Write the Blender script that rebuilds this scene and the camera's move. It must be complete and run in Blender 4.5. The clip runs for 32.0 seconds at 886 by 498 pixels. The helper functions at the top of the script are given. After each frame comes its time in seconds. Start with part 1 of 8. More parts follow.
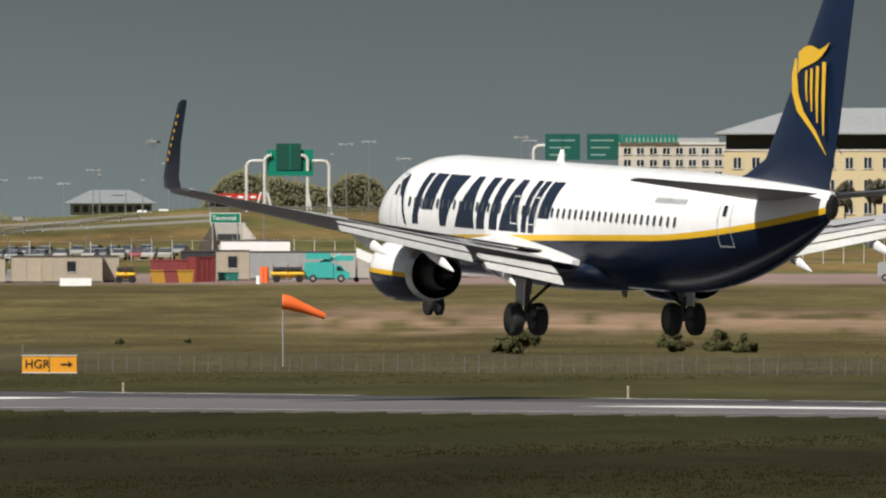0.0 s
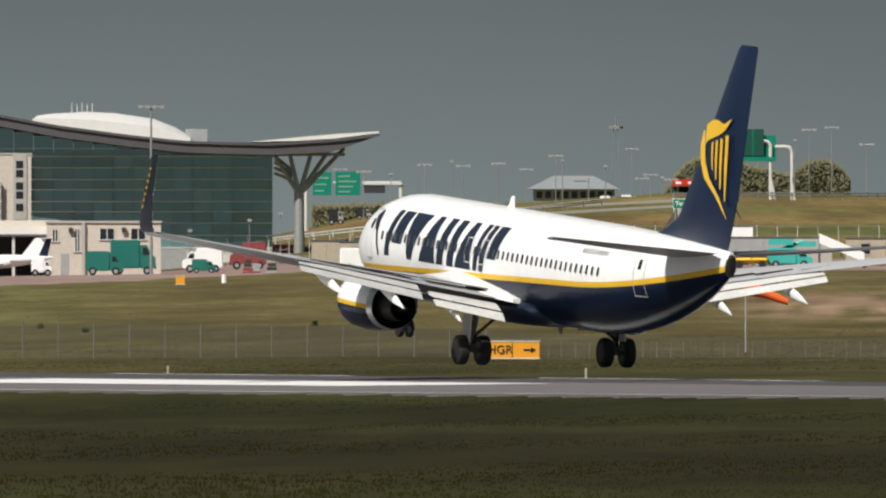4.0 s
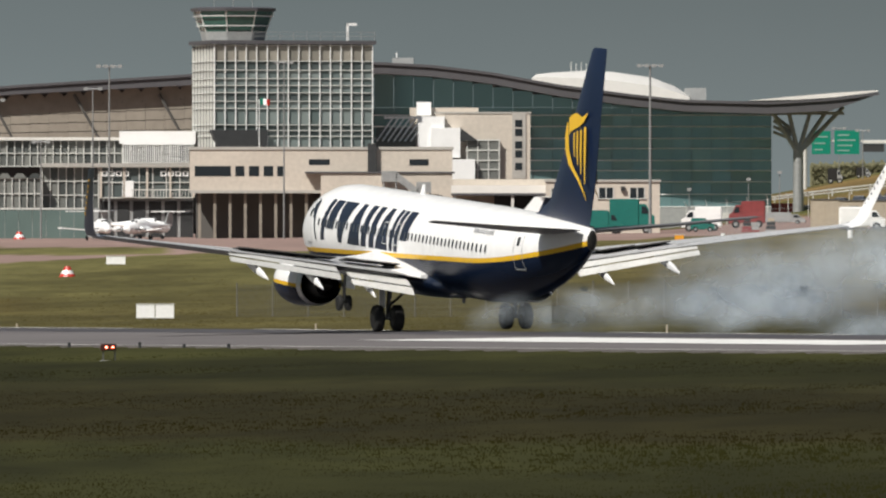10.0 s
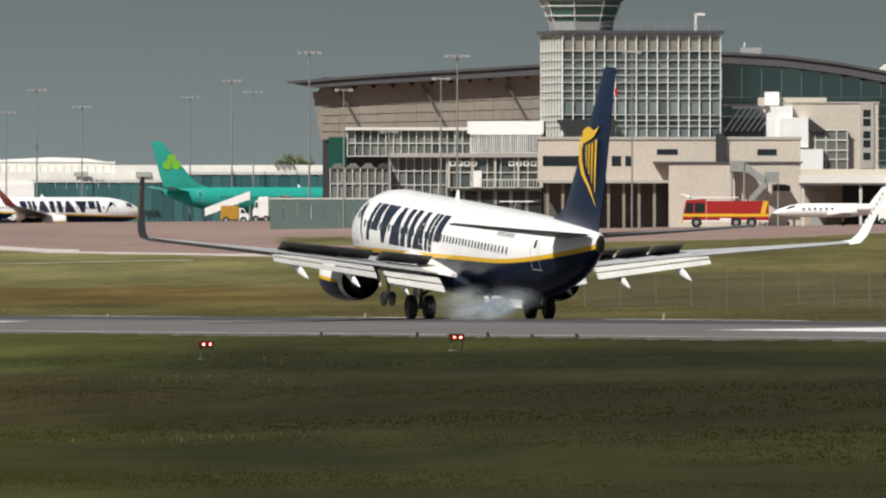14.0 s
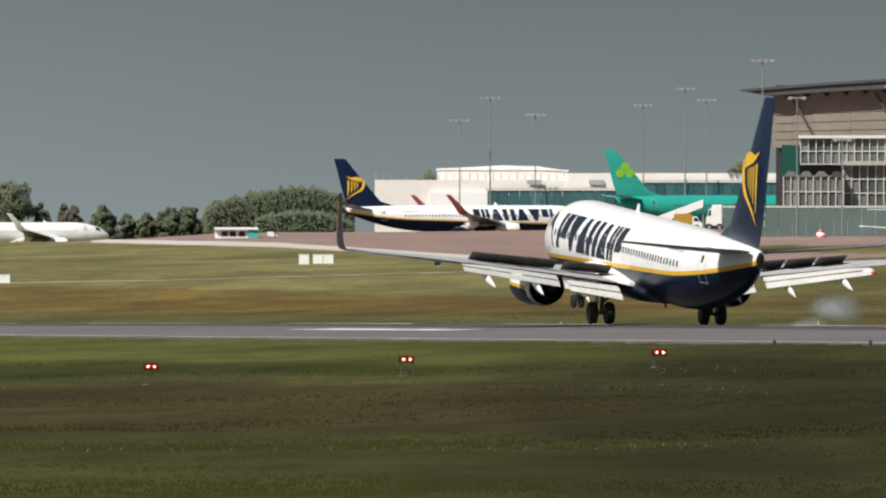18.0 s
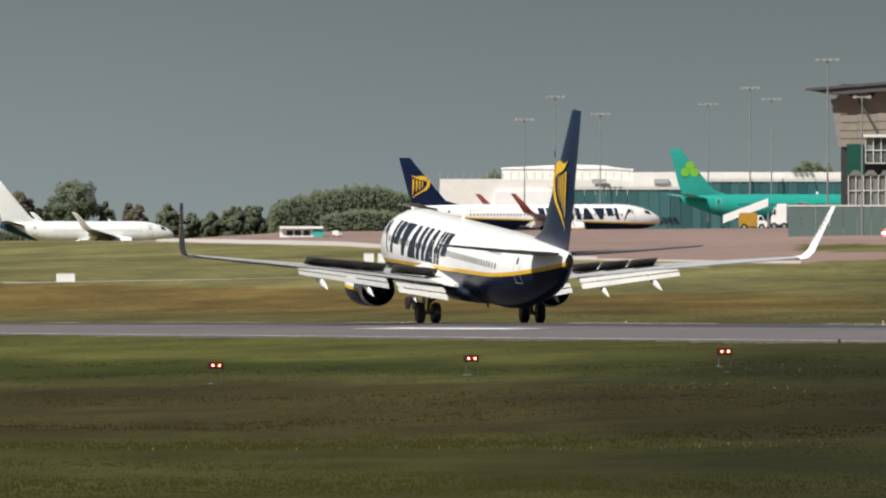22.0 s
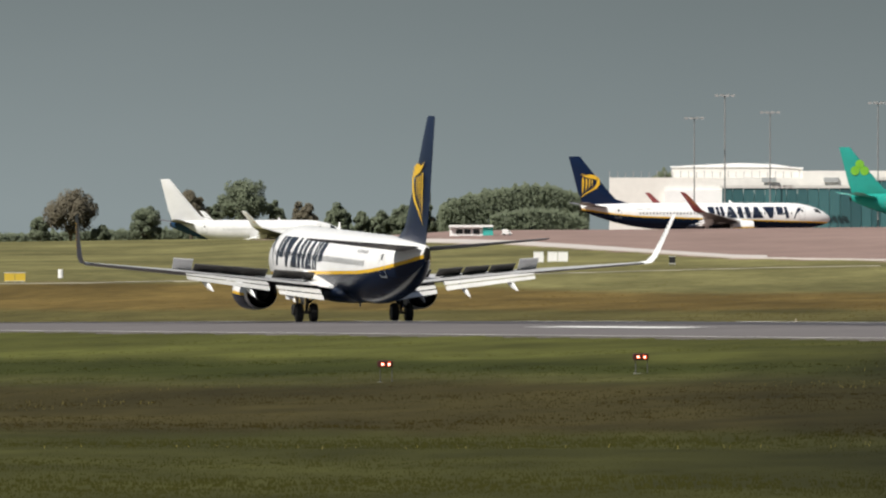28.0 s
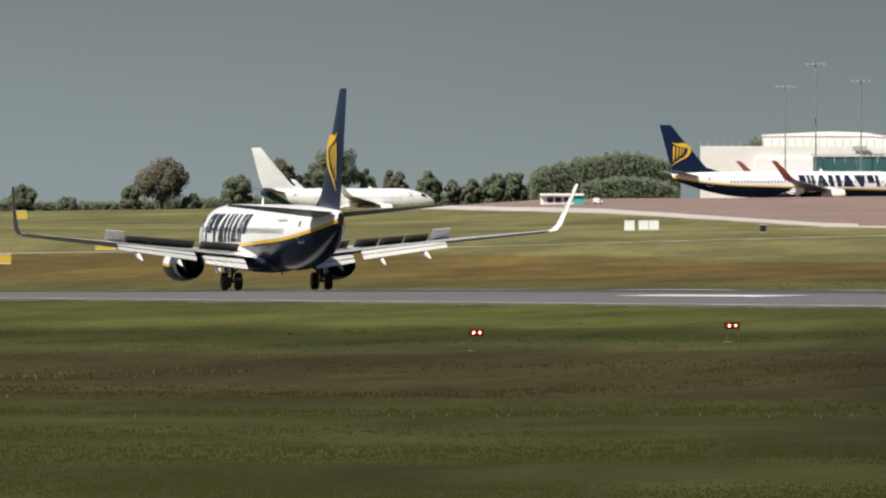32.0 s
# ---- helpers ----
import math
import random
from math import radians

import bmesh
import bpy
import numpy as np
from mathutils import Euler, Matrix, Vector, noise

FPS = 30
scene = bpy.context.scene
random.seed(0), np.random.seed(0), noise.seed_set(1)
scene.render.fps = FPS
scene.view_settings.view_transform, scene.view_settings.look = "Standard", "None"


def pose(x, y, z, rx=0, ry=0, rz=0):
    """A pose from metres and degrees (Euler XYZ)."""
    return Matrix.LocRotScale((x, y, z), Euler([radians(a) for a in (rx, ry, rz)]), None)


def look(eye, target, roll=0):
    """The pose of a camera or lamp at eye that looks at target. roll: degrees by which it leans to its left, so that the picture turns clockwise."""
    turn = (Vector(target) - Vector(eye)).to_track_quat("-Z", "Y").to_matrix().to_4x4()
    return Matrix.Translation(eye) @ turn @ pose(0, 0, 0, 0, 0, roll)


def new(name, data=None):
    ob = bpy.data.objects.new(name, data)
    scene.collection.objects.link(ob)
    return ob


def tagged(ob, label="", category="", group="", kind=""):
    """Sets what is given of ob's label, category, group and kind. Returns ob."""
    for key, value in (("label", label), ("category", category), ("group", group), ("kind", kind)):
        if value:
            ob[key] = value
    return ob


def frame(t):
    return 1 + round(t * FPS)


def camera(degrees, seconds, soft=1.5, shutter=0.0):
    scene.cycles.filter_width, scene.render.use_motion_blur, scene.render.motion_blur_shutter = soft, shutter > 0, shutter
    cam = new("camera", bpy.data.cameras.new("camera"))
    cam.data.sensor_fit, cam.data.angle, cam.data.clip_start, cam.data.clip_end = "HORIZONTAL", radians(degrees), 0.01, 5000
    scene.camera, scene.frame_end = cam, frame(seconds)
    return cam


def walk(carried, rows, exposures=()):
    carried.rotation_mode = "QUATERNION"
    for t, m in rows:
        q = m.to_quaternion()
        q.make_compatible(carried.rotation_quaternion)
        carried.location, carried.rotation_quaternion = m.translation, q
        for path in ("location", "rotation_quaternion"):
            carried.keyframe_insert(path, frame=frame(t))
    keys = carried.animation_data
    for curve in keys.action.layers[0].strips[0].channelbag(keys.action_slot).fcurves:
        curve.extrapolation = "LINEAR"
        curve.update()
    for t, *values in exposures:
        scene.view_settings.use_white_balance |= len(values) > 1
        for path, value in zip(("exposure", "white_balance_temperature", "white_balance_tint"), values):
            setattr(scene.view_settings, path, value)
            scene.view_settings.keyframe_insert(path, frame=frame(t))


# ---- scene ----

# ---------------------------------------------------------------- camera
LENS = 3.8587
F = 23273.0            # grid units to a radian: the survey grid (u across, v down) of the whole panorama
EYE = Vector((0.0, 0.0, 5.3355))
B0, V0 = 0.239624, 376.93      # bearing at u = 784 and the level line's v


def bearing(u):
    return B0 + (u - 784) / F


def aim(u, v):
    b, e = bearing(u), (V0 - v) / F
    return EYE + 1000 * Vector((math.sin(b) * math.cos(e), math.cos(b) * math.cos(e), math.sin(e)))


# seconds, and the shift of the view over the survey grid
PAN = [(0, 3227.3, -102.3), (0.5, 3101.0, -93.1), (1, 3077.0, -87.0), (1.5, 2893.2, -68.2), (2, 2855.0, -64.6), (2.5, 2729.2, -69.6), (4.5, 2372.6, -77.6), (5, 2365.7, -77.6), (5.5, 2354.6, -66.4), (6, 2379.0, -59.8), (6.5, 2366.1, -50.0), (7, 2338.9, -40.6), (7.5, 2104.3, -27.5), (8, 2046.1, -22.6), (8.5, 1929.7, -14.0), (9, 1761.5, -10.7), (9.5, 1659.8, -5.8), (10, 1525.4, -4.2), (10.5, 1415.9, -0.7), (11, 1333.5, 0.5), (11.5, 1220.0, 3.7), (12, 1159.4, 6.1), (12.5, 1036.9, 9.5), (13, 985.9, 9.7), (13.5, 962.6, 12.7), (15.5, 680.1, 7.4), (16, 596.1, 8.4), (16.5, 397.5, 7.5), (17, 275.8, 5.1), (17.5, 165.9, 0.9), (18, 107.6, -0.6), (18.5, 41.0, -0.3), (19, 0.0, -0.0), (19.5, 30.8, -0.6), (20, 64.8, -0.5), (20.5, 54.9, 0.9), (21, 46.7, 3.3), (21.5, 28.7, 2.8), (22, -7.3, 1.2), (22.5, -89.7, 2.7), (23, -175.4, 4.3), (23.5, -233.3, 2.0), (24, -245.1, 0.4), (24.5, -272.1, 0.6), (25, -281.5, -0.6), (25.5, -288.0, 0.2), (27.5, -293.7, 3.5), (28, -307.6, 3.6), (28.5, -339.0, 1.1), (29, -385.2, 0.5), (29.5, -439.0, 0.3), (30, -471.0, 1.9), (30.5, -505.4, 9.6), (31, -490.2, 20.1), (31.5, -468.0, 42.3), (32, -468.5, 59.4)]
cam = camera(LENS, 32.0, soft=2.2)
walk(cam, [(t, look(EYE, aim(784 + u, 441 + v))) for t, u, v in PAN], exposures=[(0, 0.02), (12, 0.02), (22, 0.08), (32, 0.12)])

# ---------------------------------------------------------------- light
SUN = Vector((-0.62, -0.42, 0.78)).normalized()
world = bpy.data.worlds.new("world")
scene.world = world
world.use_nodes = True
wn, wl = world.node_tree.nodes, world.node_tree.links
sky = wn.new("ShaderNodeTexSky")
sky.sky_type, sky.sun_disc = "NISHITA", False
sky.sun_elevation = math.asin(SUN.z)
sky.sun_rotation = math.atan2(SUN.x, SUN.y)
# a slate-grey bank of rain cloud stands over the low sky all round, with the open sky above it
wco, wsep = wn.new("ShaderNodeTexCoord"), wn.new("ShaderNodeSeparateXYZ")
wl.new(wco.outputs["Generated"], wsep.inputs[0])
wmap = wn.new("ShaderNodeMapping")
wmap.inputs["Scale"].default_value = (7, 7, 22)
wl.new(wco.outputs["Generated"], wmap.inputs[0])
wnoise = wn.new("ShaderNodeTexNoise")
wnoise.inputs["Scale"].default_value, wnoise.inputs["Detail"].default_value = 1.6, 5
wl.new(wmap.outputs[0], wnoise.inputs["Vector"])
wramp = wn.new("ShaderNodeMix")
wramp.data_type = "RGBA"
wramp.inputs[6].default_value, wramp.inputs[7].default_value = (2.75, 3.30, 3.40, 1), (3.42, 3.98, 4.06, 1)
wl.new(wnoise.outputs[0], wramp.inputs[0])
wside = wn.new("ShaderNodeMapRange")
wside.inputs[1].default_value, wside.inputs[2].default_value = 0.16, 0.42
wl.new(wsep.outputs[0], wside.inputs[0])
wtone = wn.new("ShaderNodeMix")
wtone.data_type, wtone.blend_type = "RGBA", "MULTIPLY"
wtone.inputs[7].default_value = (0.66, 0.66, 0.65, 1)
wl.new(wside.outputs[0], wtone.inputs[0]), wl.new(wramp.outputs[2], wtone.inputs[6])
wfall = wn.new("ShaderNodeMapRange")      # the bank is palest along the skyline
wfall.inputs[1].default_value, wfall.inputs[2].default_value = 0.0, 0.026
wfall.inputs[3].default_value, wfall.inputs[4].default_value = 1.14, 0.66
wl.new(wsep.outputs[2], wfall.inputs[0])
wdeep = wn.new("ShaderNodeMix")
wdeep.data_type, wdeep.blend_type = "RGBA", "MULTIPLY"
wdeep.inputs[0].default_value = 1.0
wl.new(wtone.outputs[2], wdeep.inputs[6]), wl.new(wfall.outputs[0], wdeep.inputs[7])
wlift = wn.new("ShaderNodeMapRange")
wlift.inputs[1].default_value, wlift.inputs[2].default_value = 0.30, 0.70
wl.new(wsep.outputs[2], wlift.inputs[0])
wmix = wn.new("ShaderNodeMix")
wmix.data_type = "RGBA"
wl.new(wlift.outputs[0], wmix.inputs[0]), wl.new(wdeep.outputs[2], wmix.inputs[6]), wl.new(sky.outputs[0], wmix.inputs[7])
wl.new(wmix.outputs[2], wn["Background"].inputs[0])
wn["Background"].inputs[1].default_value = 0.07
sun = new("sun", bpy.data.lights.new("sun", "SUN"))
sun.data.energy, sun.data.angle, sun.data.color = 5.0, radians(0.6), (1.0, 0.955, 0.875)
sun.matrix_world = look(SUN * 100, (0, 0, 0))


# ---------------------------------------------------------------- materials
def material(name, color, rough=0.6, metal=0.0, var=0.15, scale=1.5, fine=12.0, bump=0.0, tint=None, emit=0.0, spec=0.5):
    """Principled surface with a broad and a fine variation of its colour, in metres of the object's own space."""
    m = bpy.data.materials.new(name)
    m.use_nodes = True
    n, l = m.node_tree.nodes, m.node_tree.links
    p = n["Principled BSDF"]
    p.inputs["Roughness"].default_value, p.inputs["Metallic"].default_value = rough, metal
    p.inputs["Specular IOR Level"].default_value = spec
    co = n.new("ShaderNodeTexCoord")
    a, b = n.new("ShaderNodeTexNoise"), n.new("ShaderNodeTexNoise")
    a.inputs["Scale"].default_value, b.inputs["Scale"].default_value = scale, fine
    a.inputs["Detail"].default_value, b.inputs["Detail"].default_value = 4, 5
    l.new(co.outputs["Object"], a.inputs["Vector"]), l.new(co.outputs["Object"], b.inputs["Vector"])
    add = n.new("ShaderNodeMath")
    l.new(a.outputs[0], add.inputs[0]), l.new(b.outputs[0], add.inputs[1])
    r = n.new("ShaderNodeMapRange")
    r.inputs[1].default_value, r.inputs[2].default_value = 0.65, 1.35
    l.new(add.outputs[0], r.inputs[0])
    mix = n.new("ShaderNodeMix")
    mix.data_type = "RGBA"
    lo = tint or [c * (1 - var) for c in color]
    hi = [min(1, c * (1 + 0.6 * var)) for c in color]
    mix.inputs[6].default_value, mix.inputs[7].default_value = (*lo, 1), (*hi, 1)
    l.new(r.outputs[0], mix.inputs[0])
    l.new(mix.outputs[2], p.inputs["Base Color"])
    if bump:
        bp = n.new("ShaderNodeBump")
        bp.inputs["Strength"].default_value, bp.inputs["Distance"].default_value = bump, 0.05
        l.new(b.outputs[0], bp.inputs["Height"]), l.new(bp.outputs[0], p.inputs["Normal"])
    if emit:
        l.new(mix.outputs[2], p.inputs["Emission Color"])
        p.inputs["Emission Strength"].default_value = emit
    return m


def livery(name, top, band, belly, z0, slope, rise, y0, y1, power=1.7, width=0.2, rough=0.2, spec=0.05):
    """Paint in three fields divided along a line that climbs gently aft and sweeps up towards the tail."""
    m = bpy.data.materials.new(name)
    m.use_nodes = True
    n, l = m.node_tree.nodes, m.node_tree.links
    p = n["Principled BSDF"]
    p.inputs["Roughness"].default_value, p.inputs["Specular IOR Level"].default_value = rough, spec
    co, sep = n.new("ShaderNodeTexCoord"), n.new("ShaderNodeSeparateXYZ")
    l.new(co.outputs["Object"], sep.inputs[0])
    mr, pw, ml, ln, sb = n.new("ShaderNodeMapRange"), n.new("ShaderNodeMath"), n.new("ShaderNodeMath"), n.new("ShaderNodeMath"), n.new("ShaderNodeMath")
    mr.inputs[1].default_value, mr.inputs[2].default_value = y0, y1
    l.new(sep.outputs[1], mr.inputs[0])
    pw.operation, pw.inputs[1].default_value = "POWER", power
    l.new(mr.outputs[0], pw.inputs[0])
    ml.operation, ml.inputs[1].default_value, ml.inputs[2].default_value = "MULTIPLY_ADD", rise, z0
    l.new(pw.outputs[0], ml.inputs[0])
    ln.operation, ln.inputs[1].default_value = "MULTIPLY_ADD", slope
    l.new(sep.outputs[1], ln.inputs[0]), l.new(ml.outputs[0], ln.inputs[2])
    sb.operation = "SUBTRACT"
    l.new(sep.outputs[2], sb.inputs[0]), l.new(ln.outputs[0], sb.inputs[1])
    noise_ = n.new("ShaderNodeTexNoise")
    noise_.inputs["Scale"].default_value, noise_.inputs["Detail"].default_value = 1.3, 6
    l.new(co.outputs["Object"], noise_.inputs["Vector"])
    last = None
    for lim, colr in ((None, belly), (0.0, band), (width, top)):
        if last is None:
            rgb = n.new("ShaderNodeRGB")
            rgb.outputs[0].default_value = (*colr, 1)
            last = rgb.outputs[0]
            continue
        gt, mx = n.new("ShaderNodeMath"), n.new("ShaderNodeMix")
        gt.operation, gt.inputs[1].default_value = "GREATER_THAN", lim
        l.new(sb.outputs[0], gt.inputs[0])
        mx.data_type = "RGBA"
        l.new(gt.outputs[0], mx.inputs[0]), l.new(last, mx.inputs[6])
        mx.inputs[7].default_value = (*colr, 1)
        last = mx.outputs[2]
    dirt = n.new("ShaderNodeMix")
    dirt.data_type, dirt.blend_type = "RGBA", "MULTIPLY"
    dirt.inputs[0].default_value = 0.22
    l.new(last, dirt.inputs[6]), l.new(noise_.outputs[0], dirt.inputs[7])
    l.new(dirt.outputs[2], p.inputs["Base Color"])
    return m


WHITE, NAVY, YELLOW = (0.88, 0.88, 0.875), (0.006, 0.0135, 0.034), (0.78, 0.47, 0.03)
M = {}
M["jet"] = livery("jet_paint", WHITE, YELLOW, NAVY, 2.79, -0.0306, 0.90, -8.0, -19.0, 1.9, 0.2)
M["jet_plain"] = livery("white_jet_paint", WHITE, WHITE, (0.03, 0.07, 0.14), 1.1, 0.0, 4.7, -6.5, -15.2, 1.2, 0.5)
M["jet_teal"] = livery("teal_jet_paint", (0.03, 0.36, 0.30), (0.03, 0.36, 0.30), (0.02, 0.27, 0.23), 2.0, 0.0, 1.0, 0, -20)
M["nacelle"] = livery("nacelle_paint", WHITE, YELLOW, NAVY, 1.42, 0.0, 0.16, 3, 9, 1, 0.16)
M["white"] = material("white_paint", WHITE, 0.35, var=0.08, scale=0.6, fine=6)
M["fin_navy"] = material("fin_navy_paint", (0.005, 0.0145, 0.046), 0.3, var=0.12, scale=0.7, fine=8, spec=0.28)
M["navy"] = material("navy_paint", NAVY, 0.3, var=0.15, scale=0.7, fine=8)
M["yellow"] = material("yellow_paint", YELLOW, 0.4, var=0.1)
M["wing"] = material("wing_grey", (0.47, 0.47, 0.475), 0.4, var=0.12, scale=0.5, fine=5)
M["dark_wing"] = material("dark_wing", (0.07, 0.066, 0.062), 0.5, var=0.2)
M["metal"] = material("bare_metal", (0.55, 0.55, 0.54), 0.35, 0.9, var=0.15)
M["cabin_pane"] = material("cabin_pane", (0.05, 0.055, 0.065), 0.25, var=0.1)
M["mast_grey"] = material("mast_grey", (0.27, 0.275, 0.275), 0.55, 0.3, var=0.2)
M["deep_green"] = material("deep_green_paint", (0.012, 0.15, 0.125), 0.45, var=0.15)
M["pavilion_roof"] = material("pavilion_roof", (0.24, 0.26, 0.265), 0.7, var=0.15)
M["sign_text"] = material("faded_sign_text", (0.20, 0.34, 0.30), 0.6, var=0.1)
# dark roof felt, and the shade painted into the gap under the cabins
M["cabin_base"] = material("roof_felt_and_gap_shade", (0.10, 0.095, 0.085), 0.9, var=0.2)
# dark grey with the undercroft's shade put into it; also on the raking struts
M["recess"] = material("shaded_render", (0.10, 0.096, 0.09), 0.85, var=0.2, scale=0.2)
M["sign_yellow"] = material("yellow_sign", (0.62, 0.44, 0.05), 0.5, var=0.08)
M["flap"] = material("flap_paint", (0.60, 0.595, 0.57), 0.45, var=0.18, scale=0.9, fine=7)
M["gear_grey"] = material("landing_gear_grey", (0.13, 0.13, 0.13), 0.5, 0.3, var=0.3)
# near-black grey: the shade under the wing is put into this colour
M["wing_under_shade"] = material("wing_underside_shade", (0.075, 0.07, 0.066), 0.4, var=0.2, scale=0.6, fine=5)
# darker than the tailplane's own grey, with its underside shade in the colour
M["tail_grey"] = material("tailplane_shade_grey", (0.15, 0.15, 0.155), 0.5, var=0.15)
M["mustard"] = material("mustard_paint", (0.46, 0.26, 0.03), 0.5, var=0.2)
M["road_grey"] = material("hill_road_grey", (0.24, 0.22, 0.18), 0.9, var=0.15, scale=0.05, fine=0.5)
M["post_grey"] = material("weathered_post", (0.15, 0.145, 0.125), 0.9, var=0.25)
M["soot"] = material("sooty_metal", (0.03, 0.028, 0.026), 0.5, 0.6, var=0.3)
M["tyre"] = material("tyre_rubber", (0.012, 0.012, 0.012), 0.8, var=0.3)
M["glass_dark"] = material("dark_glass", (0.02, 0.025, 0.03), 0.1, var=0.1)
M["teal"] = material("teal_paint", (0.03, 0.36, 0.30), 0.35, var=0.1)
M["lime"] = material("lime_paint", (0.22, 0.55, 0.05), 0.4, var=0.1)
M["stone"] = material("pale_stone", (0.57, 0.51, 0.44), 0.85, var=0.14, scale=0.15, fine=2.0)
M["concrete"] = material("concrete", (0.42, 0.40, 0.37), 0.9, var=0.15, scale=0.2, fine=3)
# near-black for dark parts, and for shade painted into bays, rooms and mouths
M["dark"] = material("dark_paint_and_shade", (0.03, 0.032, 0.034), 0.7, var=0.2)
M["frame"] = material("window_frame", (0.60, 0.60, 0.57), 0.5, var=0.1)
M["roof_grey"] = material("roof_grey", (0.095, 0.092, 0.10), 0.55, 0.2, var=0.15, scale=0.1, fine=1)
M["roof_light"] = material("pale_roof", (0.74, 0.72, 0.68), 0.55, var=0.08, scale=0.1, fine=1)
M["louvre"] = material("louvre_tan", (0.27, 0.24, 0.20), 0.8, var=0.2, scale=0.1, fine=1)
M["red"] = material("red_paint", (0.55, 0.035, 0.02), 0.4, var=0.15)
M["engine_red"] = material("dark_engine_red", (0.36, 0.022, 0.022), 0.35, var=0.2)
M["maroon"] = material("maroon_steel", (0.24, 0.045, 0.045), 0.6, var=0.25)
M["beige"] = material("beige_panel", (0.42, 0.36, 0.28), 0.7, var=0.12)
M["cream"] = material("cream_render", (0.62, 0.52, 0.32), 0.85, var=0.1, scale=0.1)
M["grey"] = material("grey_panel", (0.33, 0.34, 0.34), 0.6, var=0.15)
M["steel"] = material("galvanised_steel", (0.40, 0.41, 0.41), 0.5, 0.5, var=0.2)
M["green_sign"] = material("green_sign", (0.0, 0.20, 0.13), 0.4, var=0.1)
M["green_dark"] = material("dark_green_sign", (0.005, 0.07, 0.05), 0.45, var=0.1)
M["green_dull"] = material("dull_green_sign", (0.006, 0.095, 0.075), 0.45, var=0.15)
M["orange"] = material("orange_cloth", (0.95, 0.16, 0.03), 0.7, var=0.1)
M["amber"] = material("amber_sign", (0.80, 0.34, 0.02), 0.5, var=0.08)
M["black"] = material("black_paint", (0.015, 0.015, 0.015), 0.5, var=0.1)
M["cyan"] = material("turquoise_truck", (0.05, 0.42, 0.38), 0.45, var=0.12)
M["bark"] = material("bark", (0.09, 0.07, 0.05), 0.9, var=0.3)
M["lamp_red"] = material("red_lamp", (1.0, 0.10, 0.03), 0.4, emit=3.5, var=0.05)
M["asphalt"] = material("runway_asphalt", (0.142, 0.128, 0.126), 0.85, var=0.22, scale=0.05, fine=0.7)
M["mark"] = material("runway_marking", (0.78, 0.77, 0.74), 0.7, var=0.15, scale=0.3, fine=2)
M["worn_mark"] = material("worn_runway_marking", (0.56, 0.54, 0.50), 0.8, var=0.4, scale=0.06, fine=1.2)
M["rubber"] = material("rubber_streaked_asphalt", (0.066, 0.062, 0.067), 0.75, var=0.3, scale=0.05, fine=0.6)
M["path"] = material("worn_gravel", (0.34, 0.31, 0.24), 0.95, var=0.3, scale=0.03, fine=0.4)
M["pale"] = material("pale_concrete", (0.55, 0.50, 0.46), 0.9, var=0.1, scale=0.02, fine=0.3)


def foliage(name, dark, pale):
    """Leaves that let part of the light through, from clump to clump a little different."""
    m = bpy.data.materials.new(name)
    m.use_nodes = True
    n, l = m.node_tree.nodes, m.node_tree.links
    geo, mx = n.new("ShaderNodeNewGeometry"), n.new("ShaderNodeMix")
    mx.data_type = "RGBA"
    mx.inputs[6].default_value, mx.inputs[7].default_value = (*dark, 1), (*pale, 1)
    l.new(geo.outputs["Random Per Island"], mx.inputs[0])
    df, tl, ms = n.new("ShaderNodeBsdfDiffuse"), n.new("ShaderNodeBsdfTranslucent"), n.new("ShaderNodeMixShader")
    ms.inputs[0].default_value = 0.45
    l.new(mx.outputs[2], df.inputs[0]), l.new(mx.outputs[2], tl.inputs[0])
    l.new(df.outputs[0], ms.inputs[1]), l.new(tl.outputs[0], ms.inputs[2])
    l.new(ms.outputs[0], n["Material Output"].inputs[0])
    return m


# leaf colours are lifted, since the distant haze is put into them
M["leaf"] = foliage("foliage", (0.178, 0.208, 0.142), (0.235, 0.268, 0.185))
M["leaf_olive"] = foliage("olive_foliage", (0.245, 0.238, 0.145), (0.315, 0.305, 0.19))
M["leaf_brown"] = foliage("bronze_foliage", (0.185, 0.168, 0.125), (0.245, 0.22, 0.165))


def pane_glass(name, dark, pale, rough, coat=0.0):
    """Window glass whose panes differ a little from one another."""
    m = bpy.data.materials.new(name)
    m.use_nodes = True
    n, l = m.node_tree.nodes, m.node_tree.links
    p = n["Principled BSDF"]
    p.inputs["Roughness"].default_value, p.inputs["Specular IOR Level"].default_value = rough, 0.8
    p.inputs["Metallic"].default_value = coat
    info, mx = n.new("ShaderNodeObjectInfo"), n.new("ShaderNodeMix")
    mx.data_type = "RGBA"
    mx.inputs[6].default_value, mx.inputs[7].default_value = (*dark, 1), (*pale, 1)
    l.new(info.outputs["Random"], mx.inputs[0]), l.new(mx.outputs[2], p.inputs["Base Color"])
    return m


M["pane_tower"] = pane_glass("tower_panes", (0.095, 0.125, 0.125), (0.21, 0.245, 0.24), 0.12)
M["pane_dark"] = pane_glass("dark_tower_panes", (0.05, 0.065, 0.065), (0.12, 0.14, 0.14), 0.12)
M["pane_blind"] = pane_glass("blinded_tower_panes", (0.20, 0.19, 0.165), (0.31, 0.29, 0.25), 0.2)
M["cab_glass"] = material("green_cab_glass", (0.04, 0.115, 0.095), 0.1, var=0.25, scale=0.4, fine=2, spec=0.7)
M["pane_hall"] = pane_glass("hall_panes", (0.18, 0.31, 0.32), (0.225, 0.37, 0.375), 0.08, 0.45)
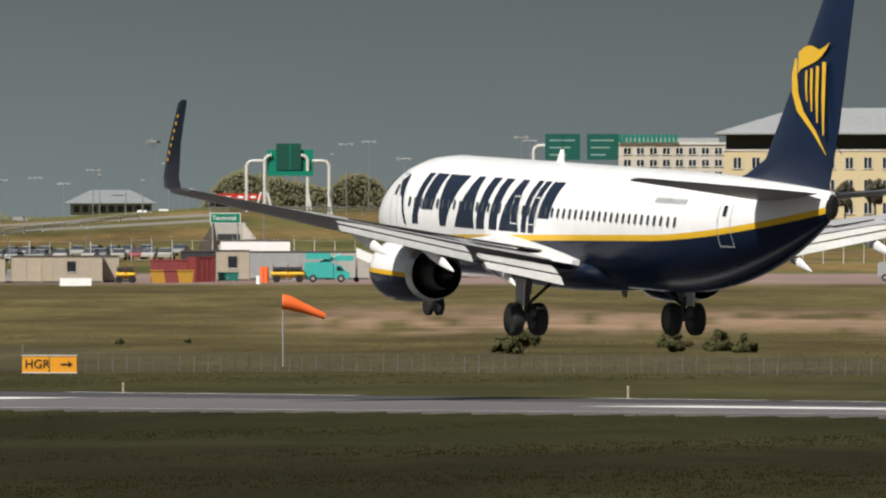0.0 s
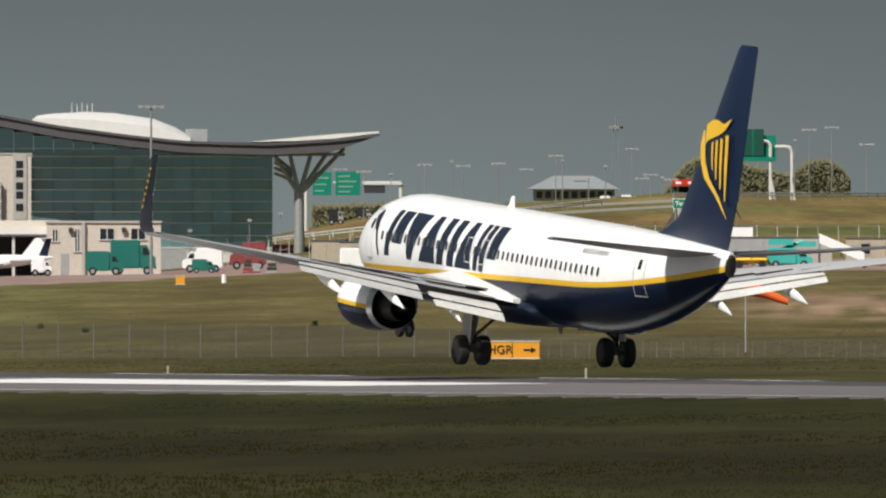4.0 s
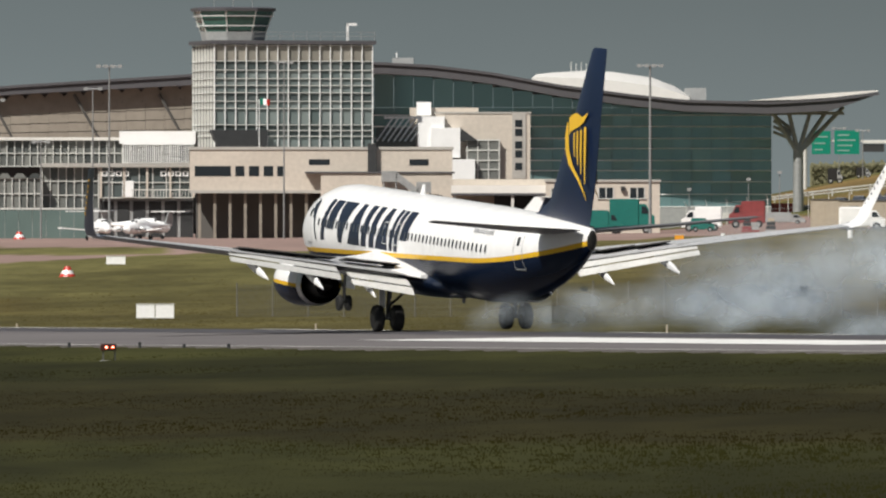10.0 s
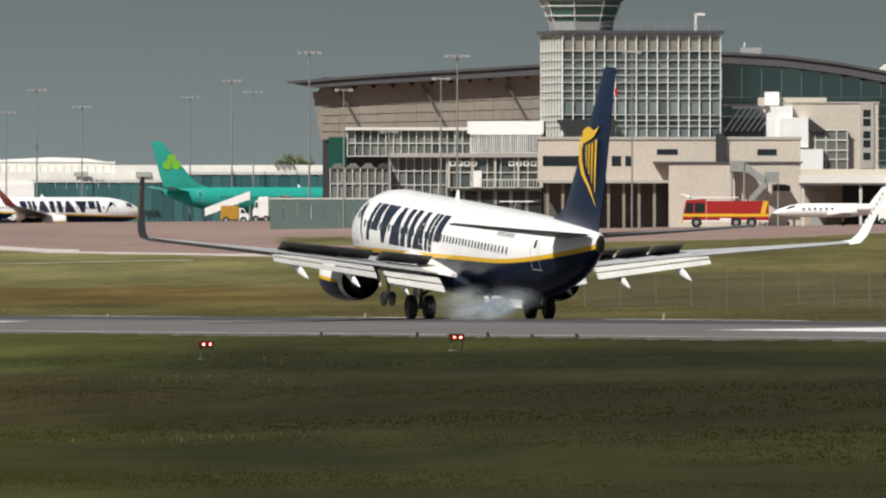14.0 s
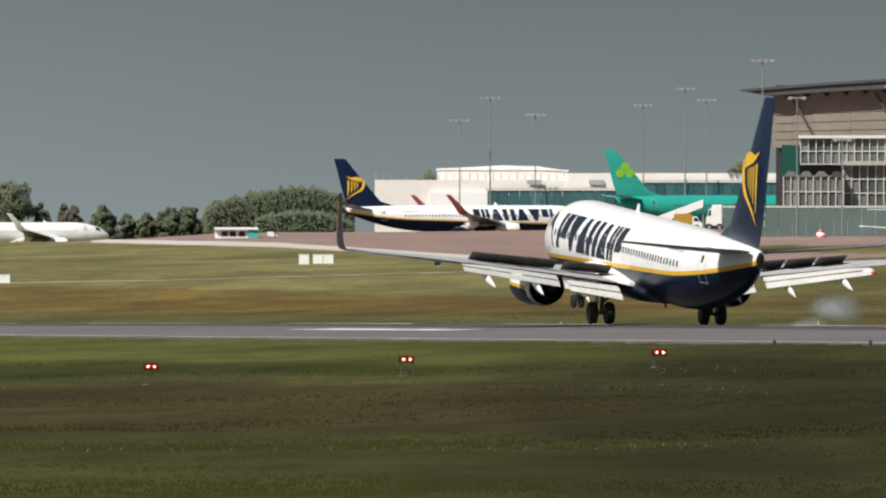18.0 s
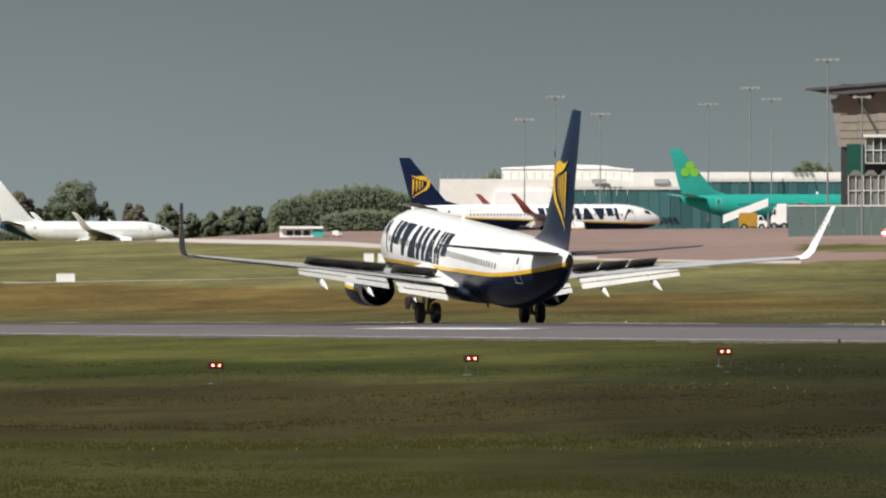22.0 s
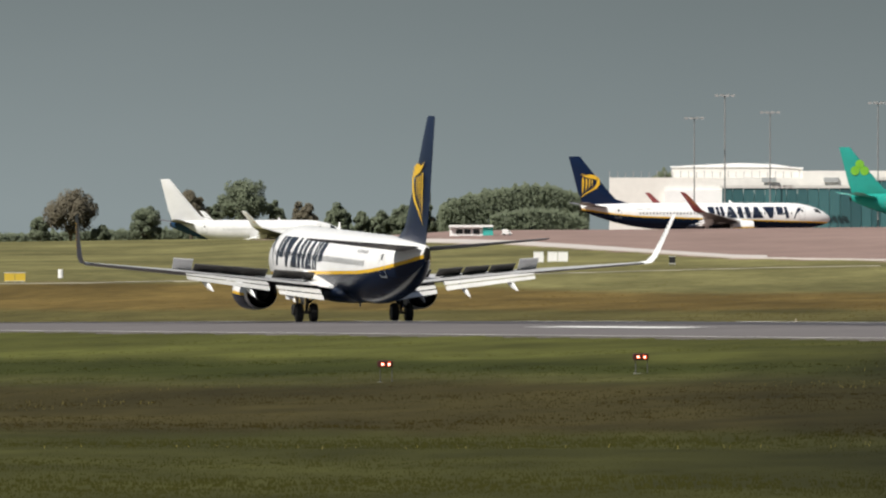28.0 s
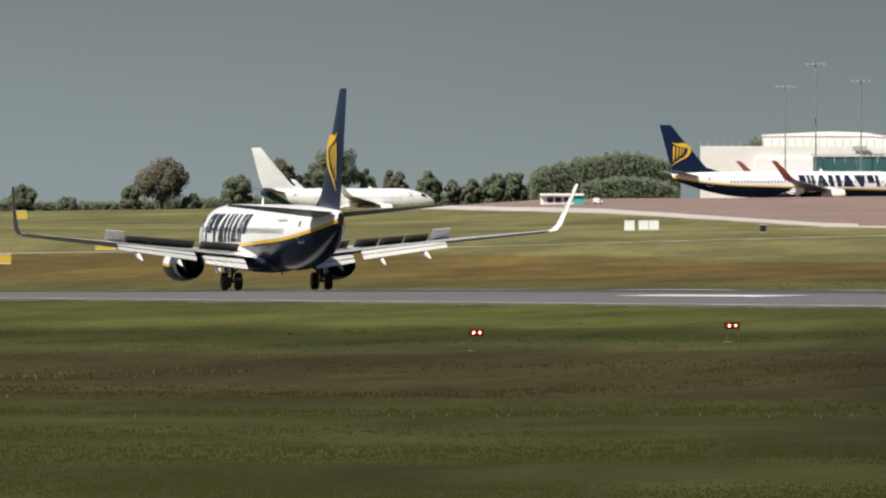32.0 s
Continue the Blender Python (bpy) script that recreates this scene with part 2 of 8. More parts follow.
M["pane_grey"] = pane_glass("grey_panes", (0.055, 0.062, 0.062), (0.23, 0.235, 0.22), 0.15)


def turf(name, blades):
    """Ground that takes its kind of grass or soil from the mesh, mottled along the lie of the airfield at three sizes."""
    m = bpy.data.materials.new(name)
    m.use_nodes = True
    n, l = m.node_tree.nodes, m.node_tree.links
    at = n.new("ShaderNodeAttribute")
    at.attribute_name = "tone"
    last = at.outputs["Color"]
    if blades:
        geo, r, mx = n.new("ShaderNodeNewGeometry"), n.new("ShaderNodeMapRange"), n.new("ShaderNodeMix")
        r.inputs[3].default_value, r.inputs[4].default_value = 0.88, 1.13
        mx.data_type, mx.blend_type, mx.inputs[0].default_value = "RGBA", "MULTIPLY", 1.0
        l.new(geo.outputs["Random Per Island"], r.inputs[0])
        l.new(last, mx.inputs[6]), l.new(r.outputs[0], mx.inputs[7])
        df, tl, ms = n.new("ShaderNodeBsdfDiffuse"), n.new("ShaderNodeBsdfTranslucent"), n.new("ShaderNodeMixShader")
        ms.inputs[0].default_value = 0.12
        l.new(mx.outputs[2], df.inputs[0]), l.new(mx.outputs[2], tl.inputs[0])
        l.new(df.outputs[0], ms.inputs[1]), l.new(tl.outputs[0], ms.inputs[2])
        l.new(ms.outputs[0], n["Material Output"].inputs[0])
        return m
    p = n["Principled BSDF"]
    p.inputs["Roughness"].default_value, p.inputs["Specular IOR Level"].default_value = 0.95, 0.1
    co, turn = n.new("ShaderNodeTexCoord"), n.new("ShaderNodeMapping")
    turn.inputs["Rotation"].default_value = (0, 0, 0.27)
    l.new(co.outputs["Object"], turn.inputs[0])
    for across, along, lo, hi in ((0.030, 0.010, 0.76, 1.26), (0.10, 0.03, 0.74, 1.28), (0.5, 0.15, 0.82, 1.20)):
        mp, t, r, mx = n.new("ShaderNodeMapping"), n.new("ShaderNodeTexNoise"), n.new("ShaderNodeMapRange"), n.new("ShaderNodeMix")
        mp.inputs["Scale"].default_value = (across, along, 0.1)
        l.new(turn.outputs[0], mp.inputs[0]), l.new(mp.outputs[0], t.inputs["Vector"])
        t.inputs["Scale"].default_value, t.inputs["Detail"].default_value = 1.0, 5
        r.inputs[1].default_value, r.inputs[2].default_value, r.inputs[3].default_value, r.inputs[4].default_value = 0.32, 0.68, lo, hi
        l.new(t.outputs[0], r.inputs[0])
        mx.data_type, mx.blend_type = "RGBA", "MULTIPLY"
        l.new(at.outputs["Alpha"], mx.inputs[0]), l.new(last, mx.inputs[6]), l.new(r.outputs[0], mx.inputs[7])
        last = mx.outputs[2]
    l.new(last, p.inputs["Base Color"])
    return m


M["turf"] = turf("turf", False)
M["blades"] = turf("grass_blades", True)


# ---------------------------------------------------------------- mesh helpers
def box(bm, x0, x1, y0, y1, z0, z1, m=None):
    vs = [bm.verts.new((x, y, z)) for x in (x0, x1) for y in (y0, y1) for z in (z0, z1)]
    if m is not None:
        for v in vs:
            v.co = m @ v.co
    for q in ((0, 1, 3, 2), (4, 6, 7, 5), (0, 4, 5, 1), (2, 3, 7, 6), (0, 2, 6, 4), (1, 5, 7, 3)):
        bm.faces.new([vs[i] for i in q])
    return bm


def loft(bm, rings, cap=True):
    """A skin over closed rings of equally many points."""
    vs = [[bm.verts.new(p) for p in r] for r in rings]
    k = len(vs[0])
    for a, b in zip(vs, vs[1:]):
        for i in range(k):
            bm.faces.new((a[i], a[(i + 1) % k], b[(i + 1) % k], b[i]))
    if cap:
        bm.faces.new(vs[0][::-1])
        bm.faces.new(vs[-1])
    return bm


def tube(bm, a, b, ra, rb=None, k=8, cap=True):
    a, b = Vector(a), Vector(b)
    rb = ra if rb is None else rb
    q = (b - a).to_track_quat("Z", "Y")
    return loft(bm, [[c + q @ Vector((r * math.cos(i * math.tau / k), r * math.sin(i * math.tau / k), 0)) for i in range(k)]
                     for c, r in ((a, ra), (b, rb))], cap)


def part(name, bm, mat, parent=None, label="", smooth=False, at=None):
    """Links a bmesh as one mesh object, under a thing or a part."""
    bmesh.ops.recalc_face_normals(bm, faces=bm.faces)
    me = bpy.data.meshes.new(name)
    if smooth:
        for f in bm.faces:
            f.smooth = True
    bm.to_mesh(me)
    bm.free()
    for x in (mat if isinstance(mat, (list, tuple)) else [mat]):
        me.materials.append(M[x])
    if smooth:
        me.set_sharp_from_angle(angle=radians(35))
    ob = new(name, me)
    if parent is not None:
        ob.parent = parent
    if at is not None:
        ob.matrix_basis = at
    if label:
        tagged(ob, label)
    return ob


def bmn():
    return bmesh.new()


def thing(name, m, label, category, group="", kind=""):
    ob = new(name)
    ob.empty_display_size = 0.5
    ob.matrix_basis = m
    return tagged(ob, label, category, group, kind)


# ---------------------------------------------------------------- lie of the land
RUNWAY_X = 167.96
NEAR_EDGE, FAR_EDGE = 138.0, 198.0


def crown(y):
    y = min(max(y, 200), 1400)
    e = y - 600
    return -0.006561 * e - 6.08e-6 * e * e


def edge(y):
    y = min(max(y, 250), 1400)
    return min(1.33 - 0.00715 * (y - 347), crown(y) - 0.02 + 0.3)


FAR_U = [-700, 0, 500, 1100, 1500, 2000, 2700, 3100, 3600, 4200, 5000]
FAR_D = [1300, 1500, 1700, 1900, 2100, 2600, 4900]
FAR_V = [[480, 462, 446, 437, 436, 450, 440], [485, 462, 443, 427, 446, 455, 445], [480, 450, 412, 428, 440, 445, 440],
         [470, 440, 406, 432, 412, 436, 440], [462, 430, 404, 406, 400, 430, 440], [452, 422, 412, 408, 410, 425, 440],
         [440, 411, 402, 388, 378, 380, 400], [430, 400, 354, 305, 298, 310, 380], [425, 395, 347, 270, 264, 290, 380],
         [420, 395, 352, 287, 272, 290, 380], [420, 395, 352, 292, 272, 290, 380]]


def blend(xs, vals, x):
    if x <= xs[0]:
        return vals[0]
    for i in range(len(xs) - 1):
        if x <= xs[i + 1]:
            k = (x - xs[i]) / (xs[i + 1] - xs[i])
            return vals[i] + k * (vals[i + 1] - vals[i])
    return vals[-1]


def far_level(u, d):
    v = blend(FAR_U, [blend(FAR_D, row, d) for row in FAR_V], u)
    return EYE.z + d * (V0 - v) / F


def height(x, y):
    """The ground's height."""
    d = math.hypot(x, y)
    u = 784 + F * (math.atan2(x, y) - B0)
    if x <= NEAR_EDGE:
        return edge(y) - 0.03 - 0.030 * min(NEAR_EDGE - max(x, 70), 60)
    if x < FAR_EDGE:
        return edge(y) - 0.5
    d0 = FAR_EDGE / max(0.12, math.sin(max(0.05, math.atan2(x, y))))
    z0 = crown(y) - 0.45
    if y < 250:
        return 1.5
    k = min(1.0, max(0.0, (d - d0) / max(1.0, 1300 - d0)))
    far = far_level(u, max(1300, d))
    return z0 + (far - z0) * k if d < 1300 else far


def spot(u, v=None, d=None):
    """The ground's point on a bearing: where the sight line at v meets it, or at a distance."""
    b = bearing(u)
    if d is None:
        d = 240.0
        while d < 4800:
            x, y = d * math.sin(b), d * math.cos(b)
            if V0 + (EYE.z - height(x, y)) * F / d <= v:
                break
            d += 2.0
    x, y = d * math.sin(b), d * math.cos(b)
    return Vector((x, y, height(x, y))), d


class Site:
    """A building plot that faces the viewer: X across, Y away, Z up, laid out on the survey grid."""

    def __init__(self, u, d, turn=0):
        p, self.d = spot(u, d=d)
        self.u, self.s, self.p = u, F / d, p
        self.v = V0 + (EYE.z - p.z) * self.s
        self.m = Matrix.Translation(p) @ pose(0, 0, 0, 0, 0, turn - math.degrees(bearing(u)))

    def x(self, u):
        return (u - self.u) / self.s

    def z(self, v):
        return (self.v - v) / self.s

    def box(self, bm, u0, u1, v0, v1, y0, y1):
        """v0 above, v1 below (None: down into the ground)."""
        return box(bm, self.x(u0), self.x(u1), y0, y1, -2.5 if v1 is None else self.z(v1), self.z(v0))


# ---------------------------------------------------------------- ground, runway
def apron_line(u):
    return blend([200, 600, 1000, 1400, 1800, 2200, 2600, 3000, 3100], [428, 437, 462, 468, 447, 438, 422, 402, 398], u)


def ease(a, b, x):
    k = min(1.0, max(0.0, (x - a) / (b - a)))
    return k * k * (3 - 2 * k)


def mixed(a, b, k):
    return [p + (q - p) * k for p, q in zip(a, b)]


APRON_TONE = (0.27, 0.19, 0.165, 0.3)
SOIL = (0.27, 0.180, 0.115, 0.8)


def layered(steps, v, soft):
    """Belts one below the other, with soft borders."""
    c = steps[0][1]
    for lim, nxt in steps[1:]:
        c = mixed(c, nxt, ease(lim - soft, lim + soft, v))
    return c


def ground_tone(x, y):
    """What grows or lies at a place: its colour, dimmer light on the right included, and how mottled it is."""
    d = math.hypot(x, y)
    u = 784 + F * (math.atan2(x, y) - B0)
    if y <= 0 or not -1300 < u < 5700:
        return (0.05, 0.055, 0.015, 1)
    v = V0 + (EYE.z - height(x, y)) * F / max(d, 30)
    n1, n2 = noise.noise((u * 0.004, v * 0.02, 3)), noise.noise((u * 0.02, v * 0.06, 8))
    if x < NEAR_EDGE + 4:
        w = v + 9 * n1 + 4 * n2
        mown = layered(((0, (0.076, 0.079, 0.020, 1)), (640, (0.033, 0.038, 0.008, 1)), (668, (0.063, 0.062, 0.020, 1)), (684, (0.040, 0.033, 0.011, 1)), (770, (0.044, 0.044, 0.012, 1))), w, 9)
        # same belts again, darker: the dimmer light further right is put into the colour
        rough = layered(((0, (0.035, 0.035, 0.010, 1)), (632, (0.021, 0.021, 0.006, 1)), (672, (0.028, 0.026, 0.009, 1)), (690, (0.022, 0.019, 0.006, 1)), (780, (0.027, 0.027, 0.008, 1))), w, 9)
        return mixed(mown, rough, ease(780, 1500, u + 120 * n1))
    if u < 3050 and d < (2300 if u < 2600 else 1660) and 150 < u and v < apron_line(u) + 1.5 * n2:
        return (0.13, 0.12, 0.045, 1) if 1420 < u < 1830 and 434 < v < 447 + 4 * n1 else APRON_TONE
    belt = blend([0, 400, 800], [505, 508, 523], u)
    left = layered(((0, (0.152, 0.140, 0.057, 1)), (belt, (0.126, 0.088, 0.028, 1)), (552, (0.088, 0.077, 0.027, 1))), v + 4 * n1 + 2 * n2, 4)
    middle = mixed((0.079, 0.067, 0.024, 1), (0.112, 0.102, 0.038, 1), ease(900, 1300, d + 120 * n1))
    right = layered(((0, (0.104, 0.084, 0.033, 1)), (500, (0.084, 0.067, 0.027, 1)), (556, (0.052, 0.047, 0.017, 1))), v + 10 * n1 + 6 * n2, 12)
    hill = mixed((0.17, 0.115, 0.045, 1), (0.10, 0.10, 0.034, 1), ease(-0.25, 0.25, noise.noise((x * 0.012, y * 0.012, 9))))
    right = mixed(right, hill, ease(1470, 1560, d))
    c = mixed(left, middle, ease(1250, 1650, u + 150 * n1))
    c = mixed(c, right, ease(2250, 2900, u + 200 * n1))
    if u > 3050 and d < 1560:
        c = mixed(APRON_TONE, c, ease(397, 404, v))
    soil = ease(3560, 3900, u + 120 * n1) * (1 - ease(8, 30, abs(v - 466 + 8 * n1))) * ease(-0.55, 0.1, n2 + 0.4 * n1)
    return mixed(c, SOIL, 0.95 * soil)


def build_ground():
    bearings = [bearing(u) for u in range(-1100, 5501, 30)]
    a = bearings[-1] + 0.02
    while a < bearings[0] + math.tau - 0.05:
        bearings.append(a)
        a += 0.09
    dist = [4, 30, 70, 110, 150, 180, 205]
    while dist[-1] < 2400:
        dist.append(dist[-1] * 1.0085 + 0.3)
    dist += [2700, 3300, 4200, 4990]
    verts, faces = [(0, 0, height(0, 0))], []
    tones = [0.05, 0.055, 0.015, 1]
    k = len(bearings)
    for d in dist:
        for b in bearings:
            x, y = d * math.sin(b), d * math.cos(b)
            verts.append((x, y, height(x, y) + 0.06 * noise.noise((x * 0.05, y * 0.05, 0))))
            tones.extend(ground_tone(x, y))
    for j in range(k):
        faces.append((0, 1 + (j + 1) % k, 1 + j))
    for i in range(len(dist) - 1):
        for j in range(k):
            n = (j + 1) % k
            faces.append((1 + i * k + j, 1 + i * k + n, 1 + (i + 1) * k + n, 1 + (i + 1) * k + j))
    me = bpy.data.meshes.new("ground")
    me.from_pydata(verts, [], faces)
    me.materials.append(M["turf"])
    me.attributes.new("tone", "FLOAT_COLOR", "POINT").data.foreach_set("color", tones)
    me.polygons.foreach_set("use_smooth", [True] * len(faces))
    tagged(new("ground", me), "airfield grass in green and brown with a reddish apron", "ground", kind="structure")


build_ground()


def ribbon(name, mat, pts, width, lift, label, kind="structure", category="path"):
    """A thin raised strip over the ground along bearings and sight levels."""
    bm = bmn()
    prev = None
    for u, v in pts:
        p, d = spot(u, v)
        w = Vector((math.sin(bearing(u)), math.cos(bearing(u)), 0)) * width / 2
        q = []
        for e in (p - w, p + w):
            z = height(e.x, e.y) + lift
            q += [bm.verts.new((e.x, e.y, z)), bm.verts.new((e.x, e.y, z - 0.3))]
        if prev:
            for a, b in ((0, 2), (1, 0), (2, 3)):
                bm.faces.new((prev[a], prev[b], q[b], q[a]))
        prev = q
    return tagged(part(name, bm, mat), label, category, kind=kind)


def strip(name, mat, x0, x1, y0, y1, lift, label, steps=None, parent=None):
    """A slab of the runway or a marking on it, that follows the crown."""
    n = steps or max(2, int((y1 - y0) / 10))
    xs = sorted({x0, x1, *[c for c in (RUNWAY_X,) if x0 < c < x1]})

    def level(x, y):
        if x <= RUNWAY_X:
            return edge(y) + (crown(y) - edge(y)) * (x - NEAR_EDGE) / (RUNWAY_X - NEAR_EDGE)
        return crown(y) - 0.015 * (x - RUNWAY_X)

    bm = bmn()
    rows_ = []
    for i in range(n + 1):
        y = y0 + (y1 - y0) * i / n
        top = [bm.verts.new((x, y, level(x, y) + lift)) for x in xs]
        if parent is None:
            top = [bm.verts.new((xs[0] - 0.02, y, level(xs[0], y) - 0.6))] + top + [bm.verts.new((xs[-1] + 0.02, y, level(xs[-1], y) - 0.6))]
        rows_.append(top)
    for a, b in zip(rows_, rows_[1:]):
        for i in range(len(a) - 1):
            bm.faces.new((a[i], a[i + 1], b[i + 1], b[i]))
    ob = part(name, bm, mat, parent, smooth=True)
    if parent is None:
        tagged(ob, label, "runway", kind="structure")
    return ob


runway = strip("runway", "asphalt", NEAR_EDGE, FAR_EDGE, 60, 1400, 0.0, "grey asphalt runway with white markings")
for x, wide, paint in ((NEAR_EDGE + 0.25, 0.7, "worn_mark"), (FAR_EDGE - 8, 0.9, "mark")):
    strip("side_stripe", paint, x, x + wide, 62, 1398, 0.02, "", parent=runway)

strip("tyre_rubber", "rubber", RUNWAY_X - 6.5, RUNWAY_X + 7.5, 300, 1396, 0.011, "", parent=runway)

# touchdown markings on both sides of the centre line
for y0, y1, w in ((345, 373, 2.0), (432, 489, 4), (617, 647, 1.4)):
    for c in (-13.5, 13.5):
        strip("touchdown_mark", "mark", RUNWAY_X + c - w, RUNWAY_X + c + w, y0, y1, 0.02, "", parent=runway)
for k in range(24):
    strip("centre_dash", "mark", RUNWAY_X - 0.45, RUNWAY_X + 0.45, 80 + 50 * k, 110 + 50 * k, 0.024, "", parent=runway)


# ---------------------------------------------------------------- airliners
def hull(y, nose, tail, taper):
    """Half width, top and bottom of the fuselage at a station."""
    d = nose - y
    w, t, b = 1.88, 5.33, 1.27
    if d < 6.5:
        k = max(0.0, d / 6.5)
        e = (1 - (1 - k) ** 2.1) ** 0.62
        w, t, b = 1.88 * e, 3.0 + 2.33 * (1 - (1 - k) ** 2.0) ** 0.72, 2.75 - 1.48 * (1 - (1 - k) ** 2.3) ** 0.6
    if y < taper:
        k = min(1.0, (taper - y) / (taper - tail))
        w = 1.88 * (1 - k ** 2.16) + 0.16 * k ** 2.16
        b = 1.27 + 2.88 * k ** 1.89
        t = 5.33 - 0.35 * k ** 2.0
    return w, t, b


def hull_point(y, z, side, spec, out=0.0):
    w, t, b = hull(y, *spec)
    c, r = (t + b) / 2, (t - b) / 2
    q = max(-1.0, min(1.0, (z - c) / r))
    return Vector((side * (w * math.sqrt(max(0.0, 1 - q * q)) + out), y, z + out * q))


def patch(bm, spec, side, corners, n=3, out=0.014):
    """A decal of four (y, z) corners laid on the hull."""
    (a, b, c, d) = [Vector(q) for q in corners]
    g = [[bm.verts.new(hull_point(*(a.lerp(b, i / n).lerp(d.lerp(c, i / n), j / n)), side, spec, out)) for i in range(n + 1)] for j in range(n + 1)]
    for j in range(n):
        for i in range(n):
            bm.faces.new((g[j][i], g[j][i + 1], g[j + 1][i + 1], g[j + 1][i]))


FOIL = [(0, 0), (0.02, 0.32), (0.10, 0.75), (0.3, 1.0), (0.55, 0.82), (0.8, 0.40), (1, 0.05), (1, -0.05), (0.8, -0.22), (0.55, -0.5), (0.3, -0.62), (0.1, -0.5), (0.02, -0.28)]


def foil(x, le, chord, z, thick, up=None, twist=0.0):
    """A wing section; up bends it out of the level."""
    pts = []
    for c, h in FOIL:
        k = h * thick / 2
        pts.append((x - k * math.sin(up or 0), le - c * chord, z + k * math.cos(up or 0) + (c - 0.3) * chord * math.tan(radians(twist))))
    return pts


def wing_parts(ob, side, look_, winglet, deployed):
    """The wing's own mesh lies in the space of its root; flaps, spoilers and fairings are its parts."""
    o = Vector((side * 1.7, 3.0, 2.0))
    up = Vector((0, 0, 0.12))

    def shift(p):
        return (side * p[0] - o.x, p[1] - o.y, p[2] - o.z)

    bm = bmn()
    st = [(1.2, 7.3, 8.2, 1.90, 1.0), (5.0, 4.9, 5.3, 2.33, 0.66), (9.0, 2.75, 4.0, 2.83, 0.44), (12.3, 0.6, 2.95, 3.24, 0.32), (16.5, -2.2, 1.75, 3.78, 0.2)]
    if not winglet:
        st[-1] = (16.8, -1.6, 1.6, 3.8, 0.18)
    loft(bm, [[shift(p) for p in foil(*s, None, tw)] for s, tw in zip(st, (0, 1.0, 2.0, 3.0, 4.0))])
    wing = part("wing", bm, ["wing", "wing_under_shade"], ob, "grey wing with lowered white flaps" if deployed else "", True, Matrix.Translation(o + up))
    # faces that point down take the colour with the shade in it
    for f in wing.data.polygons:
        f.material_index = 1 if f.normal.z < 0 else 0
    if winglet:
        bm = bmn()
        ws = [(16.5, -2.22, 1.72, 3.79, 0.2, 0.1), (16.9, -2.6, 1.62, 3.90, 0.17, 0.5), (17.12, -3.1, 1.45, 4.25, 0.13, 1.2), (17.40, -4.2, 1.12, 5.4, 0.1, 1.42), (17.66, -5.55, 0.80, 6.68, 0.07, 1.42), (17.68, -5.9, 0.52, 6.80, 0.05, 1.42)]
        loft(bm, [[shift(p) for p in foil(*s)] for s in ws])
        me = part("winglet", bm, [look_["winglet_out"], look_["winglet_in"]], wing, "upturned winglet, dark outside and pale inside", True)
        for f in me.data.polygons:
            f.material_index = 1 if f.normal.x * side < 0 else 0
        bm = bmn()
        for i in range(7):
            z = 4.75 + i * 0.24
            y = -4.2 - (z - 5.4) * 1.05 - 0.45
            x = 17.42 + (z - 5.4) * 0.2 + 0.05
            box(bm, *sorted((side * x - o.x, side * (x + 0.012) - o.x)), y - 0.09 - o.y, y + 0.03 - o.y, z - o.z, z + 0.12 - o.z)
        tagged(part("winglet_lettering", bm, "mustard", wing), "yellow bars in place of lettering", kind="stuff")
        bm = bmn()
        for i in range(7):
            z = 4.72 + i * 0.24
            y = -4.2 - (z - 5.4) * 1.05 - 0.45
            x = 17.40 + (z - 5.4) * 0.2 - 0.07
            box(bm, *sorted((side * x - o.x, side * (x + 0.012) - o.x)), y - 0.07 - o.y, y + 0.03 - o.y, z - o.z, z + 0.12 - o.z)
        tagged(part("winglet_lettering", bm, "navy", wing), "navy bars in place of lettering", kind="stuff")
    # leading edge
    bm = bmn()
    loft(bm, [[shift((x, le + 0.02 + 0.06 * math.cos(a), z - 0.04 + t * 0.24 * math.sin(a))) for a in [i * math.tau / 8 for i in range(8)]]
              for x, le, _, z, t in st])
    part("leading_edge", bm, "metal", wing, "bare metal leading edge", True)
    # white fillet where the wing's upper skin meets the fuselage
    rings = []
    for y, za, zc, xc in ((6.2, 2.55, 2.35, 3.0), (5.0, 2.78, 2.5, 3.3), (3.0, 2.66, 2.5, 3.3), (1.0, 2.46, 2.30, 3.0), (-0.4, 2.27, 2.16, 2.45), (-1.5, 2.08, 2.05, 1.85)):
        rings.append([shift(q) for q in ((1.55, y, za - 0.2), (1.55, y, za), (1.8, y, za - 0.02), (0.5 * (1.8 + xc), y, zc + 0.35 * (za - zc)), (xc, y, zc), (xc, y, zc - 0.12))])
    part("root_fillet", loft(bmn(), rings), look_["fillet"], wing, "smooth white wing root fillet", True)
    drop = radians(12 if deployed else 3)
    for x0, x1, te0, te1, z0, z1, ch in ((2.2, 4.75, -0.80, -0.55, 1.86, 2.16, 1.05), (5.3, 10.4, -0.60, -1.65, 2.40, 3.14, 0.85)):
        for k, (gap, cc, turn) in enumerate(((0.0, ch, drop), (1.0, ch * 0.55, drop * 2.3))):
            if k and not deployed:
                continue
            bm = bmn()
            rings = []
            for x, te, z, e in ((x0, te0, z0, 1), (x1, te1, z1, 0.72)):
                y = te + 0.55 * e - gap * ch * e * math.cos(drop) * 0.98
                zz = z - 0.06 - gap * (ch * e * math.sin(drop) * 1.04 + 0.09)
                pts = []
                for c, h in FOIL:
                    c2, h2 = c * cc * e, h * 0.11 * e
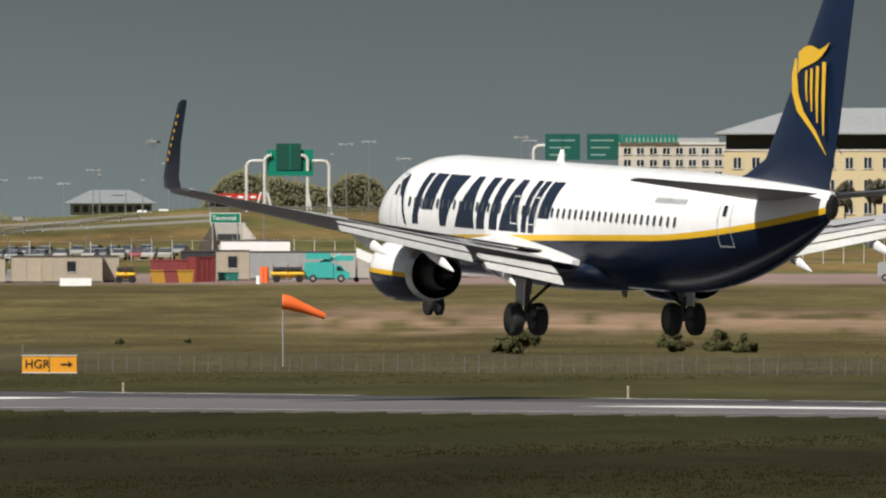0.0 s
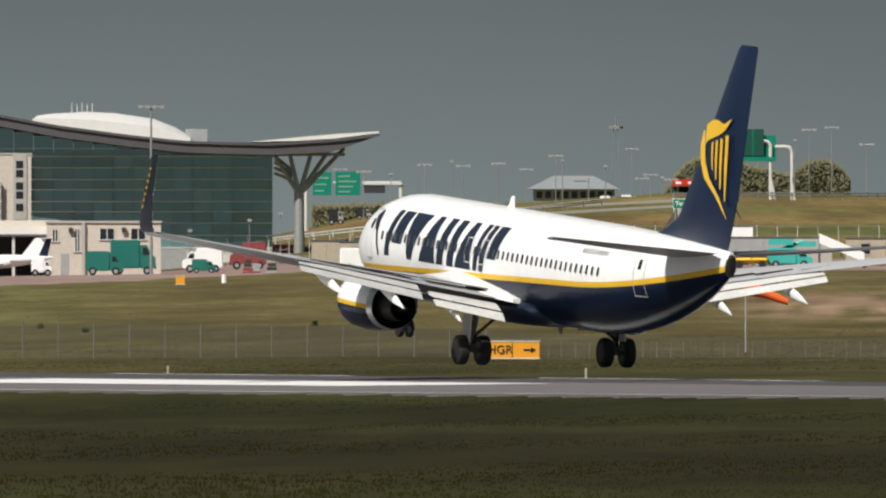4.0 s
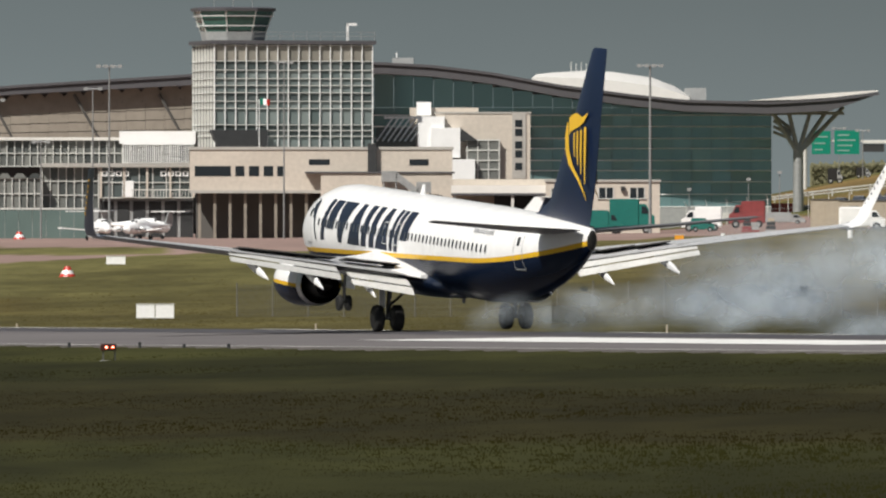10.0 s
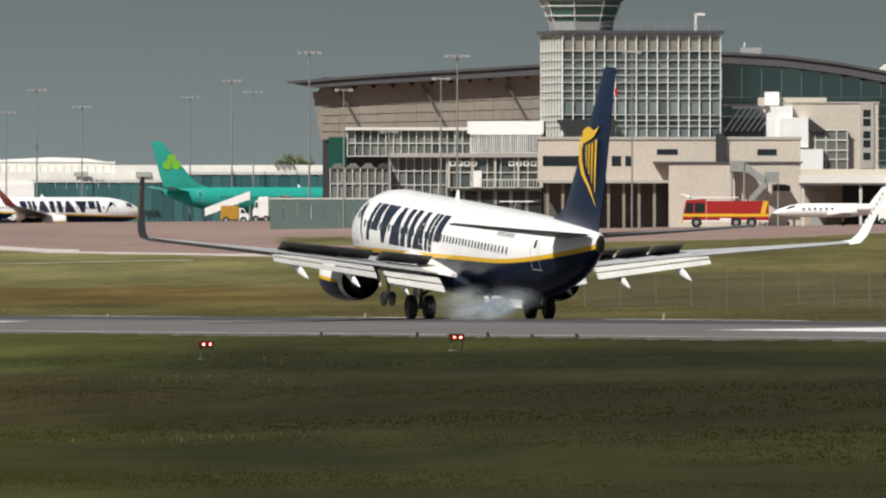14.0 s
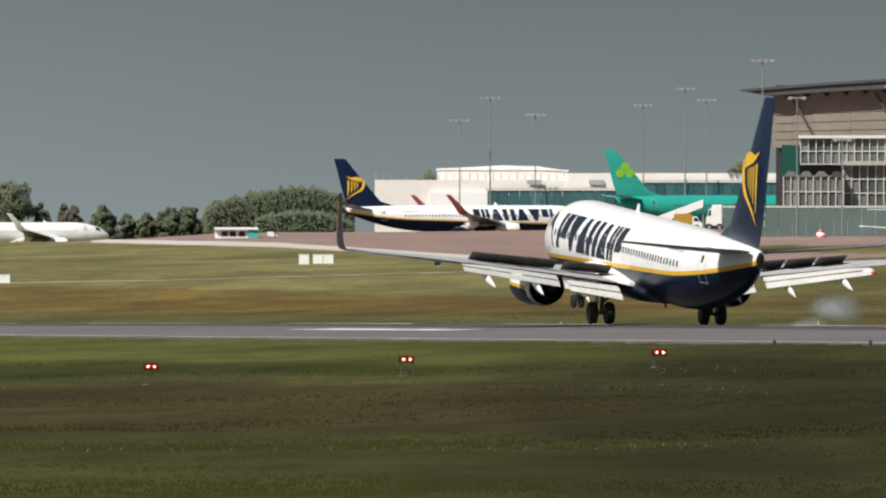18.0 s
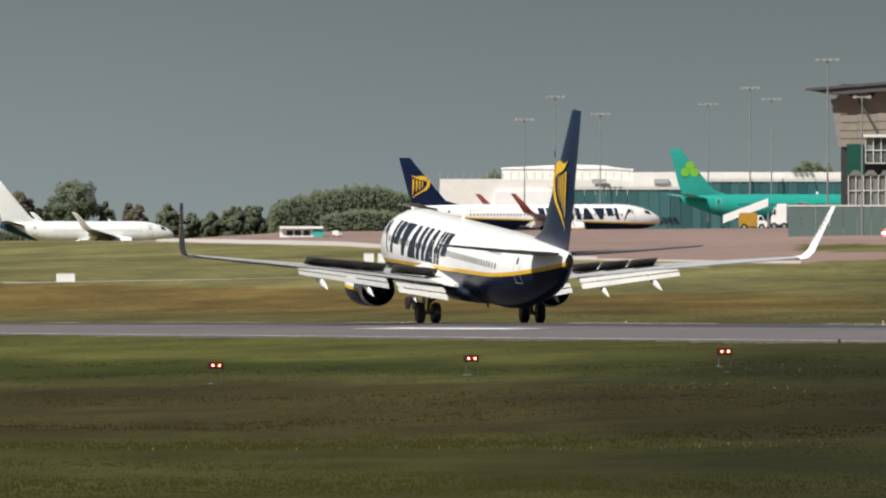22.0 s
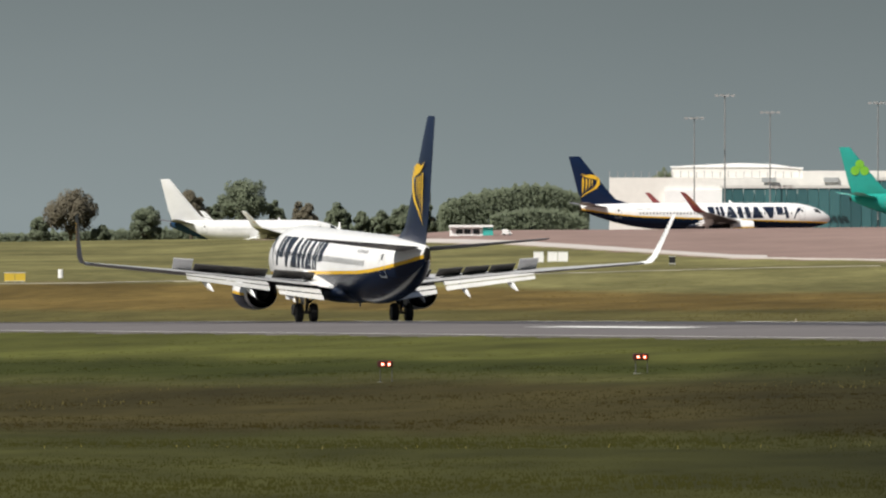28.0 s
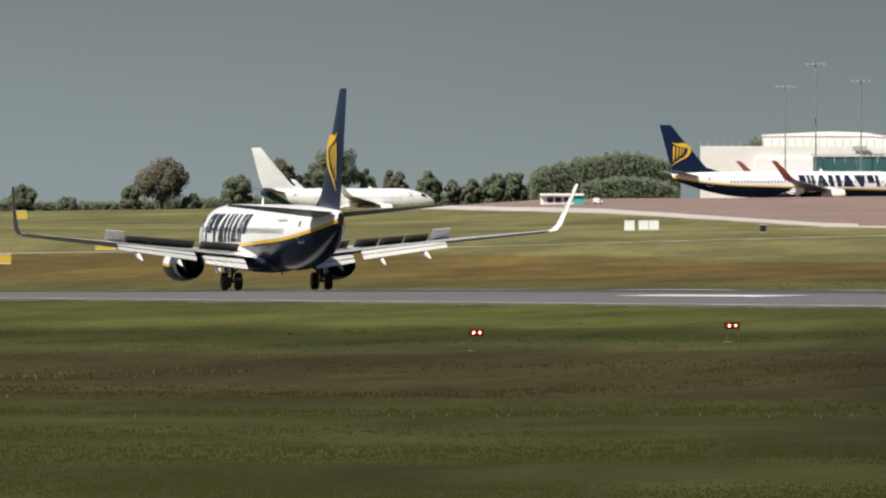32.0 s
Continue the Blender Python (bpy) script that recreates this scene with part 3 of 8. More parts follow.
                    pts.append(shift((x, y - c2 * math.cos(turn) - h2 * math.sin(turn) * 0.5, zz - c2 * math.sin(turn) + h2 * math.cos(turn))))
                rings.append(pts)
            loft(bm, rings)
            part("flap" if k == 0 else "aft_flap", bm, "flap", wing, "white flap, lowered" if k == 0 and deployed else "", True)
    for x, y_tip, z_tip in ((3.9, -1.7, 1.25), (6.45, -2.48, 1.65), (9.12, -3.33, 2.1)):
        te = blend([1.2, 5, 9, 12.3, 16.5], [-0.9, -0.4, -1.25, -2.35, -3.95], x)
        z = blend([1.2, 5, 9, 12.3], [1.9, 2.33, 2.83, 3.24], x) - 0.28
        if not deployed:
            y_tip, z_tip = te - 1.0, z - 0.1
        bm = bmn()
        rings = []
        for k in range(9):
            c = k / 8
            r = 0.17 * math.sin(math.pi * (0.10 + 0.89 * c)) + 0.01
            y, zz = te + 1.3 + (y_tip - te - 1.3) * c, z + (z_tip - 0.12 - z) * c ** 1.1
            rings.append([shift((x + 0.7 * r * math.cos(a), y, zz + 1.1 * r * (math.sin(a) + 0.1))) for a in [i * math.tau / 8 for i in range(8)]])
        loft(bm, rings)
        part("flap_fairing", bm, "white", wing, "", True)
    if deployed:
        for i, (x0, x1) in enumerate(((2.3, 4.7), (5.1, 6.6), (6.62, 8.1), (8.12, 9.6), (9.75, 10.9))):
            xs, le = [1.2, 5, 9, 12.3, 16.5], [7.3, 4.9, 2.75, 0.95, -1.45]
            te = [-0.9, -0.4, -1.25, -2.35, -3.95]
            xm = (x0 + x1) / 2
            hy = blend(xs, te, xm) + 1.65
            hz = blend(xs, [1.9, 2.33, 2.83, 3.24, 3.78], xm) + blend(xs, [0.28, 0.25, 0.17, 0.12, 0.08], xm)
            bm = bmn()
            sl = 0.0
            vs = []
            for x in (x0, x1):
                for yy in (0.0, -1.0):
                    for zz in (0.0, 0.05):
                        vs.append(bm.verts.new((side * (x - xm), yy + sl * (x - xm), zz + 0.11 * (x - xm))))
            for q in ((0, 1, 3, 2), (4, 6, 7, 5), (0, 4, 5, 1), (2, 3, 7, 6), (0, 2, 6, 4), (1, 5, 7, 3)):
                bm.faces.new([vs[j] for j in q])
            sp = part("spoiler", bm, ["wing", "wing" if i == 4 else "dark_wing"], wing, "spoiler panel, dark beneath", False, Matrix.Translation((side * xm - o.x, hy - o.y, hz - o.z)))
            for f in sp.data.polygons:
                f.material_index = 0 if f.normal.z > 0.5 else 1
            SPOILERS.append((i, sp, sp.matrix_basis.copy()))
    return wing


SPOILERS, GEARS, NOSE = [], [], []


def engine(ob, side, look_):
    e = new("engine")
    e.parent, e.empty_display_size = ob, 0.3
    x, z, k, aft = side * 4.83, 1.58, 24, 1.7
    prof = [(8.5, 0.82), (8.6, 0.89), (8.45, 0.96), (7.9, 1.03), (7.0, 1.03), (5.9, 0.96), (5.0, 0.86), (4.9, 0.83)]

    def ring(y, r, drop=0.0):
        r *= 1.08
        return [(x + r * math.cos(i * math.tau / k), y - aft, z + drop + r * (0.94 if math.sin(i * math.tau / k) < 0 else 1) * math.sin(i * math.tau / k)) for i in range(k)]

    bm = bmn()
    loft(bm, [ring(*p) for p in prof] + [ring(5.4, 0.78), ring(7.5, 0.80), ring(8.35, 0.77)], cap=False)
    part("nacelle", bm, look_["nacelle"], e, "", True)
    bm = bmn()
    loft(bm, [ring(5.30, 0.912), ring(5.30, 0.925), ring(4.92, 0.855), ring(4.92, 0.842)], cap=False)
    part("exhaust_ring", bm, "metal", e, "bare metal ring round the outlet", True)
    bm = bmn()
    loft(bm, [ring(8.0, 0.79), ring(8.05, 0.79)])
    part("fan", bm, "soot", e)
    bm = bmn()
    loft(bm, [ring(5.6, 0.66), ring(4.6, 0.56), ring(3.95, 0.47), ring(4.2, 0.42), ring(5.0, 0.42)])
    part("core_nozzle", bm, "soot", e, "dark sooty exhaust nozzle", True)
    bm = bmn()
    loft(bm, [ring(4.6, 0.30), ring(3.9, 0.2), ring(3.4, 0.04)])
    part("exhaust_plug", bm, "soot", e, "", True)
    bm = bmn()
    loft(bm, [[(x + w * 0.5 * sx, y + sy, zz) for sx, sy in ((-1, 0), (1, 0), (1, -c), (-1, -c))] for w, y, c, zz in ((0.3, 6.7, 4.0, 2.5), (0.3, 4.9, 4.0, 2.2))])
    part("pylon", bm, look_["pylon"], e)
    return e


def wheel(bm_parent, name, c, r, w):
    bm = bmn()
    k = 20
    prof = [(-0.5, 0.62), (-0.5, 0.88), (-0.38, 0.97), (-0.15, 1.0), (0.15, 1.0), (0.38, 0.97), (0.5, 0.88), (0.5, 0.62)]
    loft(bm, [[(c[0] + w * a, c[1] + r * b * math.cos(i * math.tau / k), c[2] + r * b * math.sin(i * math.tau / k)) for i in range(k)] for a, b in prof])
    wh = part(name, bm, "tyre", bm_parent, "", True)
    bm = bmn()
    loft(bm, [[(c[0] + w * a, c[1] + r * b * math.cos(i * math.tau / 12), c[2] + r * b * math.sin(i * math.tau / 12)) for i in range(12)] for a, b in ((-0.51, 0.45), (-0.52, 0.6), (0.52, 0.6), (0.51, 0.45))])
    part("rim", bm, "soot", wh, "", True)
    return wh


def gear(ob, side, nose_y=None):
    g = new("main_gear" if nose_y is None else "nose_gear")
    g.parent, g.empty_display_size = ob, 0.3
    if nose_y is None:
        x = side * 2.86
        bm = bmn()
        tube(bm, (x, 0, 0.52), (x - side * 0.1, 0.1, 1.5), 0.09)
        tube(bm, (x - side * 0.1, 0.1, 1.4), (x - side * 0.25, 0.25, 2.3), 0.12)
        tube(bm, (x - 0.55, 0, 0.55), (x + 0.55, 0, 0.55), 0.08)
        part("strut", bm, "gear_grey", g, "dull grey strut")
        bm = bmn()
        tube(bm, (x - side * 0.05, 0, 1.05), (x - side * 1.3, 0.3, 2.0), 0.06)
        tube(bm, (x, -0.1, 0.8), (x - side * 0.1, -0.35, 1.3), 0.04)
        part("side_brace", bm, "soot", g)
        bm = bmn()
        box(bm, x + side * 0.22 - 0.03, x + side * 0.22 + 0.03, -0.35, 0.35, 1.0, 1.9)
        part("gear_door", bm, "wing", g)
        for dx in (-0.43, 0.43):
            wheel(g, "wheel", (x + dx, 0, 0.56), 0.56, 0.38)
    else:
        bm = bmn()
        tube(bm, (0, nose_y, 0.34), (0, nose_y - 0.15, 1.6), 0.075)
        tube(bm, (-0.25, nose_y, 0.36), (0.25, nose_y, 0.36), 0.05)
        tube(bm, (0, nose_y, 0.9), (0, nose_y + 0.7, 1.6), 0.05)
        part("strut", bm, "gear_grey", g, "dull grey strut")
        for s in (-1, 1):
            bm = bmn()
            box(bm, s * 0.42 - 0.02, s * 0.42 + 0.02, nose_y - 0.2, nose_y + 1.2, 0.95, 1.5)
            part("gear_door", bm, "white", g)
            wheel(g, "wheel", (s * 0.2, nose_y, 0.345), 0.345, 0.2)
    return g


def emblem_patches(bm, f):
    """An abstract emblem: a broad wave at the top, a tapering bow below it and four bars; f places (forward, up) on its ground."""
    def sheet(lines):
        prev = None
        for a, b in lines:
            q = [bm.verts.new(f(*a)), bm.verts.new(f(*b))]
            if prev:
                bm.faces.new((prev[0], prev[1], q[1], q[0]))
            prev = q

    n = 20
    knots = [0, 0.2, 0.4, 0.6, 0.8, 1]
    bow = []
    for i in range(n + 1):
        k = i / n
        y, z, t = (blend(knots, v, k) for v in ([2.86, 2.94, 2.84, 2.38, 1.28, 0.15], [9.22, 8.7, 8.1, 7.52, 6.93, 6.15], [0.08, 0.21, 0.25, 0.28, 0.19, 0.02]))
        bow.append(((y + t, z), (y - t, z)))
    sheet(bow)
    wave = []
    for i in range(n + 1):
        k = i / n
        y = 2.66 - 2.48 * k
        top = 9.42 + 0.22 * math.sin(math.pi * min(1, k * 1.5)) + 0.36 * k ** 3
        low = 8.72 + 0.50 * k ** 0.5 + 0.55 * k ** 4
        wave.append(((y, top), (y, min(low, top - 0.01))))
    sheet(wave)
    for y, top, low, w in ((1.98, 8.84, 7.84, 0.09), (1.56, 8.92, 7.52, 0.11), (1.09, 9.0, 7.18, 0.13), (0.56, 9.14, 6.78, 0.15)):
        sheet((((y + w, top), (y - w, top)), ((y + w * 0.8, (top + low) / 2), (y - w, (top + low) / 2)), ((y - 0.06, low), (y - 0.16, low))))


def fin_surface(ob, look_, name, stations, z_of):
    bm = bmn()
    rings = []
    for z, le, chord, t in stations:
        rings.append([(h * t / 2, le - c * chord, z) for c, h in [(c, (h if h > 0 else h * 1.5)) for c, h in FOIL]])
    loft(bm, rings)
    return part(name, bm, look_["fin"], ob, "", True)


def airliner(name, m, look_, label, nose=19.6, tail=-19.3, taper=-6.27, winglet=True, deployed=False, titles=True, group="parked airliners"):
    ob = thing(name, m, label, "airplane", group)
    cone = tail + 0.2
    spec = (nose, cone, taper)
    bm = bmn()
    ys = [nose - d for d in (0.0, 0.12, 0.4, 0.9, 1.6, 2.5, 3.6, 5.0, 6.5)]
    y = nose - 6.5
    while y > cone:
        ys.append(y)
        y -= 0.7
    ys = sorted(set(ys + [cone]), reverse=True)
    k = 36
    rings = []
    for y in ys:
        w, t, b = hull(y, *spec)
        w = max(w, 0.03)
        rings.append([(w * math.cos(i * math.tau / k), y, (t + b) / 2 + (t - b) / 2 * math.sin(i * math.tau / k)) for i in range(k)])
    loft(bm, rings)
    part("fuselage", bm, look_["hull"], ob, "", True)
    # belly fairing between the wings
    bm = bmn()
    rings = []
    for i in range(13):
        c = i / 12
        y = 8.6 - 12.0 * c
        e = math.sin(math.pi * min(1, max(0, c))) ** 0.45
        rings.append([((0.9 + 1.05 * e) * math.cos(a), y, 1.86 + (0.45 + 0.35 * e) * math.sin(a)) for a in [j * math.tau / 20 for j in range(20)]])
    loft(bm, rings)
    part("belly_fairing", bm, look_["belly"], ob, "", True)
    # exhaust of the auxiliary unit
    bm = bmn()
    loft(bm, [[(rx * math.cos(a), y, z + rz * math.sin(a)) for a in [j * math.tau / 14 for j in range(14)]] for y, rx, rz, z in ((cone + 0.25, 0.20, 0.42, 4.47), (cone - 0.05, 0.19, 0.40, 4.50), (cone - 0.16, 0.13, 0.28, 4.55))])
    part("tail_exhaust", bm, "soot", ob, "sooty tail cone outlet", True)
    # fin with its dorsal fillet
    fs = [(4.95, tail + 9.6, 9.0, 0.10), (5.35, tail + 7.3, 6.9, 0.26), (5.9, tail + 5.6, 5.4, 0.52), (7.0, tail + 4.62, 4.85, 0.5), (10.0, tail + 2.05, 3.05, 0.34), (12.3, tail + 0.18, 1.8, 0.22), (12.42, tail - 0.02, 1.55, 0.1)]
    fin = fin_surface(ob, look_, "tail_fin", fs, None)
    if look_.get("emblem"):
        for side in (-1, 1):
            def on_fin(y, z, side=side):
                return (side * 0.285 * blend([5.9, 10, 12.3], [1, 0.68, 0.45], z), y, z)
            bm = bmn()
            if look_["emblem"] == "bow":
                emblem_patches(bm, lambda a, b: on_fin(tail + a, b))
            else:
                for cy, cz in ((0.0, 0.75), (-0.75, -0.25), (0.75, -0.25)):
                    bm.faces.new([bm.verts.new(on_fin(tail + 1.6 + cy + 0.72 * math.cos(a), 9.0 + cz + 0.72 * math.sin(a))) for a in [i * math.tau / 14 for i in range(14)]])
            part("emblem", bm, look_["emblem_paint"], ob, "plain swept emblem shape")
    for side in (-1, 1):
        bm = bmn()
        st = [(0.4, tail + 4.6, 4.1, 4.66, 0.30), (3.6, tail + 2.3, 2.9, 4.99, 0.19), (6.9, tail + 0.55, 1.25, 5.34, 0.13), (7.05, tail + 0.25, 0.9, 5.36, 0.06)]
        loft(bm, [[(side * p[0], p[1], p[2]) for p in foil(*s, None, 5.0)] for s in st])
        part("tailplane", bm, look_["tailplane"], ob, "", True)
        w = wing_parts(ob, side, look_, winglet, deployed)
        if deployed:
            WINGS.append((side, w, w.matrix_basis.copy()))
        engine(ob, side, look_)
        g = gear(ob, side)
        if deployed:
            GEARS.append(g)
        # cabin windows, doors
        me = None
        count = 46
        for i in range(count):
            y = nose - 6.3 - i * (nose - 6.3 - (tail + 9.2)) / (count - 1)
            if me is None:
                b2 = bmn()
                vs = [b2.verts.new((0, a, b)) for a, b in ((-0.10, -0.11), (-0.05, -0.17), (0.05, -0.17), (0.10, -0.11), (0.10, 0.11), (0.05, 0.17), (-0.05, 0.17), (-0.10, 0.11))]
                b2.faces.new(vs)
                me = bpy.data.meshes.new("window")
                b2.to_mesh(me), b2.free()
                me.materials.append(M[look_["pane"]])
            o = new("window", me)
            o.parent = ob
            q = hull_point(y, 3.72, side, spec, 0.02)
            o.matrix_basis = Matrix.Translation(q) @ pose(0, 0, 0, 0, -side * 11)
        for y, h in ((nose - 4.6, 1.9), (tail + 5.9, 1.75)):
            bm = bmn()
            z = 2.75
            if y < taper:
                z = 3.0
            for q in (((y - 0.42, z), (y - 0.38, z), (y - 0.38, z + h), (y - 0.42, z + h)), ((y + 0.38, z), (y + 0.42, z), (y + 0.42, z + h), (y + 0.38, z + h)),
                      ((y - 0.38, z), (y + 0.38, z), (y + 0.38, z + 0.05), (y - 0.38, z + 0.05)), ((y - 0.38, z + h - 0.05), (y + 0.38, z + h - 0.05), (y + 0.38, z + h), (y - 0.38, z + h))):
                patch(bm, spec, side, q, 4)
            part("door_outline", bm, "grey", ob)
            bm = bmn()
            patch(bm, spec, side, ((y - 0.12, z + h - 0.75), (y + 0.12, z + h - 0.75), (y + 0.12, z + h - 0.4), (y - 0.12, z + h - 0.4)), 2, 0.02)
            part("door_window", bm, "glass_dark", ob)
        bm = bmn()
        patch(bm, spec, side, ((nose - 2.6, 3.95), (nose - 1.55, 3.72), (nose - 1.9, 4.25), (nose - 2.7, 4.45)), 4, 0.02)
        part("cockpit_window", bm, "glass_dark", ob)
        if titles:
            lean, lo, hi = 0.42, 2.98, 4.72
            y = 13.0 if nose > 19 else 10

            def slab(bm, *corners):
                """A plain four-cornered field; across and up run from 0 to the block's width and to 1."""
                patch(bm, spec, side, [(y - a - lean * c, lo + (hi - lo) * c) for a, c in corners], 6, 0.016)

            for wid, form in ((1.95, "flag"), (2.0, "funnel"), (1.95, "wedge"), (2.05, "twin"), (1.95, "wedge"), (0.7, "post"), (1.9, "flag")):
                bm = bmn()
                e = wid - 0.18
                if form == "post":
                    slab(bm, (0.05, 0), (0.5, 0), (0.5, 1), (0.05, 1))
                elif form == "twin":
                    slab(bm, (0, 0), (0.72, 0), (0.72, 1), (0, 1))
                    slab(bm, (e - 0.72, 0), (e, 0), (e, 1), (e - 0.72, 1))
                elif form == "wedge":
                    slab(bm, (0, 0), (e, 0), (e * 0.66, 1), (e * 0.34, 1))
                elif form == "funnel":
                    slab(bm, (e * 0.34, 0), (e * 0.62, 0), (e, 1), (0, 1))
                else:
                    slab(bm, (0, 0), (0.5, 0), (0.5, 1), (0, 1))
                    slab(bm, (0.74, 0.3), (e, 0.3), (e, 1), (0.74, 1))
                part("title_block", bm, look_["titles"], ob, "plain leaning shape in place of a letter")
                y -= wid
            for y2 in (3.55, 1.98):
                bm = bmn()
                for a, b, c, d in ((-0.36, -0.32, 3.24, 4.18), (0.32, 0.36, 3.24, 4.18), (-0.32, 0.32, 3.24, 3.28), (-0.32, 0.32, 4.14, 4.18)):
                    patch(bm, spec, side, ((y2 + a, c), (y2 + b, c), (y2 + b, d), (y2 + a, d)), 3, 0.022)
                part("overwing_exit", bm, "frame", ob, "white outline of an emergency exit")
            for q in (((13.62, 2.95), (13.80, 2.95), (14.55, 4.55), (14.35, 4.62)), ((14.2, 3.9), (14.35, 3.85), (14.95, 4.40), (14.45, 4.62))):
                bm = bmn()
                patch(bm, spec, side, q, 4, 0.016)
                part("nose_emblem", bm, look_["titles"], ob, "plain bar of an emblem")
            bm = bmn()
            for i in range(7):
                y2 = tail + 11.2 - i * 0.36
                for dy in (0.0, 0.17):
                    patch(bm, spec, side, ((y2 - 0.05 - dy, 4.29), (y2 - dy, 4.29), (y2 - 0.06 - dy, 4.48), (y2 - 0.11 - dy, 4.48)), 1, 0.016)
            tagged(part("registration", bm, look_["titles"], ob), "small dark bars in place of a registration", kind="stuff")
    g = gear(ob, 0, nose - 4.0)
    if deployed:
        NOSE.append(g)
    bm = bmn()
    loft(bm, [[(w * 0.5 * sx, y + sy, z) for sx, sy in ((-1, 0), (1, 0), (0.6, -c), (-0.6, -c))] for w, y, c, z in ((0.10, 4.4, 0.55, 5.3), (0.04, 4.1, 0.25, 5.75))])
    part("antenna", bm, "white", ob)
    bm = bmn()
    loft(bm, [[(w * 0.5 * sx, y + sy, z) for sx, sy in ((-1, 0), (1, 0), (0.6, -c), (-0.6, -c))] for w, y, c, z in ((0.10, -1.4, 0.5, 1.3), (0.04, -1.6, 0.25, 0.95))])
    part("belly_antenna", bm, "navy", ob)
    return ob


WINGS = []
BLUE = dict(hull="jet", belly="navy", fin="fin_navy", tailplane="tail_grey", nacelle="nacelle", pylon="white", winglet_out="navy", winglet_in="white",
            emblem="bow", emblem_paint="yellow", titles="navy", pane="cabin_pane", fillet="white")
PARKED = dict(BLUE, winglet_out="maroon", winglet_in="maroon")
PLAIN = dict(BLUE, hull="jet_plain", belly="white", fin="white", nacelle="white", winglet_out="white", emblem=None, pane="frame")
GREEN = dict(BLUE, hull="jet_teal", belly="teal", fin="teal", tailplane="teal", nacelle="teal", winglet_out="teal", winglet_in="teal", emblem="leaf", emblem_paint="lime", fillet="teal")
lander = airliner("landing_airliner", pose(RUNWAY_X, 408, 3.15), BLUE, "white and navy twin-engine airliner with yellow stripe, wheels and flaps down", deployed=True, group="")


# ---------------------------------------------------------------- buildings
PANES = {}


def pane(parent, mat, x, y, z, w, h, turn=0.0, name="pane"):
    """One pane of glass of its own, on a shared mesh."""
    key = (mat, round(w, 2), round(h, 2))
    if key not in PANES:
        bm = box(bmn(), -w / 2, w / 2, 0, 0.04, -h / 2, h / 2)
        me = bpy.data.meshes.new(name)
        bmesh.ops.recalc_face_normals(bm, faces=bm.faces)
        bm.to_mesh(me), bm.free()
        me.materials.append(M[mat])
        PANES[key] = me
    o = new(name, PANES[key])
    o.parent = parent
    o.matrix_basis = pose(x, y, z, random.uniform(-0.5, 0.5), 0, turn + random.uniform(-0.7, 0.7))
    return o


def bar(name, parent, mat, x0, x1, y0, y1, z0, z1, label=""):
    return part(name, box(bmn(), x0, x1, y0, y1, z0, z1), mat, parent, label)


def opening(parent, s, u0, u1, v0, v1, y, mat="dark", frame_mat=None):
    """A window: dark glass behind the wall's face with a sill and frame proud of it."""
    x0, x1, z0, z1 = s.x(u0), s.x(u1), s.z(v1), s.z(v0)
    w = bar("window", parent, mat, x0, x1, y - 0.03, y + 0.1, z0, z1)
    if frame_mat:
        for a in (x0, x1 - 0.12, (x0 + x1) / 2 - 0.06):
            bar("frame", w, frame_mat, a, a + 0.12, y - 0.07, y - 0.03, z0, z1)
        bar("sill", w, frame_mat, x0 - 0.1, x1 + 0.1, y - 0.16, y - 0.03, z0 - 0.12, z0)
    return w


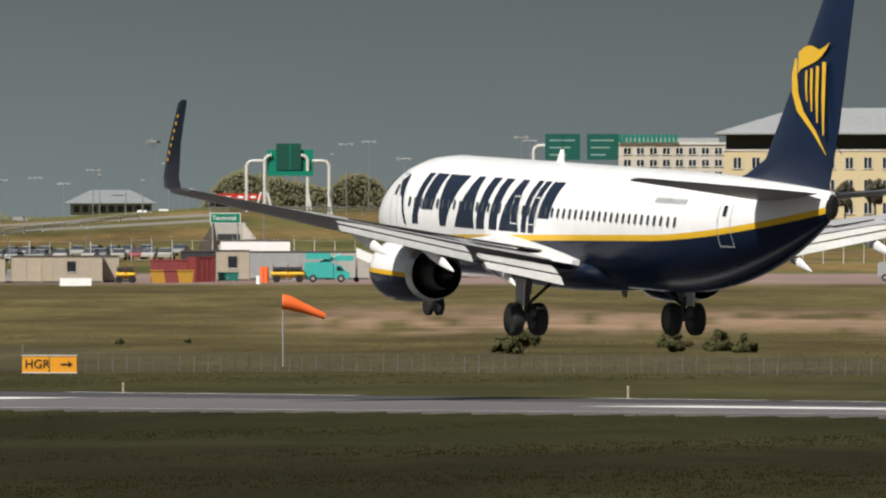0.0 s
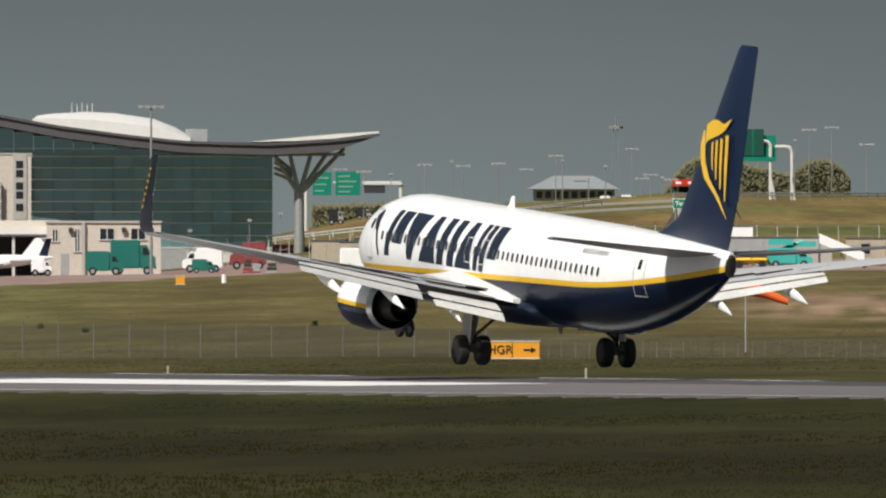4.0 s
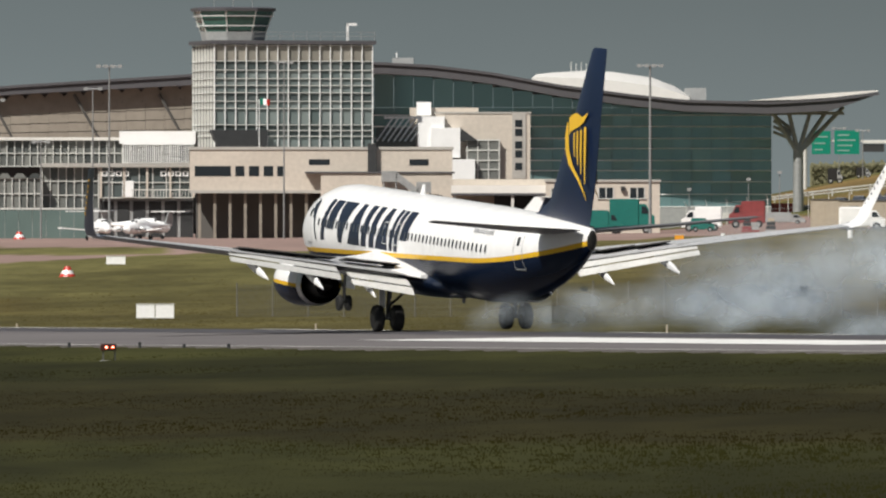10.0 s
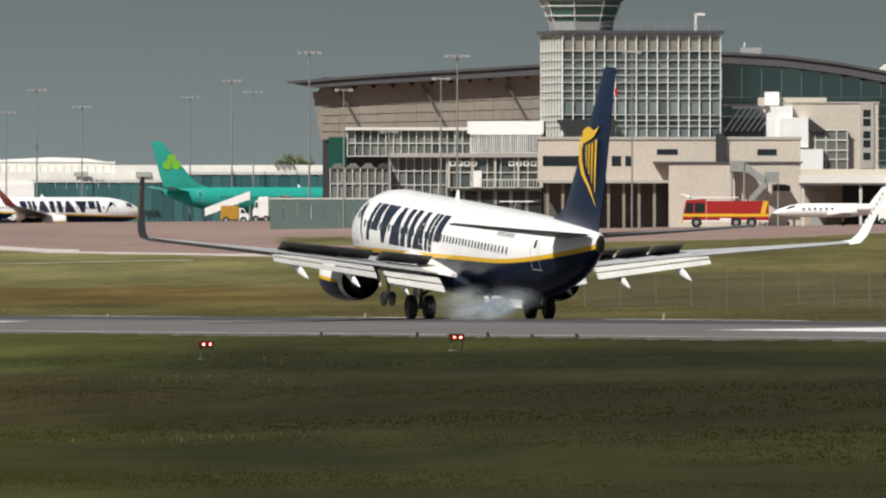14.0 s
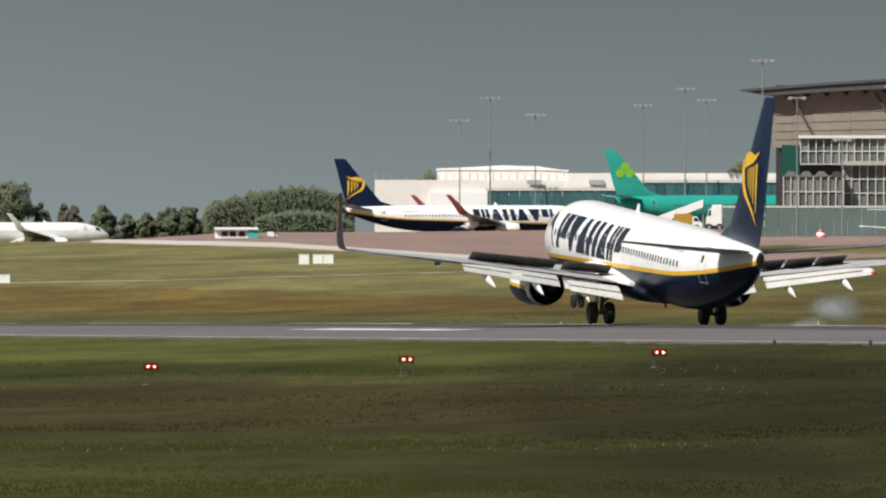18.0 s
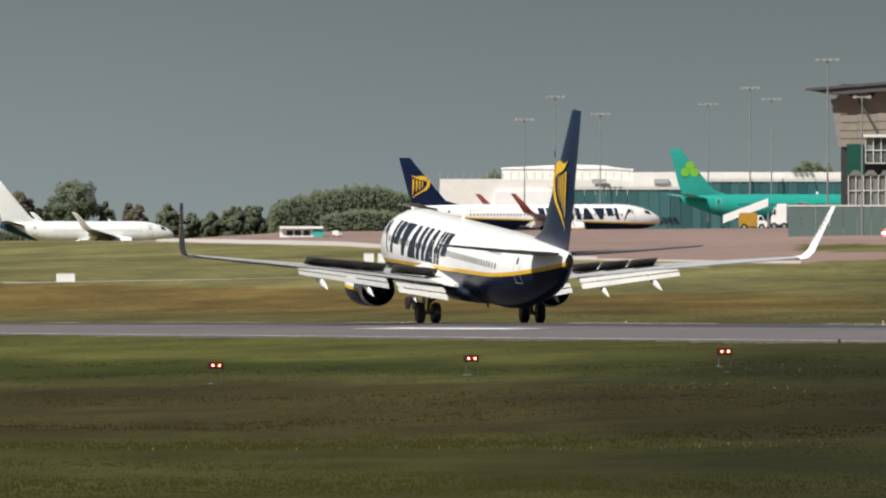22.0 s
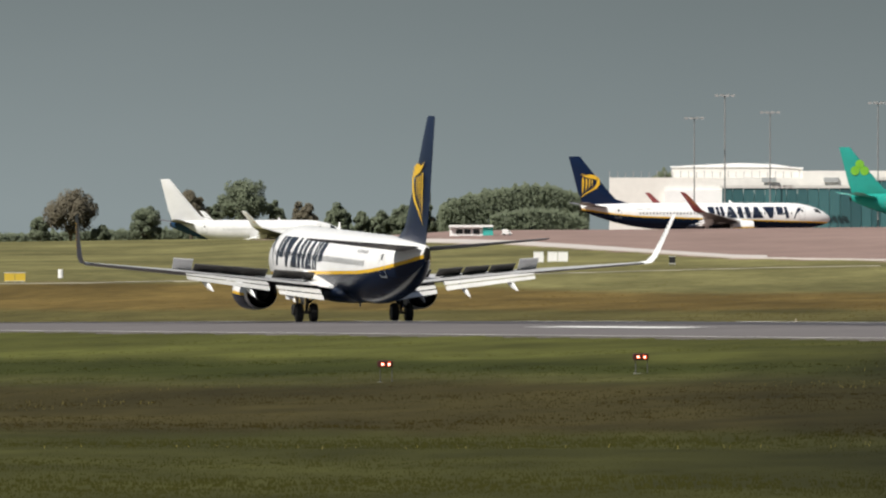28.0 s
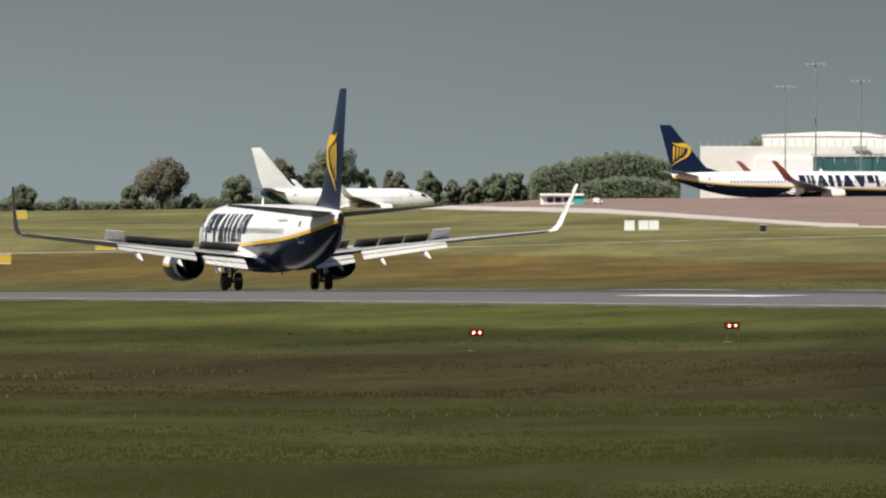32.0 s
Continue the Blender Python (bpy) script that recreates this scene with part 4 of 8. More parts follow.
def control_tower():
    s = Site(1905, 1600, 12)
    ob = thing("control_tower", s.m, "glass-clad control tower with a flared lookout cab", "building")
    w, d = 19.7, 12.5
    top, low = s.z(74), s.z(262)
    bar("core", ob, "grey", 0.25, w - 0.25, 0.3, d, -2, top - 0.05)
    bar("roof", ob, "roof_grey", -0.5, w + 0.4, -0.35, d + 0.3, top, top + 0.45, "dark flat roof edge")
    zs = [s.z(v) for v in (262, 237, 227, 217, 188, 175, 160, 147, 135, 120, 104, 76)]
    clad = ("pane_tower", "pane_dark", "pane_dark", "pane_tower", "pane_tower", "pane_dark", "pane_tower", "pane_tower", "pane_tower", "pane_dark", "pane_blind")
    n = 15
    for i in range(n + 1):
        x = i * w / n
        bar("mullion", ob, "white", x - 0.04, x + 0.04, -0.14, 0.12, low, top)
    for z in zs:
        bar("transom", ob, "frame", 0, w, -0.10, 0.10, z - 0.045, z + 0.045)
    for a, b, glaze in zip(zs, zs[1:], clad):
        for i in range(n):
            pane(ob, glaze, (i + 0.5) * w / n, 0.14, (a + b) / 2, w / n - 0.1, b - a - 0.1)
    for i in range(8):
        y = 0.3 + i * (d - 0.3) / 7
        bar("mullion", ob, "frame", -0.13, 0.13, y - 0.06, y + 0.06, low, top)
    for z in zs:
        bar("transom", ob, "frame", -0.1, 0.1, 0.2, d, z - 0.07, z + 0.07)
    for a, b in zip(zs, zs[1:]):
        bar("side_pane", ob, "pane_grey", 0.12, 0.24, 0.3, d, a, b)
    # canopy box on the lower left of the front
    bm = bmn()
    loft(bm, [[(x, y, z) for x, y in ((a, -1.2), (b, -1.2), (b, 0.3), (a, 0.3))] for a, b, z in ((0.4, 6.2, s.z(262)), (-0.6, 6.4, s.z(226)))])
    part("canopy_box", bm, "dark", ob, "dark flared canopy box")
    # railing and roof gear
    for i in range(13):
        x = -0.3 + i * (w + 0.5) / 12
        bar("rail_post", ob, "steel", x - 0.03, x + 0.03, -0.25, -0.19, top + 0.45, top + 1.5)
    for z in (0.95, 1.45):
        bar("rail", ob, "steel", -0.4, w + 0.3, -0.25, -0.2, top + z, top + z + 0.05)
    bar("roof_mast", ob, "white", 16.7, 16.95, 1, 1.2, top + 0.4, top + 2.6)
    bar("roof_mast", ob, "white", 16.7, 18.0, 1, 1.2, top + 2.3, top + 2.6)
    # lookout cab
    c0, c1 = top + 0.45, s.z(8)
    k = 8

    def ring(r, z, off=math.pi / 8):
        return [(3.4 + r * math.cos(i * math.tau / k + off), 5.0 + r * math.sin(i * math.tau / k + off), z) for i in range(k)]

    cab = part("cab_base", loft(bmn(), [ring(3.9, c0), ring(4.1, c0 + 1.1)]), "grey", ob)
    part("cab_glazing", loft(bmn(), [ring(4.0, c0 + 1.1), ring(4.9, c1 - 0.5)]), "cab_glass", ob, "leaning green-tinted cab windows")
    part("cab_roof", loft(bmn(), [ring(5.25, c1 - 0.5), ring(5.3, c1 - 0.15), ring(4.6, c1)]), "roof_grey", ob)
    for i in range(k):
        a, b = Vector(ring(4.04, c0 + 1.1)[i]), Vector(ring(4.95, c1 - 0.5)[i])
        part("cab_mullion", tube(bmn(), a, b, 0.09, 0.09, 5), "frame", ob)
    for r0, r1, z in ((4.42, 4.45, c0 + 1.75), (4.88, 4.93, c1 - 1.15)):
        part("cab_transom", loft(bmn(), [ring(r0, z), ring(r0 + 0.12, z), ring(r1 + 0.12, z + 0.12), ring(r1, z + 0.12)], cap=False), "white", ob, "pale window bar round the cab")
    for i in range(3):
        part("cab_aerial", tube(bmn(), (1 + 2.4 * i, 5, c1), (1 + 2.4 * i, 5, c1 + 1.6 + 0.5 * i), 0.05, 0.03, 5), "steel", ob)
    return ob


def flag():
    s = Site(1984, 1594)
    ob = thing("flag", s.m, "small green, white and red-orange flag on a white pole", "flag")
    part("pole", tube(bmn(), (0, 0, -1), (0, 0, s.z(172)), 0.07, 0.05, 6), "white", ob)
    for i, c in enumerate(("green_sign", "white", "red")):
        bm = bmn()
        loft(bm, [[(0.1 + 0.4 * (i + j), 0.12 * math.sin(2.2 * (i + j)) + e, s.z(182) + z + 0.08 * math.sin(2 * (i + j))) for e, z in ((0, 0), (0.03, 0), (0.03, 0.75), (0, 0.75))] for j in (0, 0.5, 1)])
        part("stripe", bm, c, ob)


def stone_block():
    s = Site(2000, 1588)
    ob = thing("terminal_block", s.m, "pale stone terminal block with a shaded undercroft", "building")
    bar("upper_wall", ob, "stone", s.x(1861), s.x(2326), 0, 14, s.z(336), s.z(259))
    bar("parapet", ob, "concrete", s.x(1859), s.x(2328), -0.15, 14.2, s.z(261), s.z(256))
    bar("ledge", ob, "concrete", s.x(1861), s.x(2093), -0.35, 0, s.z(338), s.z(333))
    # the undercroft's shade comes from this wall's dark colour
    bar("undercroft_back", ob, "recess", s.x(1872), s.x(2095), 4.0, 4.3, -2, s.z(336), "dark back wall with the undercroft's shade in its colour")
    bar("ground_wall", ob, "stone", s.x(2093), s.x(2210), -1.6, 10, -2, s.z(303))
    bar("ground_wall", ob, "stone", s.x(2210), s.x(2326), -0.6, 10, -2, s.z(303))
    bar("coping", ob, "roof_grey", s.x(2065), s.x(2212), -1.8, 1, s.z(303), s.z(300))
    bar("coping", ob, "roof_grey", s.x(2212), s.x(2330), -0.8, 1, s.z(303), s.z(300))
    for i in range(8):
        u = 1876 + i * 27
        bar("pier", ob, "louvre", s.x(u), s.x(u + 5), 0.6, 1.2, -2, s.z(336))
    for u0, u1 in ((1870, 1934), (1942, 1958), (1966, 1984), (1992, 2009), (2016, 2029)):
        opening(ob, s, u0, u1, 290, 308, 0, "glass_dark")
    for u0, u1, v0, v1 in ((2072, 2109, 278, 288), (2250, 2284, 278, 289)):
        opening(ob, s, u0, u1, v0, v1, 0, "glass_dark")
    opening(ob, s, 2278, 2308, 342, 352, -0.6, "glass_dark")
    bar("duct", ob, "dark", s.x(2176), s.x(2191), -0.8, 0, s.z(302), s.z(250))
    # outside stair in two flights, with deep galvanised sides
    def flight(a, b, y):
        """A stringer from (u, v) to (u, v), with treads behind it."""
        part("stair_side", loft(bmn(), [[(s.x(u), yy, s.z(v + 9)), (s.x(u), yy + 0.12, s.z(v + 9)), (s.x(u), yy + 0.12, s.z(v - 6)), (s.x(u), yy, s.z(v - 6))] for yy in (y,) for u, v in (a, b)]), "steel", ob, "galvanised stair side")
        for i in range(8):
            k = (i + 0.5) / 8
            u, v = a[0] + (b[0] - a[0]) * k, a[1] + (b[1] - a[1]) * k
            bar("stair_tread", ob, "steel", s.x(u - 3), s.x(u + 3), y + 0.12, y + 1.2, s.z(v + 3), s.z(v + 1))

    flight((2226, 306), (2266, 336), -3.2)
    flight((2266, 334), (2234, 370), -3.9)
    bar("stair_landing", ob, "steel", s.x(2200), s.x(2228), -3.2, -1.6, s.z(318), s.z(299), "galvanised stair landing")
    bar("stair_landing", ob, "steel", s.x(2262), s.x(2288), -3.9, -1.7, s.z(338), s.z(318), "galvanised stair landing")
    for u, v in ((2204, 318), (2226, 318), (2266, 338), (2286, 338)):
        part("stair_post", tube(bmn(), (s.x(u), -3.0, -1.0), (s.x(u), -3.0, s.z(v)), 0.12, 0.12, 6), "steel", ob)


def roof_rooms():
    s = Site(2390, 1610)
    ob = thing("stone_wing", s.m, "pale stone wing with stepped white rooftop rooms", "building")
    bar("wall", ob, "stone", s.x(2296), s.x(2464), 2, 16, -2, s.z(196))
    bar("corner_strip", ob, "concrete", s.x(2432), s.x(2456), 1.85, 2, s.z(312), s.z(197))
    for v in (208, 224, 246, 262, 284):
        opening(ob, s, 2437, 2450, v, v + 13, 1.85, "glass_dark")
    bar("coping", ob, "concrete", s.x(2294), s.x(2466), 1.9, 16, s.z(197), s.z(194))
    bar("white_room", ob, "white", s.x(2264), s.x(2312), 1.0, 6, s.z(262), s.z(202))
    bar("white_room", ob, "white", s.x(2288), s.x(2340), 0.5, 5, s.z(275), s.z(222))
    bar("white_room", ob, "white", s.x(2310), s.x(2366), 0.0, 4, s.z(314), s.z(278))
    bar("upper_room", ob, "stone", s.x(2250), s.x(2372), 6, 14, s.z(262), s.z(186))
    bar("turret", ob, "white", s.x(2262), s.x(2288), 5, 8, s.z(200), s.z(176))
    bm = bmn()
    loft(bm, [[(s.x(u), y, s.z(v)) for u, v in ((2340, 222), (2372, 246), (2340, 246))] for y in (0.6, 5)])
    part("lean_to_roof", bm, "dark", ob)
    g = bar("stair_glazing", ob, "pane_grey", s.x(2352), s.x(2409), 1.2, 2, s.z(314), s.z(244), "gridded stair window")
    for u in (2352, 2371, 2390, 2409):
        bar("mullion", g, "frame", s.x(u) - 0.07, s.x(u) + 0.07, 1.08, 1.2, s.z(314), s.z(244))
    for v in (244, 262, 280, 296):
        bar("transom", g, "frame", s.x(2350), s.x(2411), 1.06, 1.18, s.z(v) - 0.08, s.z(v) + 0.08)
    # glazed lean-to beside the tower
    for i in range(7):
        a = s.x(2192 + i * 10)
        part("rafter", tube(bmn(), (a, 1.0, s.z(246)), (a + 2.0, 1.4, s.z(204 + i * 0.5)), 0.11, 0.11, 5), "white", ob)
    bar("lean_to_glazing", ob, "pane_grey", s.x(2190), s.x(2262), 1.6, 1.8, s.z(262), s.z(222))
    bar("ridge_bar", ob, "white", s.x(2205), s.x(2270), 1.2, 1.5, s.z(206), s.z(202))


def hangar_row():
    s = Site(2420, 1575)
    ob = thing("open_hangar", s.m, "open-fronted hangar under a white canopy edge", "building")
    bar("back_wall", ob, "beige", s.x(2326), s.x(2516), 9, 9.4, -2, s.z(318))
    bar("parapet", ob, "stone", s.x(2326), s.x(2516), 5, 9, s.z(326), s.z(313))
    bar("canopy", ob, "roof_light", s.x(2324), s.x(2516), -1, 9, s.z(338), s.z(324), "white canopy edge")
    bar("canopy_lip", ob, "roof_grey", s.x(2324), s.x(2516), -1.1, 9, s.z(342), s.z(338))
    for u in (2328, 2430, 2508):
        bar("post", ob, "frame", s.x(u), s.x(u + 5), -0.8, -0.4, -2, s.z(340))
    # dark sheet set up in place of the hangar bay's shade
    bar("bay_shade_panel", ob, "dark", s.x(2400), s.x(2506), 7.5, 7.8, -2, s.z(342))
    bar("inner_door", ob, "grey", s.x(2344), s.x(2372), 8.6, 8.9, -2, s.z(352))
    s = Site(2600, 1570)
    ob = thing("office_block", s.m, "low flat-roofed pale stone office block", "building")
    bar("wall", ob, "stone", s.x(2491), s.x(2693), 0, 12, -2, s.z(317))
    bar("coping", ob, "concrete", s.x(2489), s.x(2695), -0.2, 12, s.z(318), s.z(314))
    bar("buttress", ob, "concrete", s.x(2553), s.x(2559), -0.4, 0, -2, s.z(318))
    for q in ((2584, 2612, 328, 347), (2639, 2667, 328, 347), (2540, 2551, 329, 368), (2500, 2512, 330, 350)):
        opening(ob, s, *q, 0, "glass_dark", "frame")
    for u in (2530, 2624):
        bar("wall_light", ob, "dark", s.x(u), s.x(u + 7), -0.5, 0, s.z(334), s.z(326))
    bar("door", ob, "grey", s.x(2516), s.x(2530), -0.05, 0.1, -1, s.z(372))


ROOF_U = [1423, 1560, 1866, 2050, 2188, 2293, 2393, 2513, 2633, 2733, 2886, 3000, 3078]
ROOF_V = [158, 147, 128, 112, 106, 112, 124, 146, 162, 173, 177, 170, 160]


def terminal():
    s = Site(2540, 1720)
    ob = thing("terminal_hall", s.m, "large glass terminal hall under a wave-shaped grey roof", "building")
    z_roof = lambda u: s.z(blend(ROOF_U, ROOF_V, u))
    us = []
    u = 1423.0
    while u < 3078:
        us.append(u)
        u += 28
    us.append(3078)

    def thick(u):
        return blend([1423, 1480, 1900, 2900, 2990, 3078], [0.25, 1.2, 1.5, 1.6, 1.7, 0.25], u)

    def deep(u):
        return blend([2860, 2960, 3078], [45, 8, -3], u)

    bm = bmn()
    loft(bm, [[(s.x(u), y, z_roof(u) - e) for y, e in ((-9, 0.15), (-9, thick(u)), (deep(u), thick(u)), (deep(u), 0.0))] for u in us])
    part("roof", bm, "roof_grey", ob, "wave-shaped grey metal roof", True)
    bm = bmn()
    loft(bm, [[(s.x(u), y, z_roof(u) + e - 0.10) for y, e in ((-9.3, 0.05), (-9.3, -0.30), (-9.05, -0.30), (-9.05, 0.05))] for u in us])
    part("roof_edge", bm, "roof_grey", ob, "grey gutter along the roof edge")
    # upturned tip of the roof, pale because sunlight is put into its colour
    bm = bmn()
    loft(bm, [[(s.x(u), y, z_roof(u) + e) for y, e in ((-8.9, 0.04), (min(20, deep(u)), 0.04), (min(20, deep(u)), t), (-8.9, t))] for u, t in ((2850, 0.06), (2930, 0.5), (3000, 0.62), (3076, 0.25))])
    part("roof_crest", bm, "roof_light", ob, "pale crest with sunlight put into its colour")
    # vaulted rooflight
    bm = bmn()
    loft(bm, [[(s.x(u), 2 + 16 * j / 6, z_roof(u) + h * (0.55 + 0.45 * math.sin(math.pi * j / 6))) for j in range(7)] + [(s.x(u), 18, z_roof(u) - 0.6), (s.x(u), 2, z_roof(u) - 0.6)]
              for u, h in ((2466, 0.3), (2474, 0.9), (2500, 1.5), (2560, 2.4), (2610, 2.75), (2680, 2.6), (2720, 1.8), (2746, 0.7))])
    part("rooflight", bm, "roof_light", ob, "white vaulted rooflight", True)
    bar("plant_room", ob, "grey", s.x(2738), s.x(2776), 6, 12, s.z(178), s.z(151))
    for i in range(5):
        part("roof_aerial", tube(bmn(), (s.x(2536 + i * 9), 10, s.z(140)), (s.x(2536 + i * 9), 10, s.z(104 + 3 * (i % 2))), 0.06, 0.05, 5), "frame", ob)
    bar("roof_cowl", ob, "grey", s.x(2218), s.x(2256), 8, 12, s.z(110), s.z(97))
    part("roof_light_mast", tube(bmn(), (s.x(2226), 8, s.z(97)), (s.x(2226), 8, s.z(88)), 0.1), "white", ob)
    # glass front
    vs = [186, 200, 220, 241, 259, 280, 298, 318, 340, 362]
    step = 35.15
    for i in range(20):
        u0 = 2187 + i * step
        for a, b in zip(vs, vs[1:]):
            pane(ob, "pane_hall", s.x(u0 + step / 2), 0.2, (s.z(a) + s.z(b)) / 2, step / s.s - 0.05, abs(s.z(a) - s.z(b)) - 0.06)
        top = min(z_roof(u0), z_roof(u0 + step)) - 1.4
        if top > s.z(186):
            bar("clerestory_pane", ob, "pane_hall", s.x(u0) + 0.03, s.x(u0 + step) - 0.03, 0.2, 0.3, s.z(186), top)
    for v in vs[1:]:
        bar("transom", ob, "white", s.x(2187), s.x(2890), -0.06, 0.2, s.z(v) - 0.05, s.z(v) + 0.05)
    for i in range(11):
        bar("fin_mullion", ob, "roof_grey", s.x(2187 + i * 70.3) - 0.03, s.x(2187 + i * 70.3) + 0.03, 0.05, 0.2, s.z(362), s.z(190))
    bar("plinth", ob, "grey", s.x(2187), s.x(2890), 0.0, 1.2, -2.5, s.z(362))
    # dark colour here stands for the dim inside of the hall
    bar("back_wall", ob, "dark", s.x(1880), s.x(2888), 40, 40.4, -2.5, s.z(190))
    bar("end_wall", ob, "pane_hall", s.x(2886), s.x(2890), 0.4, 40, -2.5, s.z(186))
    bar("porch", ob, "maroon", s.x(2880), s.x(2940), 1, 5, -2, s.z(356), "dark red entrance wall")
    bar("entrance", ob, "frame", s.x(2792), s.x(2818), -0.4, 0.2, s.z(392), s.z(372), "white entrance door frame")
    # branching column under the roof's tip
    c = Vector((s.x(2937), -4, 0))
    part("column", tube(bmn(), c + Vector((0, 0, -3)), (c.x, c.y, s.z(262)), 0.75, 0.65, 12), "steel", ob, "thick branching column", True)
    for du, dv in ((-46, 196), (-18, 190), (22, 192), (52, 190), (80, 186)):
        part("branch", tube(bmn(), (c.x, c.y, s.z(268)), (s.x(2937 + du), -4 + du * 0.02, s.z(dv)), 0.34, 0.26, 8), "steel", ob, "", True)
    bar("truss", ob, "steel", s.x(2893), s.x(3018), -4.2, -3.8, s.z(200), s.z(194))
    for i in range(4):
        part("truss_brace", tube(bmn(), (s.x(2893), -4, s.z(200 + i * 10)), (s.x(2925), -4, s.z(225 + i * 6)), 0.2), "steel", ob)
    # louvred wall at the other end, leaning outwards
    zt, zb = s.z(168), s.z(262)
    n = 6
    for i in range(n):
        for u0 in range(1470, 1880, 34):
            zt = z_roof(u0 + 17) - 1.75
            a, b = zb + (zt - zb) * i / n, zb + (zt - zb) * (i + 1) / n
            lean = lambda z: -14 * (z - zb) / (zt - zb) if u0 == 1470 else 0
            bm = bmn()
            loft(bm, [[(x, y, z) for z in (a + 0.05, b - 0.05) for x in ((s.x(u0 + 10) + lean(z) / s.s * 1, s.x(u0 + 43.6)) if z < (a + b) / 2 else (s.x(u0 + 43.6), s.x(u0 + 10) + lean(z) / s.s * 1))] for y in (-7.0, -6.75)])
            part("louvre_panel", bm, "louvre", ob)
    for i in range(12):
        u = 1470 + i * 34
        zt = z_roof(u + 20) - 1.75
        bm = bmn()
        tube(bm, (s.x(u + 20), -7.05, zt - 0.75), (s.x(u + 20), -6.7, zt - 0.75), 1.35, 1.35, 14)
        part("scallop", bm, "louvre", ob)
    for u in (1508, 1660, 1810):
        part("raking_strut", tube(bmn(), (s.x(u), -7.6, s.z(164)), (s.x(u + 48), -7.2, s.z(250)), 0.22, 0.16, 6), "recess", ob)
    # dark backing that paints in the shade behind the louvres
    bar("shade_backing", ob, "dark", s.x(1478), s.x(1880), 3, 3.4, -2, s.z(150))


def pier_building():
    s = Site(1680, 1605)
    ob = thing("departure_pier", s.m, "two-storey glazed departure pier with pale frames", "building")
    blocks = ((1494, 1600, 312, 366), (1524, 1742, 244, 290), (1600, 1700, 292, 366), (1700, 1868, 292, 346), (1742, 1869, 250, 284))
    depth = (0.0, 5.0, 2.0, 1.5, 4.5)
    panes = ("pane_grey", "pane_grey", "pane_grey", "pane_dark", "pane_grey")
    for (u0, u1, v0, v1), y, glaze in zip(blocks, depth, panes):
        # near-black sheet stands for the unlit room behind the glass
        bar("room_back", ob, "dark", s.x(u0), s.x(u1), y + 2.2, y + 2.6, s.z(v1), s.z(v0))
        n = max(3, int((u1 - u0) / (24 if glaze == "pane_dark" else 13)))
        m = max(1, int((v1 - v0) / 22))
        for i in range(n + 1):
            x = s.x(u0 + (u1 - u0) * i / n)
            bar("mullion", ob, "frame", x - 0.06, x + 0.06, y - 0.12, y + 0.1, s.z(v1), s.z(v0))
        for j in range(m + 1):
            z = s.z(v1) + (s.z(v0) - s.z(v1)) * j / m
            bar("transom", ob, "frame", s.x(u0), s.x(u1), y - 0.1, y + 0.08, z - 0.06, z + 0.06)
        for i in range(n):
            for j in range(m):
                w, h = (u1 - u0) / n / s.s, (v1 - v0) / m / s.s
                pane(ob, glaze, s.x(u0 + (u1 - u0) * (i + 0.5) / n), y + 0.12, s.z(v1) + h * (j + 0.5), w - 0.12, h - 0.12)
    for k in range(10):
        u = 1706 + 12.5 * k if k < 4 else 1758 + 13 * k
        for a, b, c, d in ((0, 10, 299, 301), (0, 10, 306, 308), (0, 2, 301, 306), (8, 10, 301, 306)):
            bar("head_frame", ob, "white", s.x(u + a), s.x(u + b), 1.25, 1.4, s.z(d), s.z(c))
    for k in range(34):
        x = s.x(1744 + k * 3.7)
        bar("baluster", ob, "white", x - 0.045, x + 0.045, 3.6, 3.7, s.z(284), s.z(252))
    bar("handrail", ob, "white", s.x(1742), s.x(1870), 3.55, 3.75, s.z(252), s.z(250))
    bar("upper_roof", ob, "roof_light", s.x(1520), s.x(1748), 4.4, 12, s.z(244), s.z(239), "pale roof edge")
    bar("white_roof_room", ob, "white", s.x(1737), s.x(1872), 4, 12, s.z(250), s.z(228))
    bar("middle_roof", ob, "concrete", s.x(1596), s.x(1870), 0.8, 6, s.z(292), s.z(285))
    bar("corner_glass", ob, "green_dark", s.x(1490), s.x(1522), 5.5, 9, s.z(312), s.z(256), "dark green glass corner")
    bm = bmn()
    for i in range(4):
        a = 1494 + i * 27
        bm2 = loft(bmn(), [[(s.x(a), y, s.z(312)), (s.x(a + 26), y, s.z(312)), (s.x(a + 18), y, s.z(303)), (s.x(a + 8), y, s.z(303))] for y in (-0.2, 4)])
        part("glazed_gable", bm2, "pane_grey", ob)
    bm.free()
    bar("ground_floor", ob, "grey", s.x(1700), s.x(1868), 2.5, 9, -2, s.z(346))
    for i in range(6):
        u = 1705 + i * 28
        # dark panels stand for the shade inside the ground-floor bays
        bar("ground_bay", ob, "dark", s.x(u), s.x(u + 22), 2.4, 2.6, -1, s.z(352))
    for i in range(5):
        u = 1702 + i * 41
        bar("stone_pier", ob, "stone", s.x(u), s.x(u + 4), 1.2, 1.45, s.z(346), s.z(292))
    bar("white_door", ob, "white", s.x(1742), s.x(1762), 1.2, 1.4, s.z(345), s.z(316))
    for i in range(20):
        x = s.x(1760 + i * 5.5)
        bar("balcony_bar", ob, "frame", x - 0.03, x + 0.03, 0.2, 0.26, s.z(346), s.z(332))
    bar("balcony_rail", ob, "frame", s.x(1758), s.x(1868), 0.15, 0.3, s.z(333), s.z(331))
    bar("lower_wall", ob, "grey", s.x(1494), s.x(1700), 1.0, 8, -2, s.z(364))
    # green screen wall on the apron
    s2 = Site(1520, 1590)
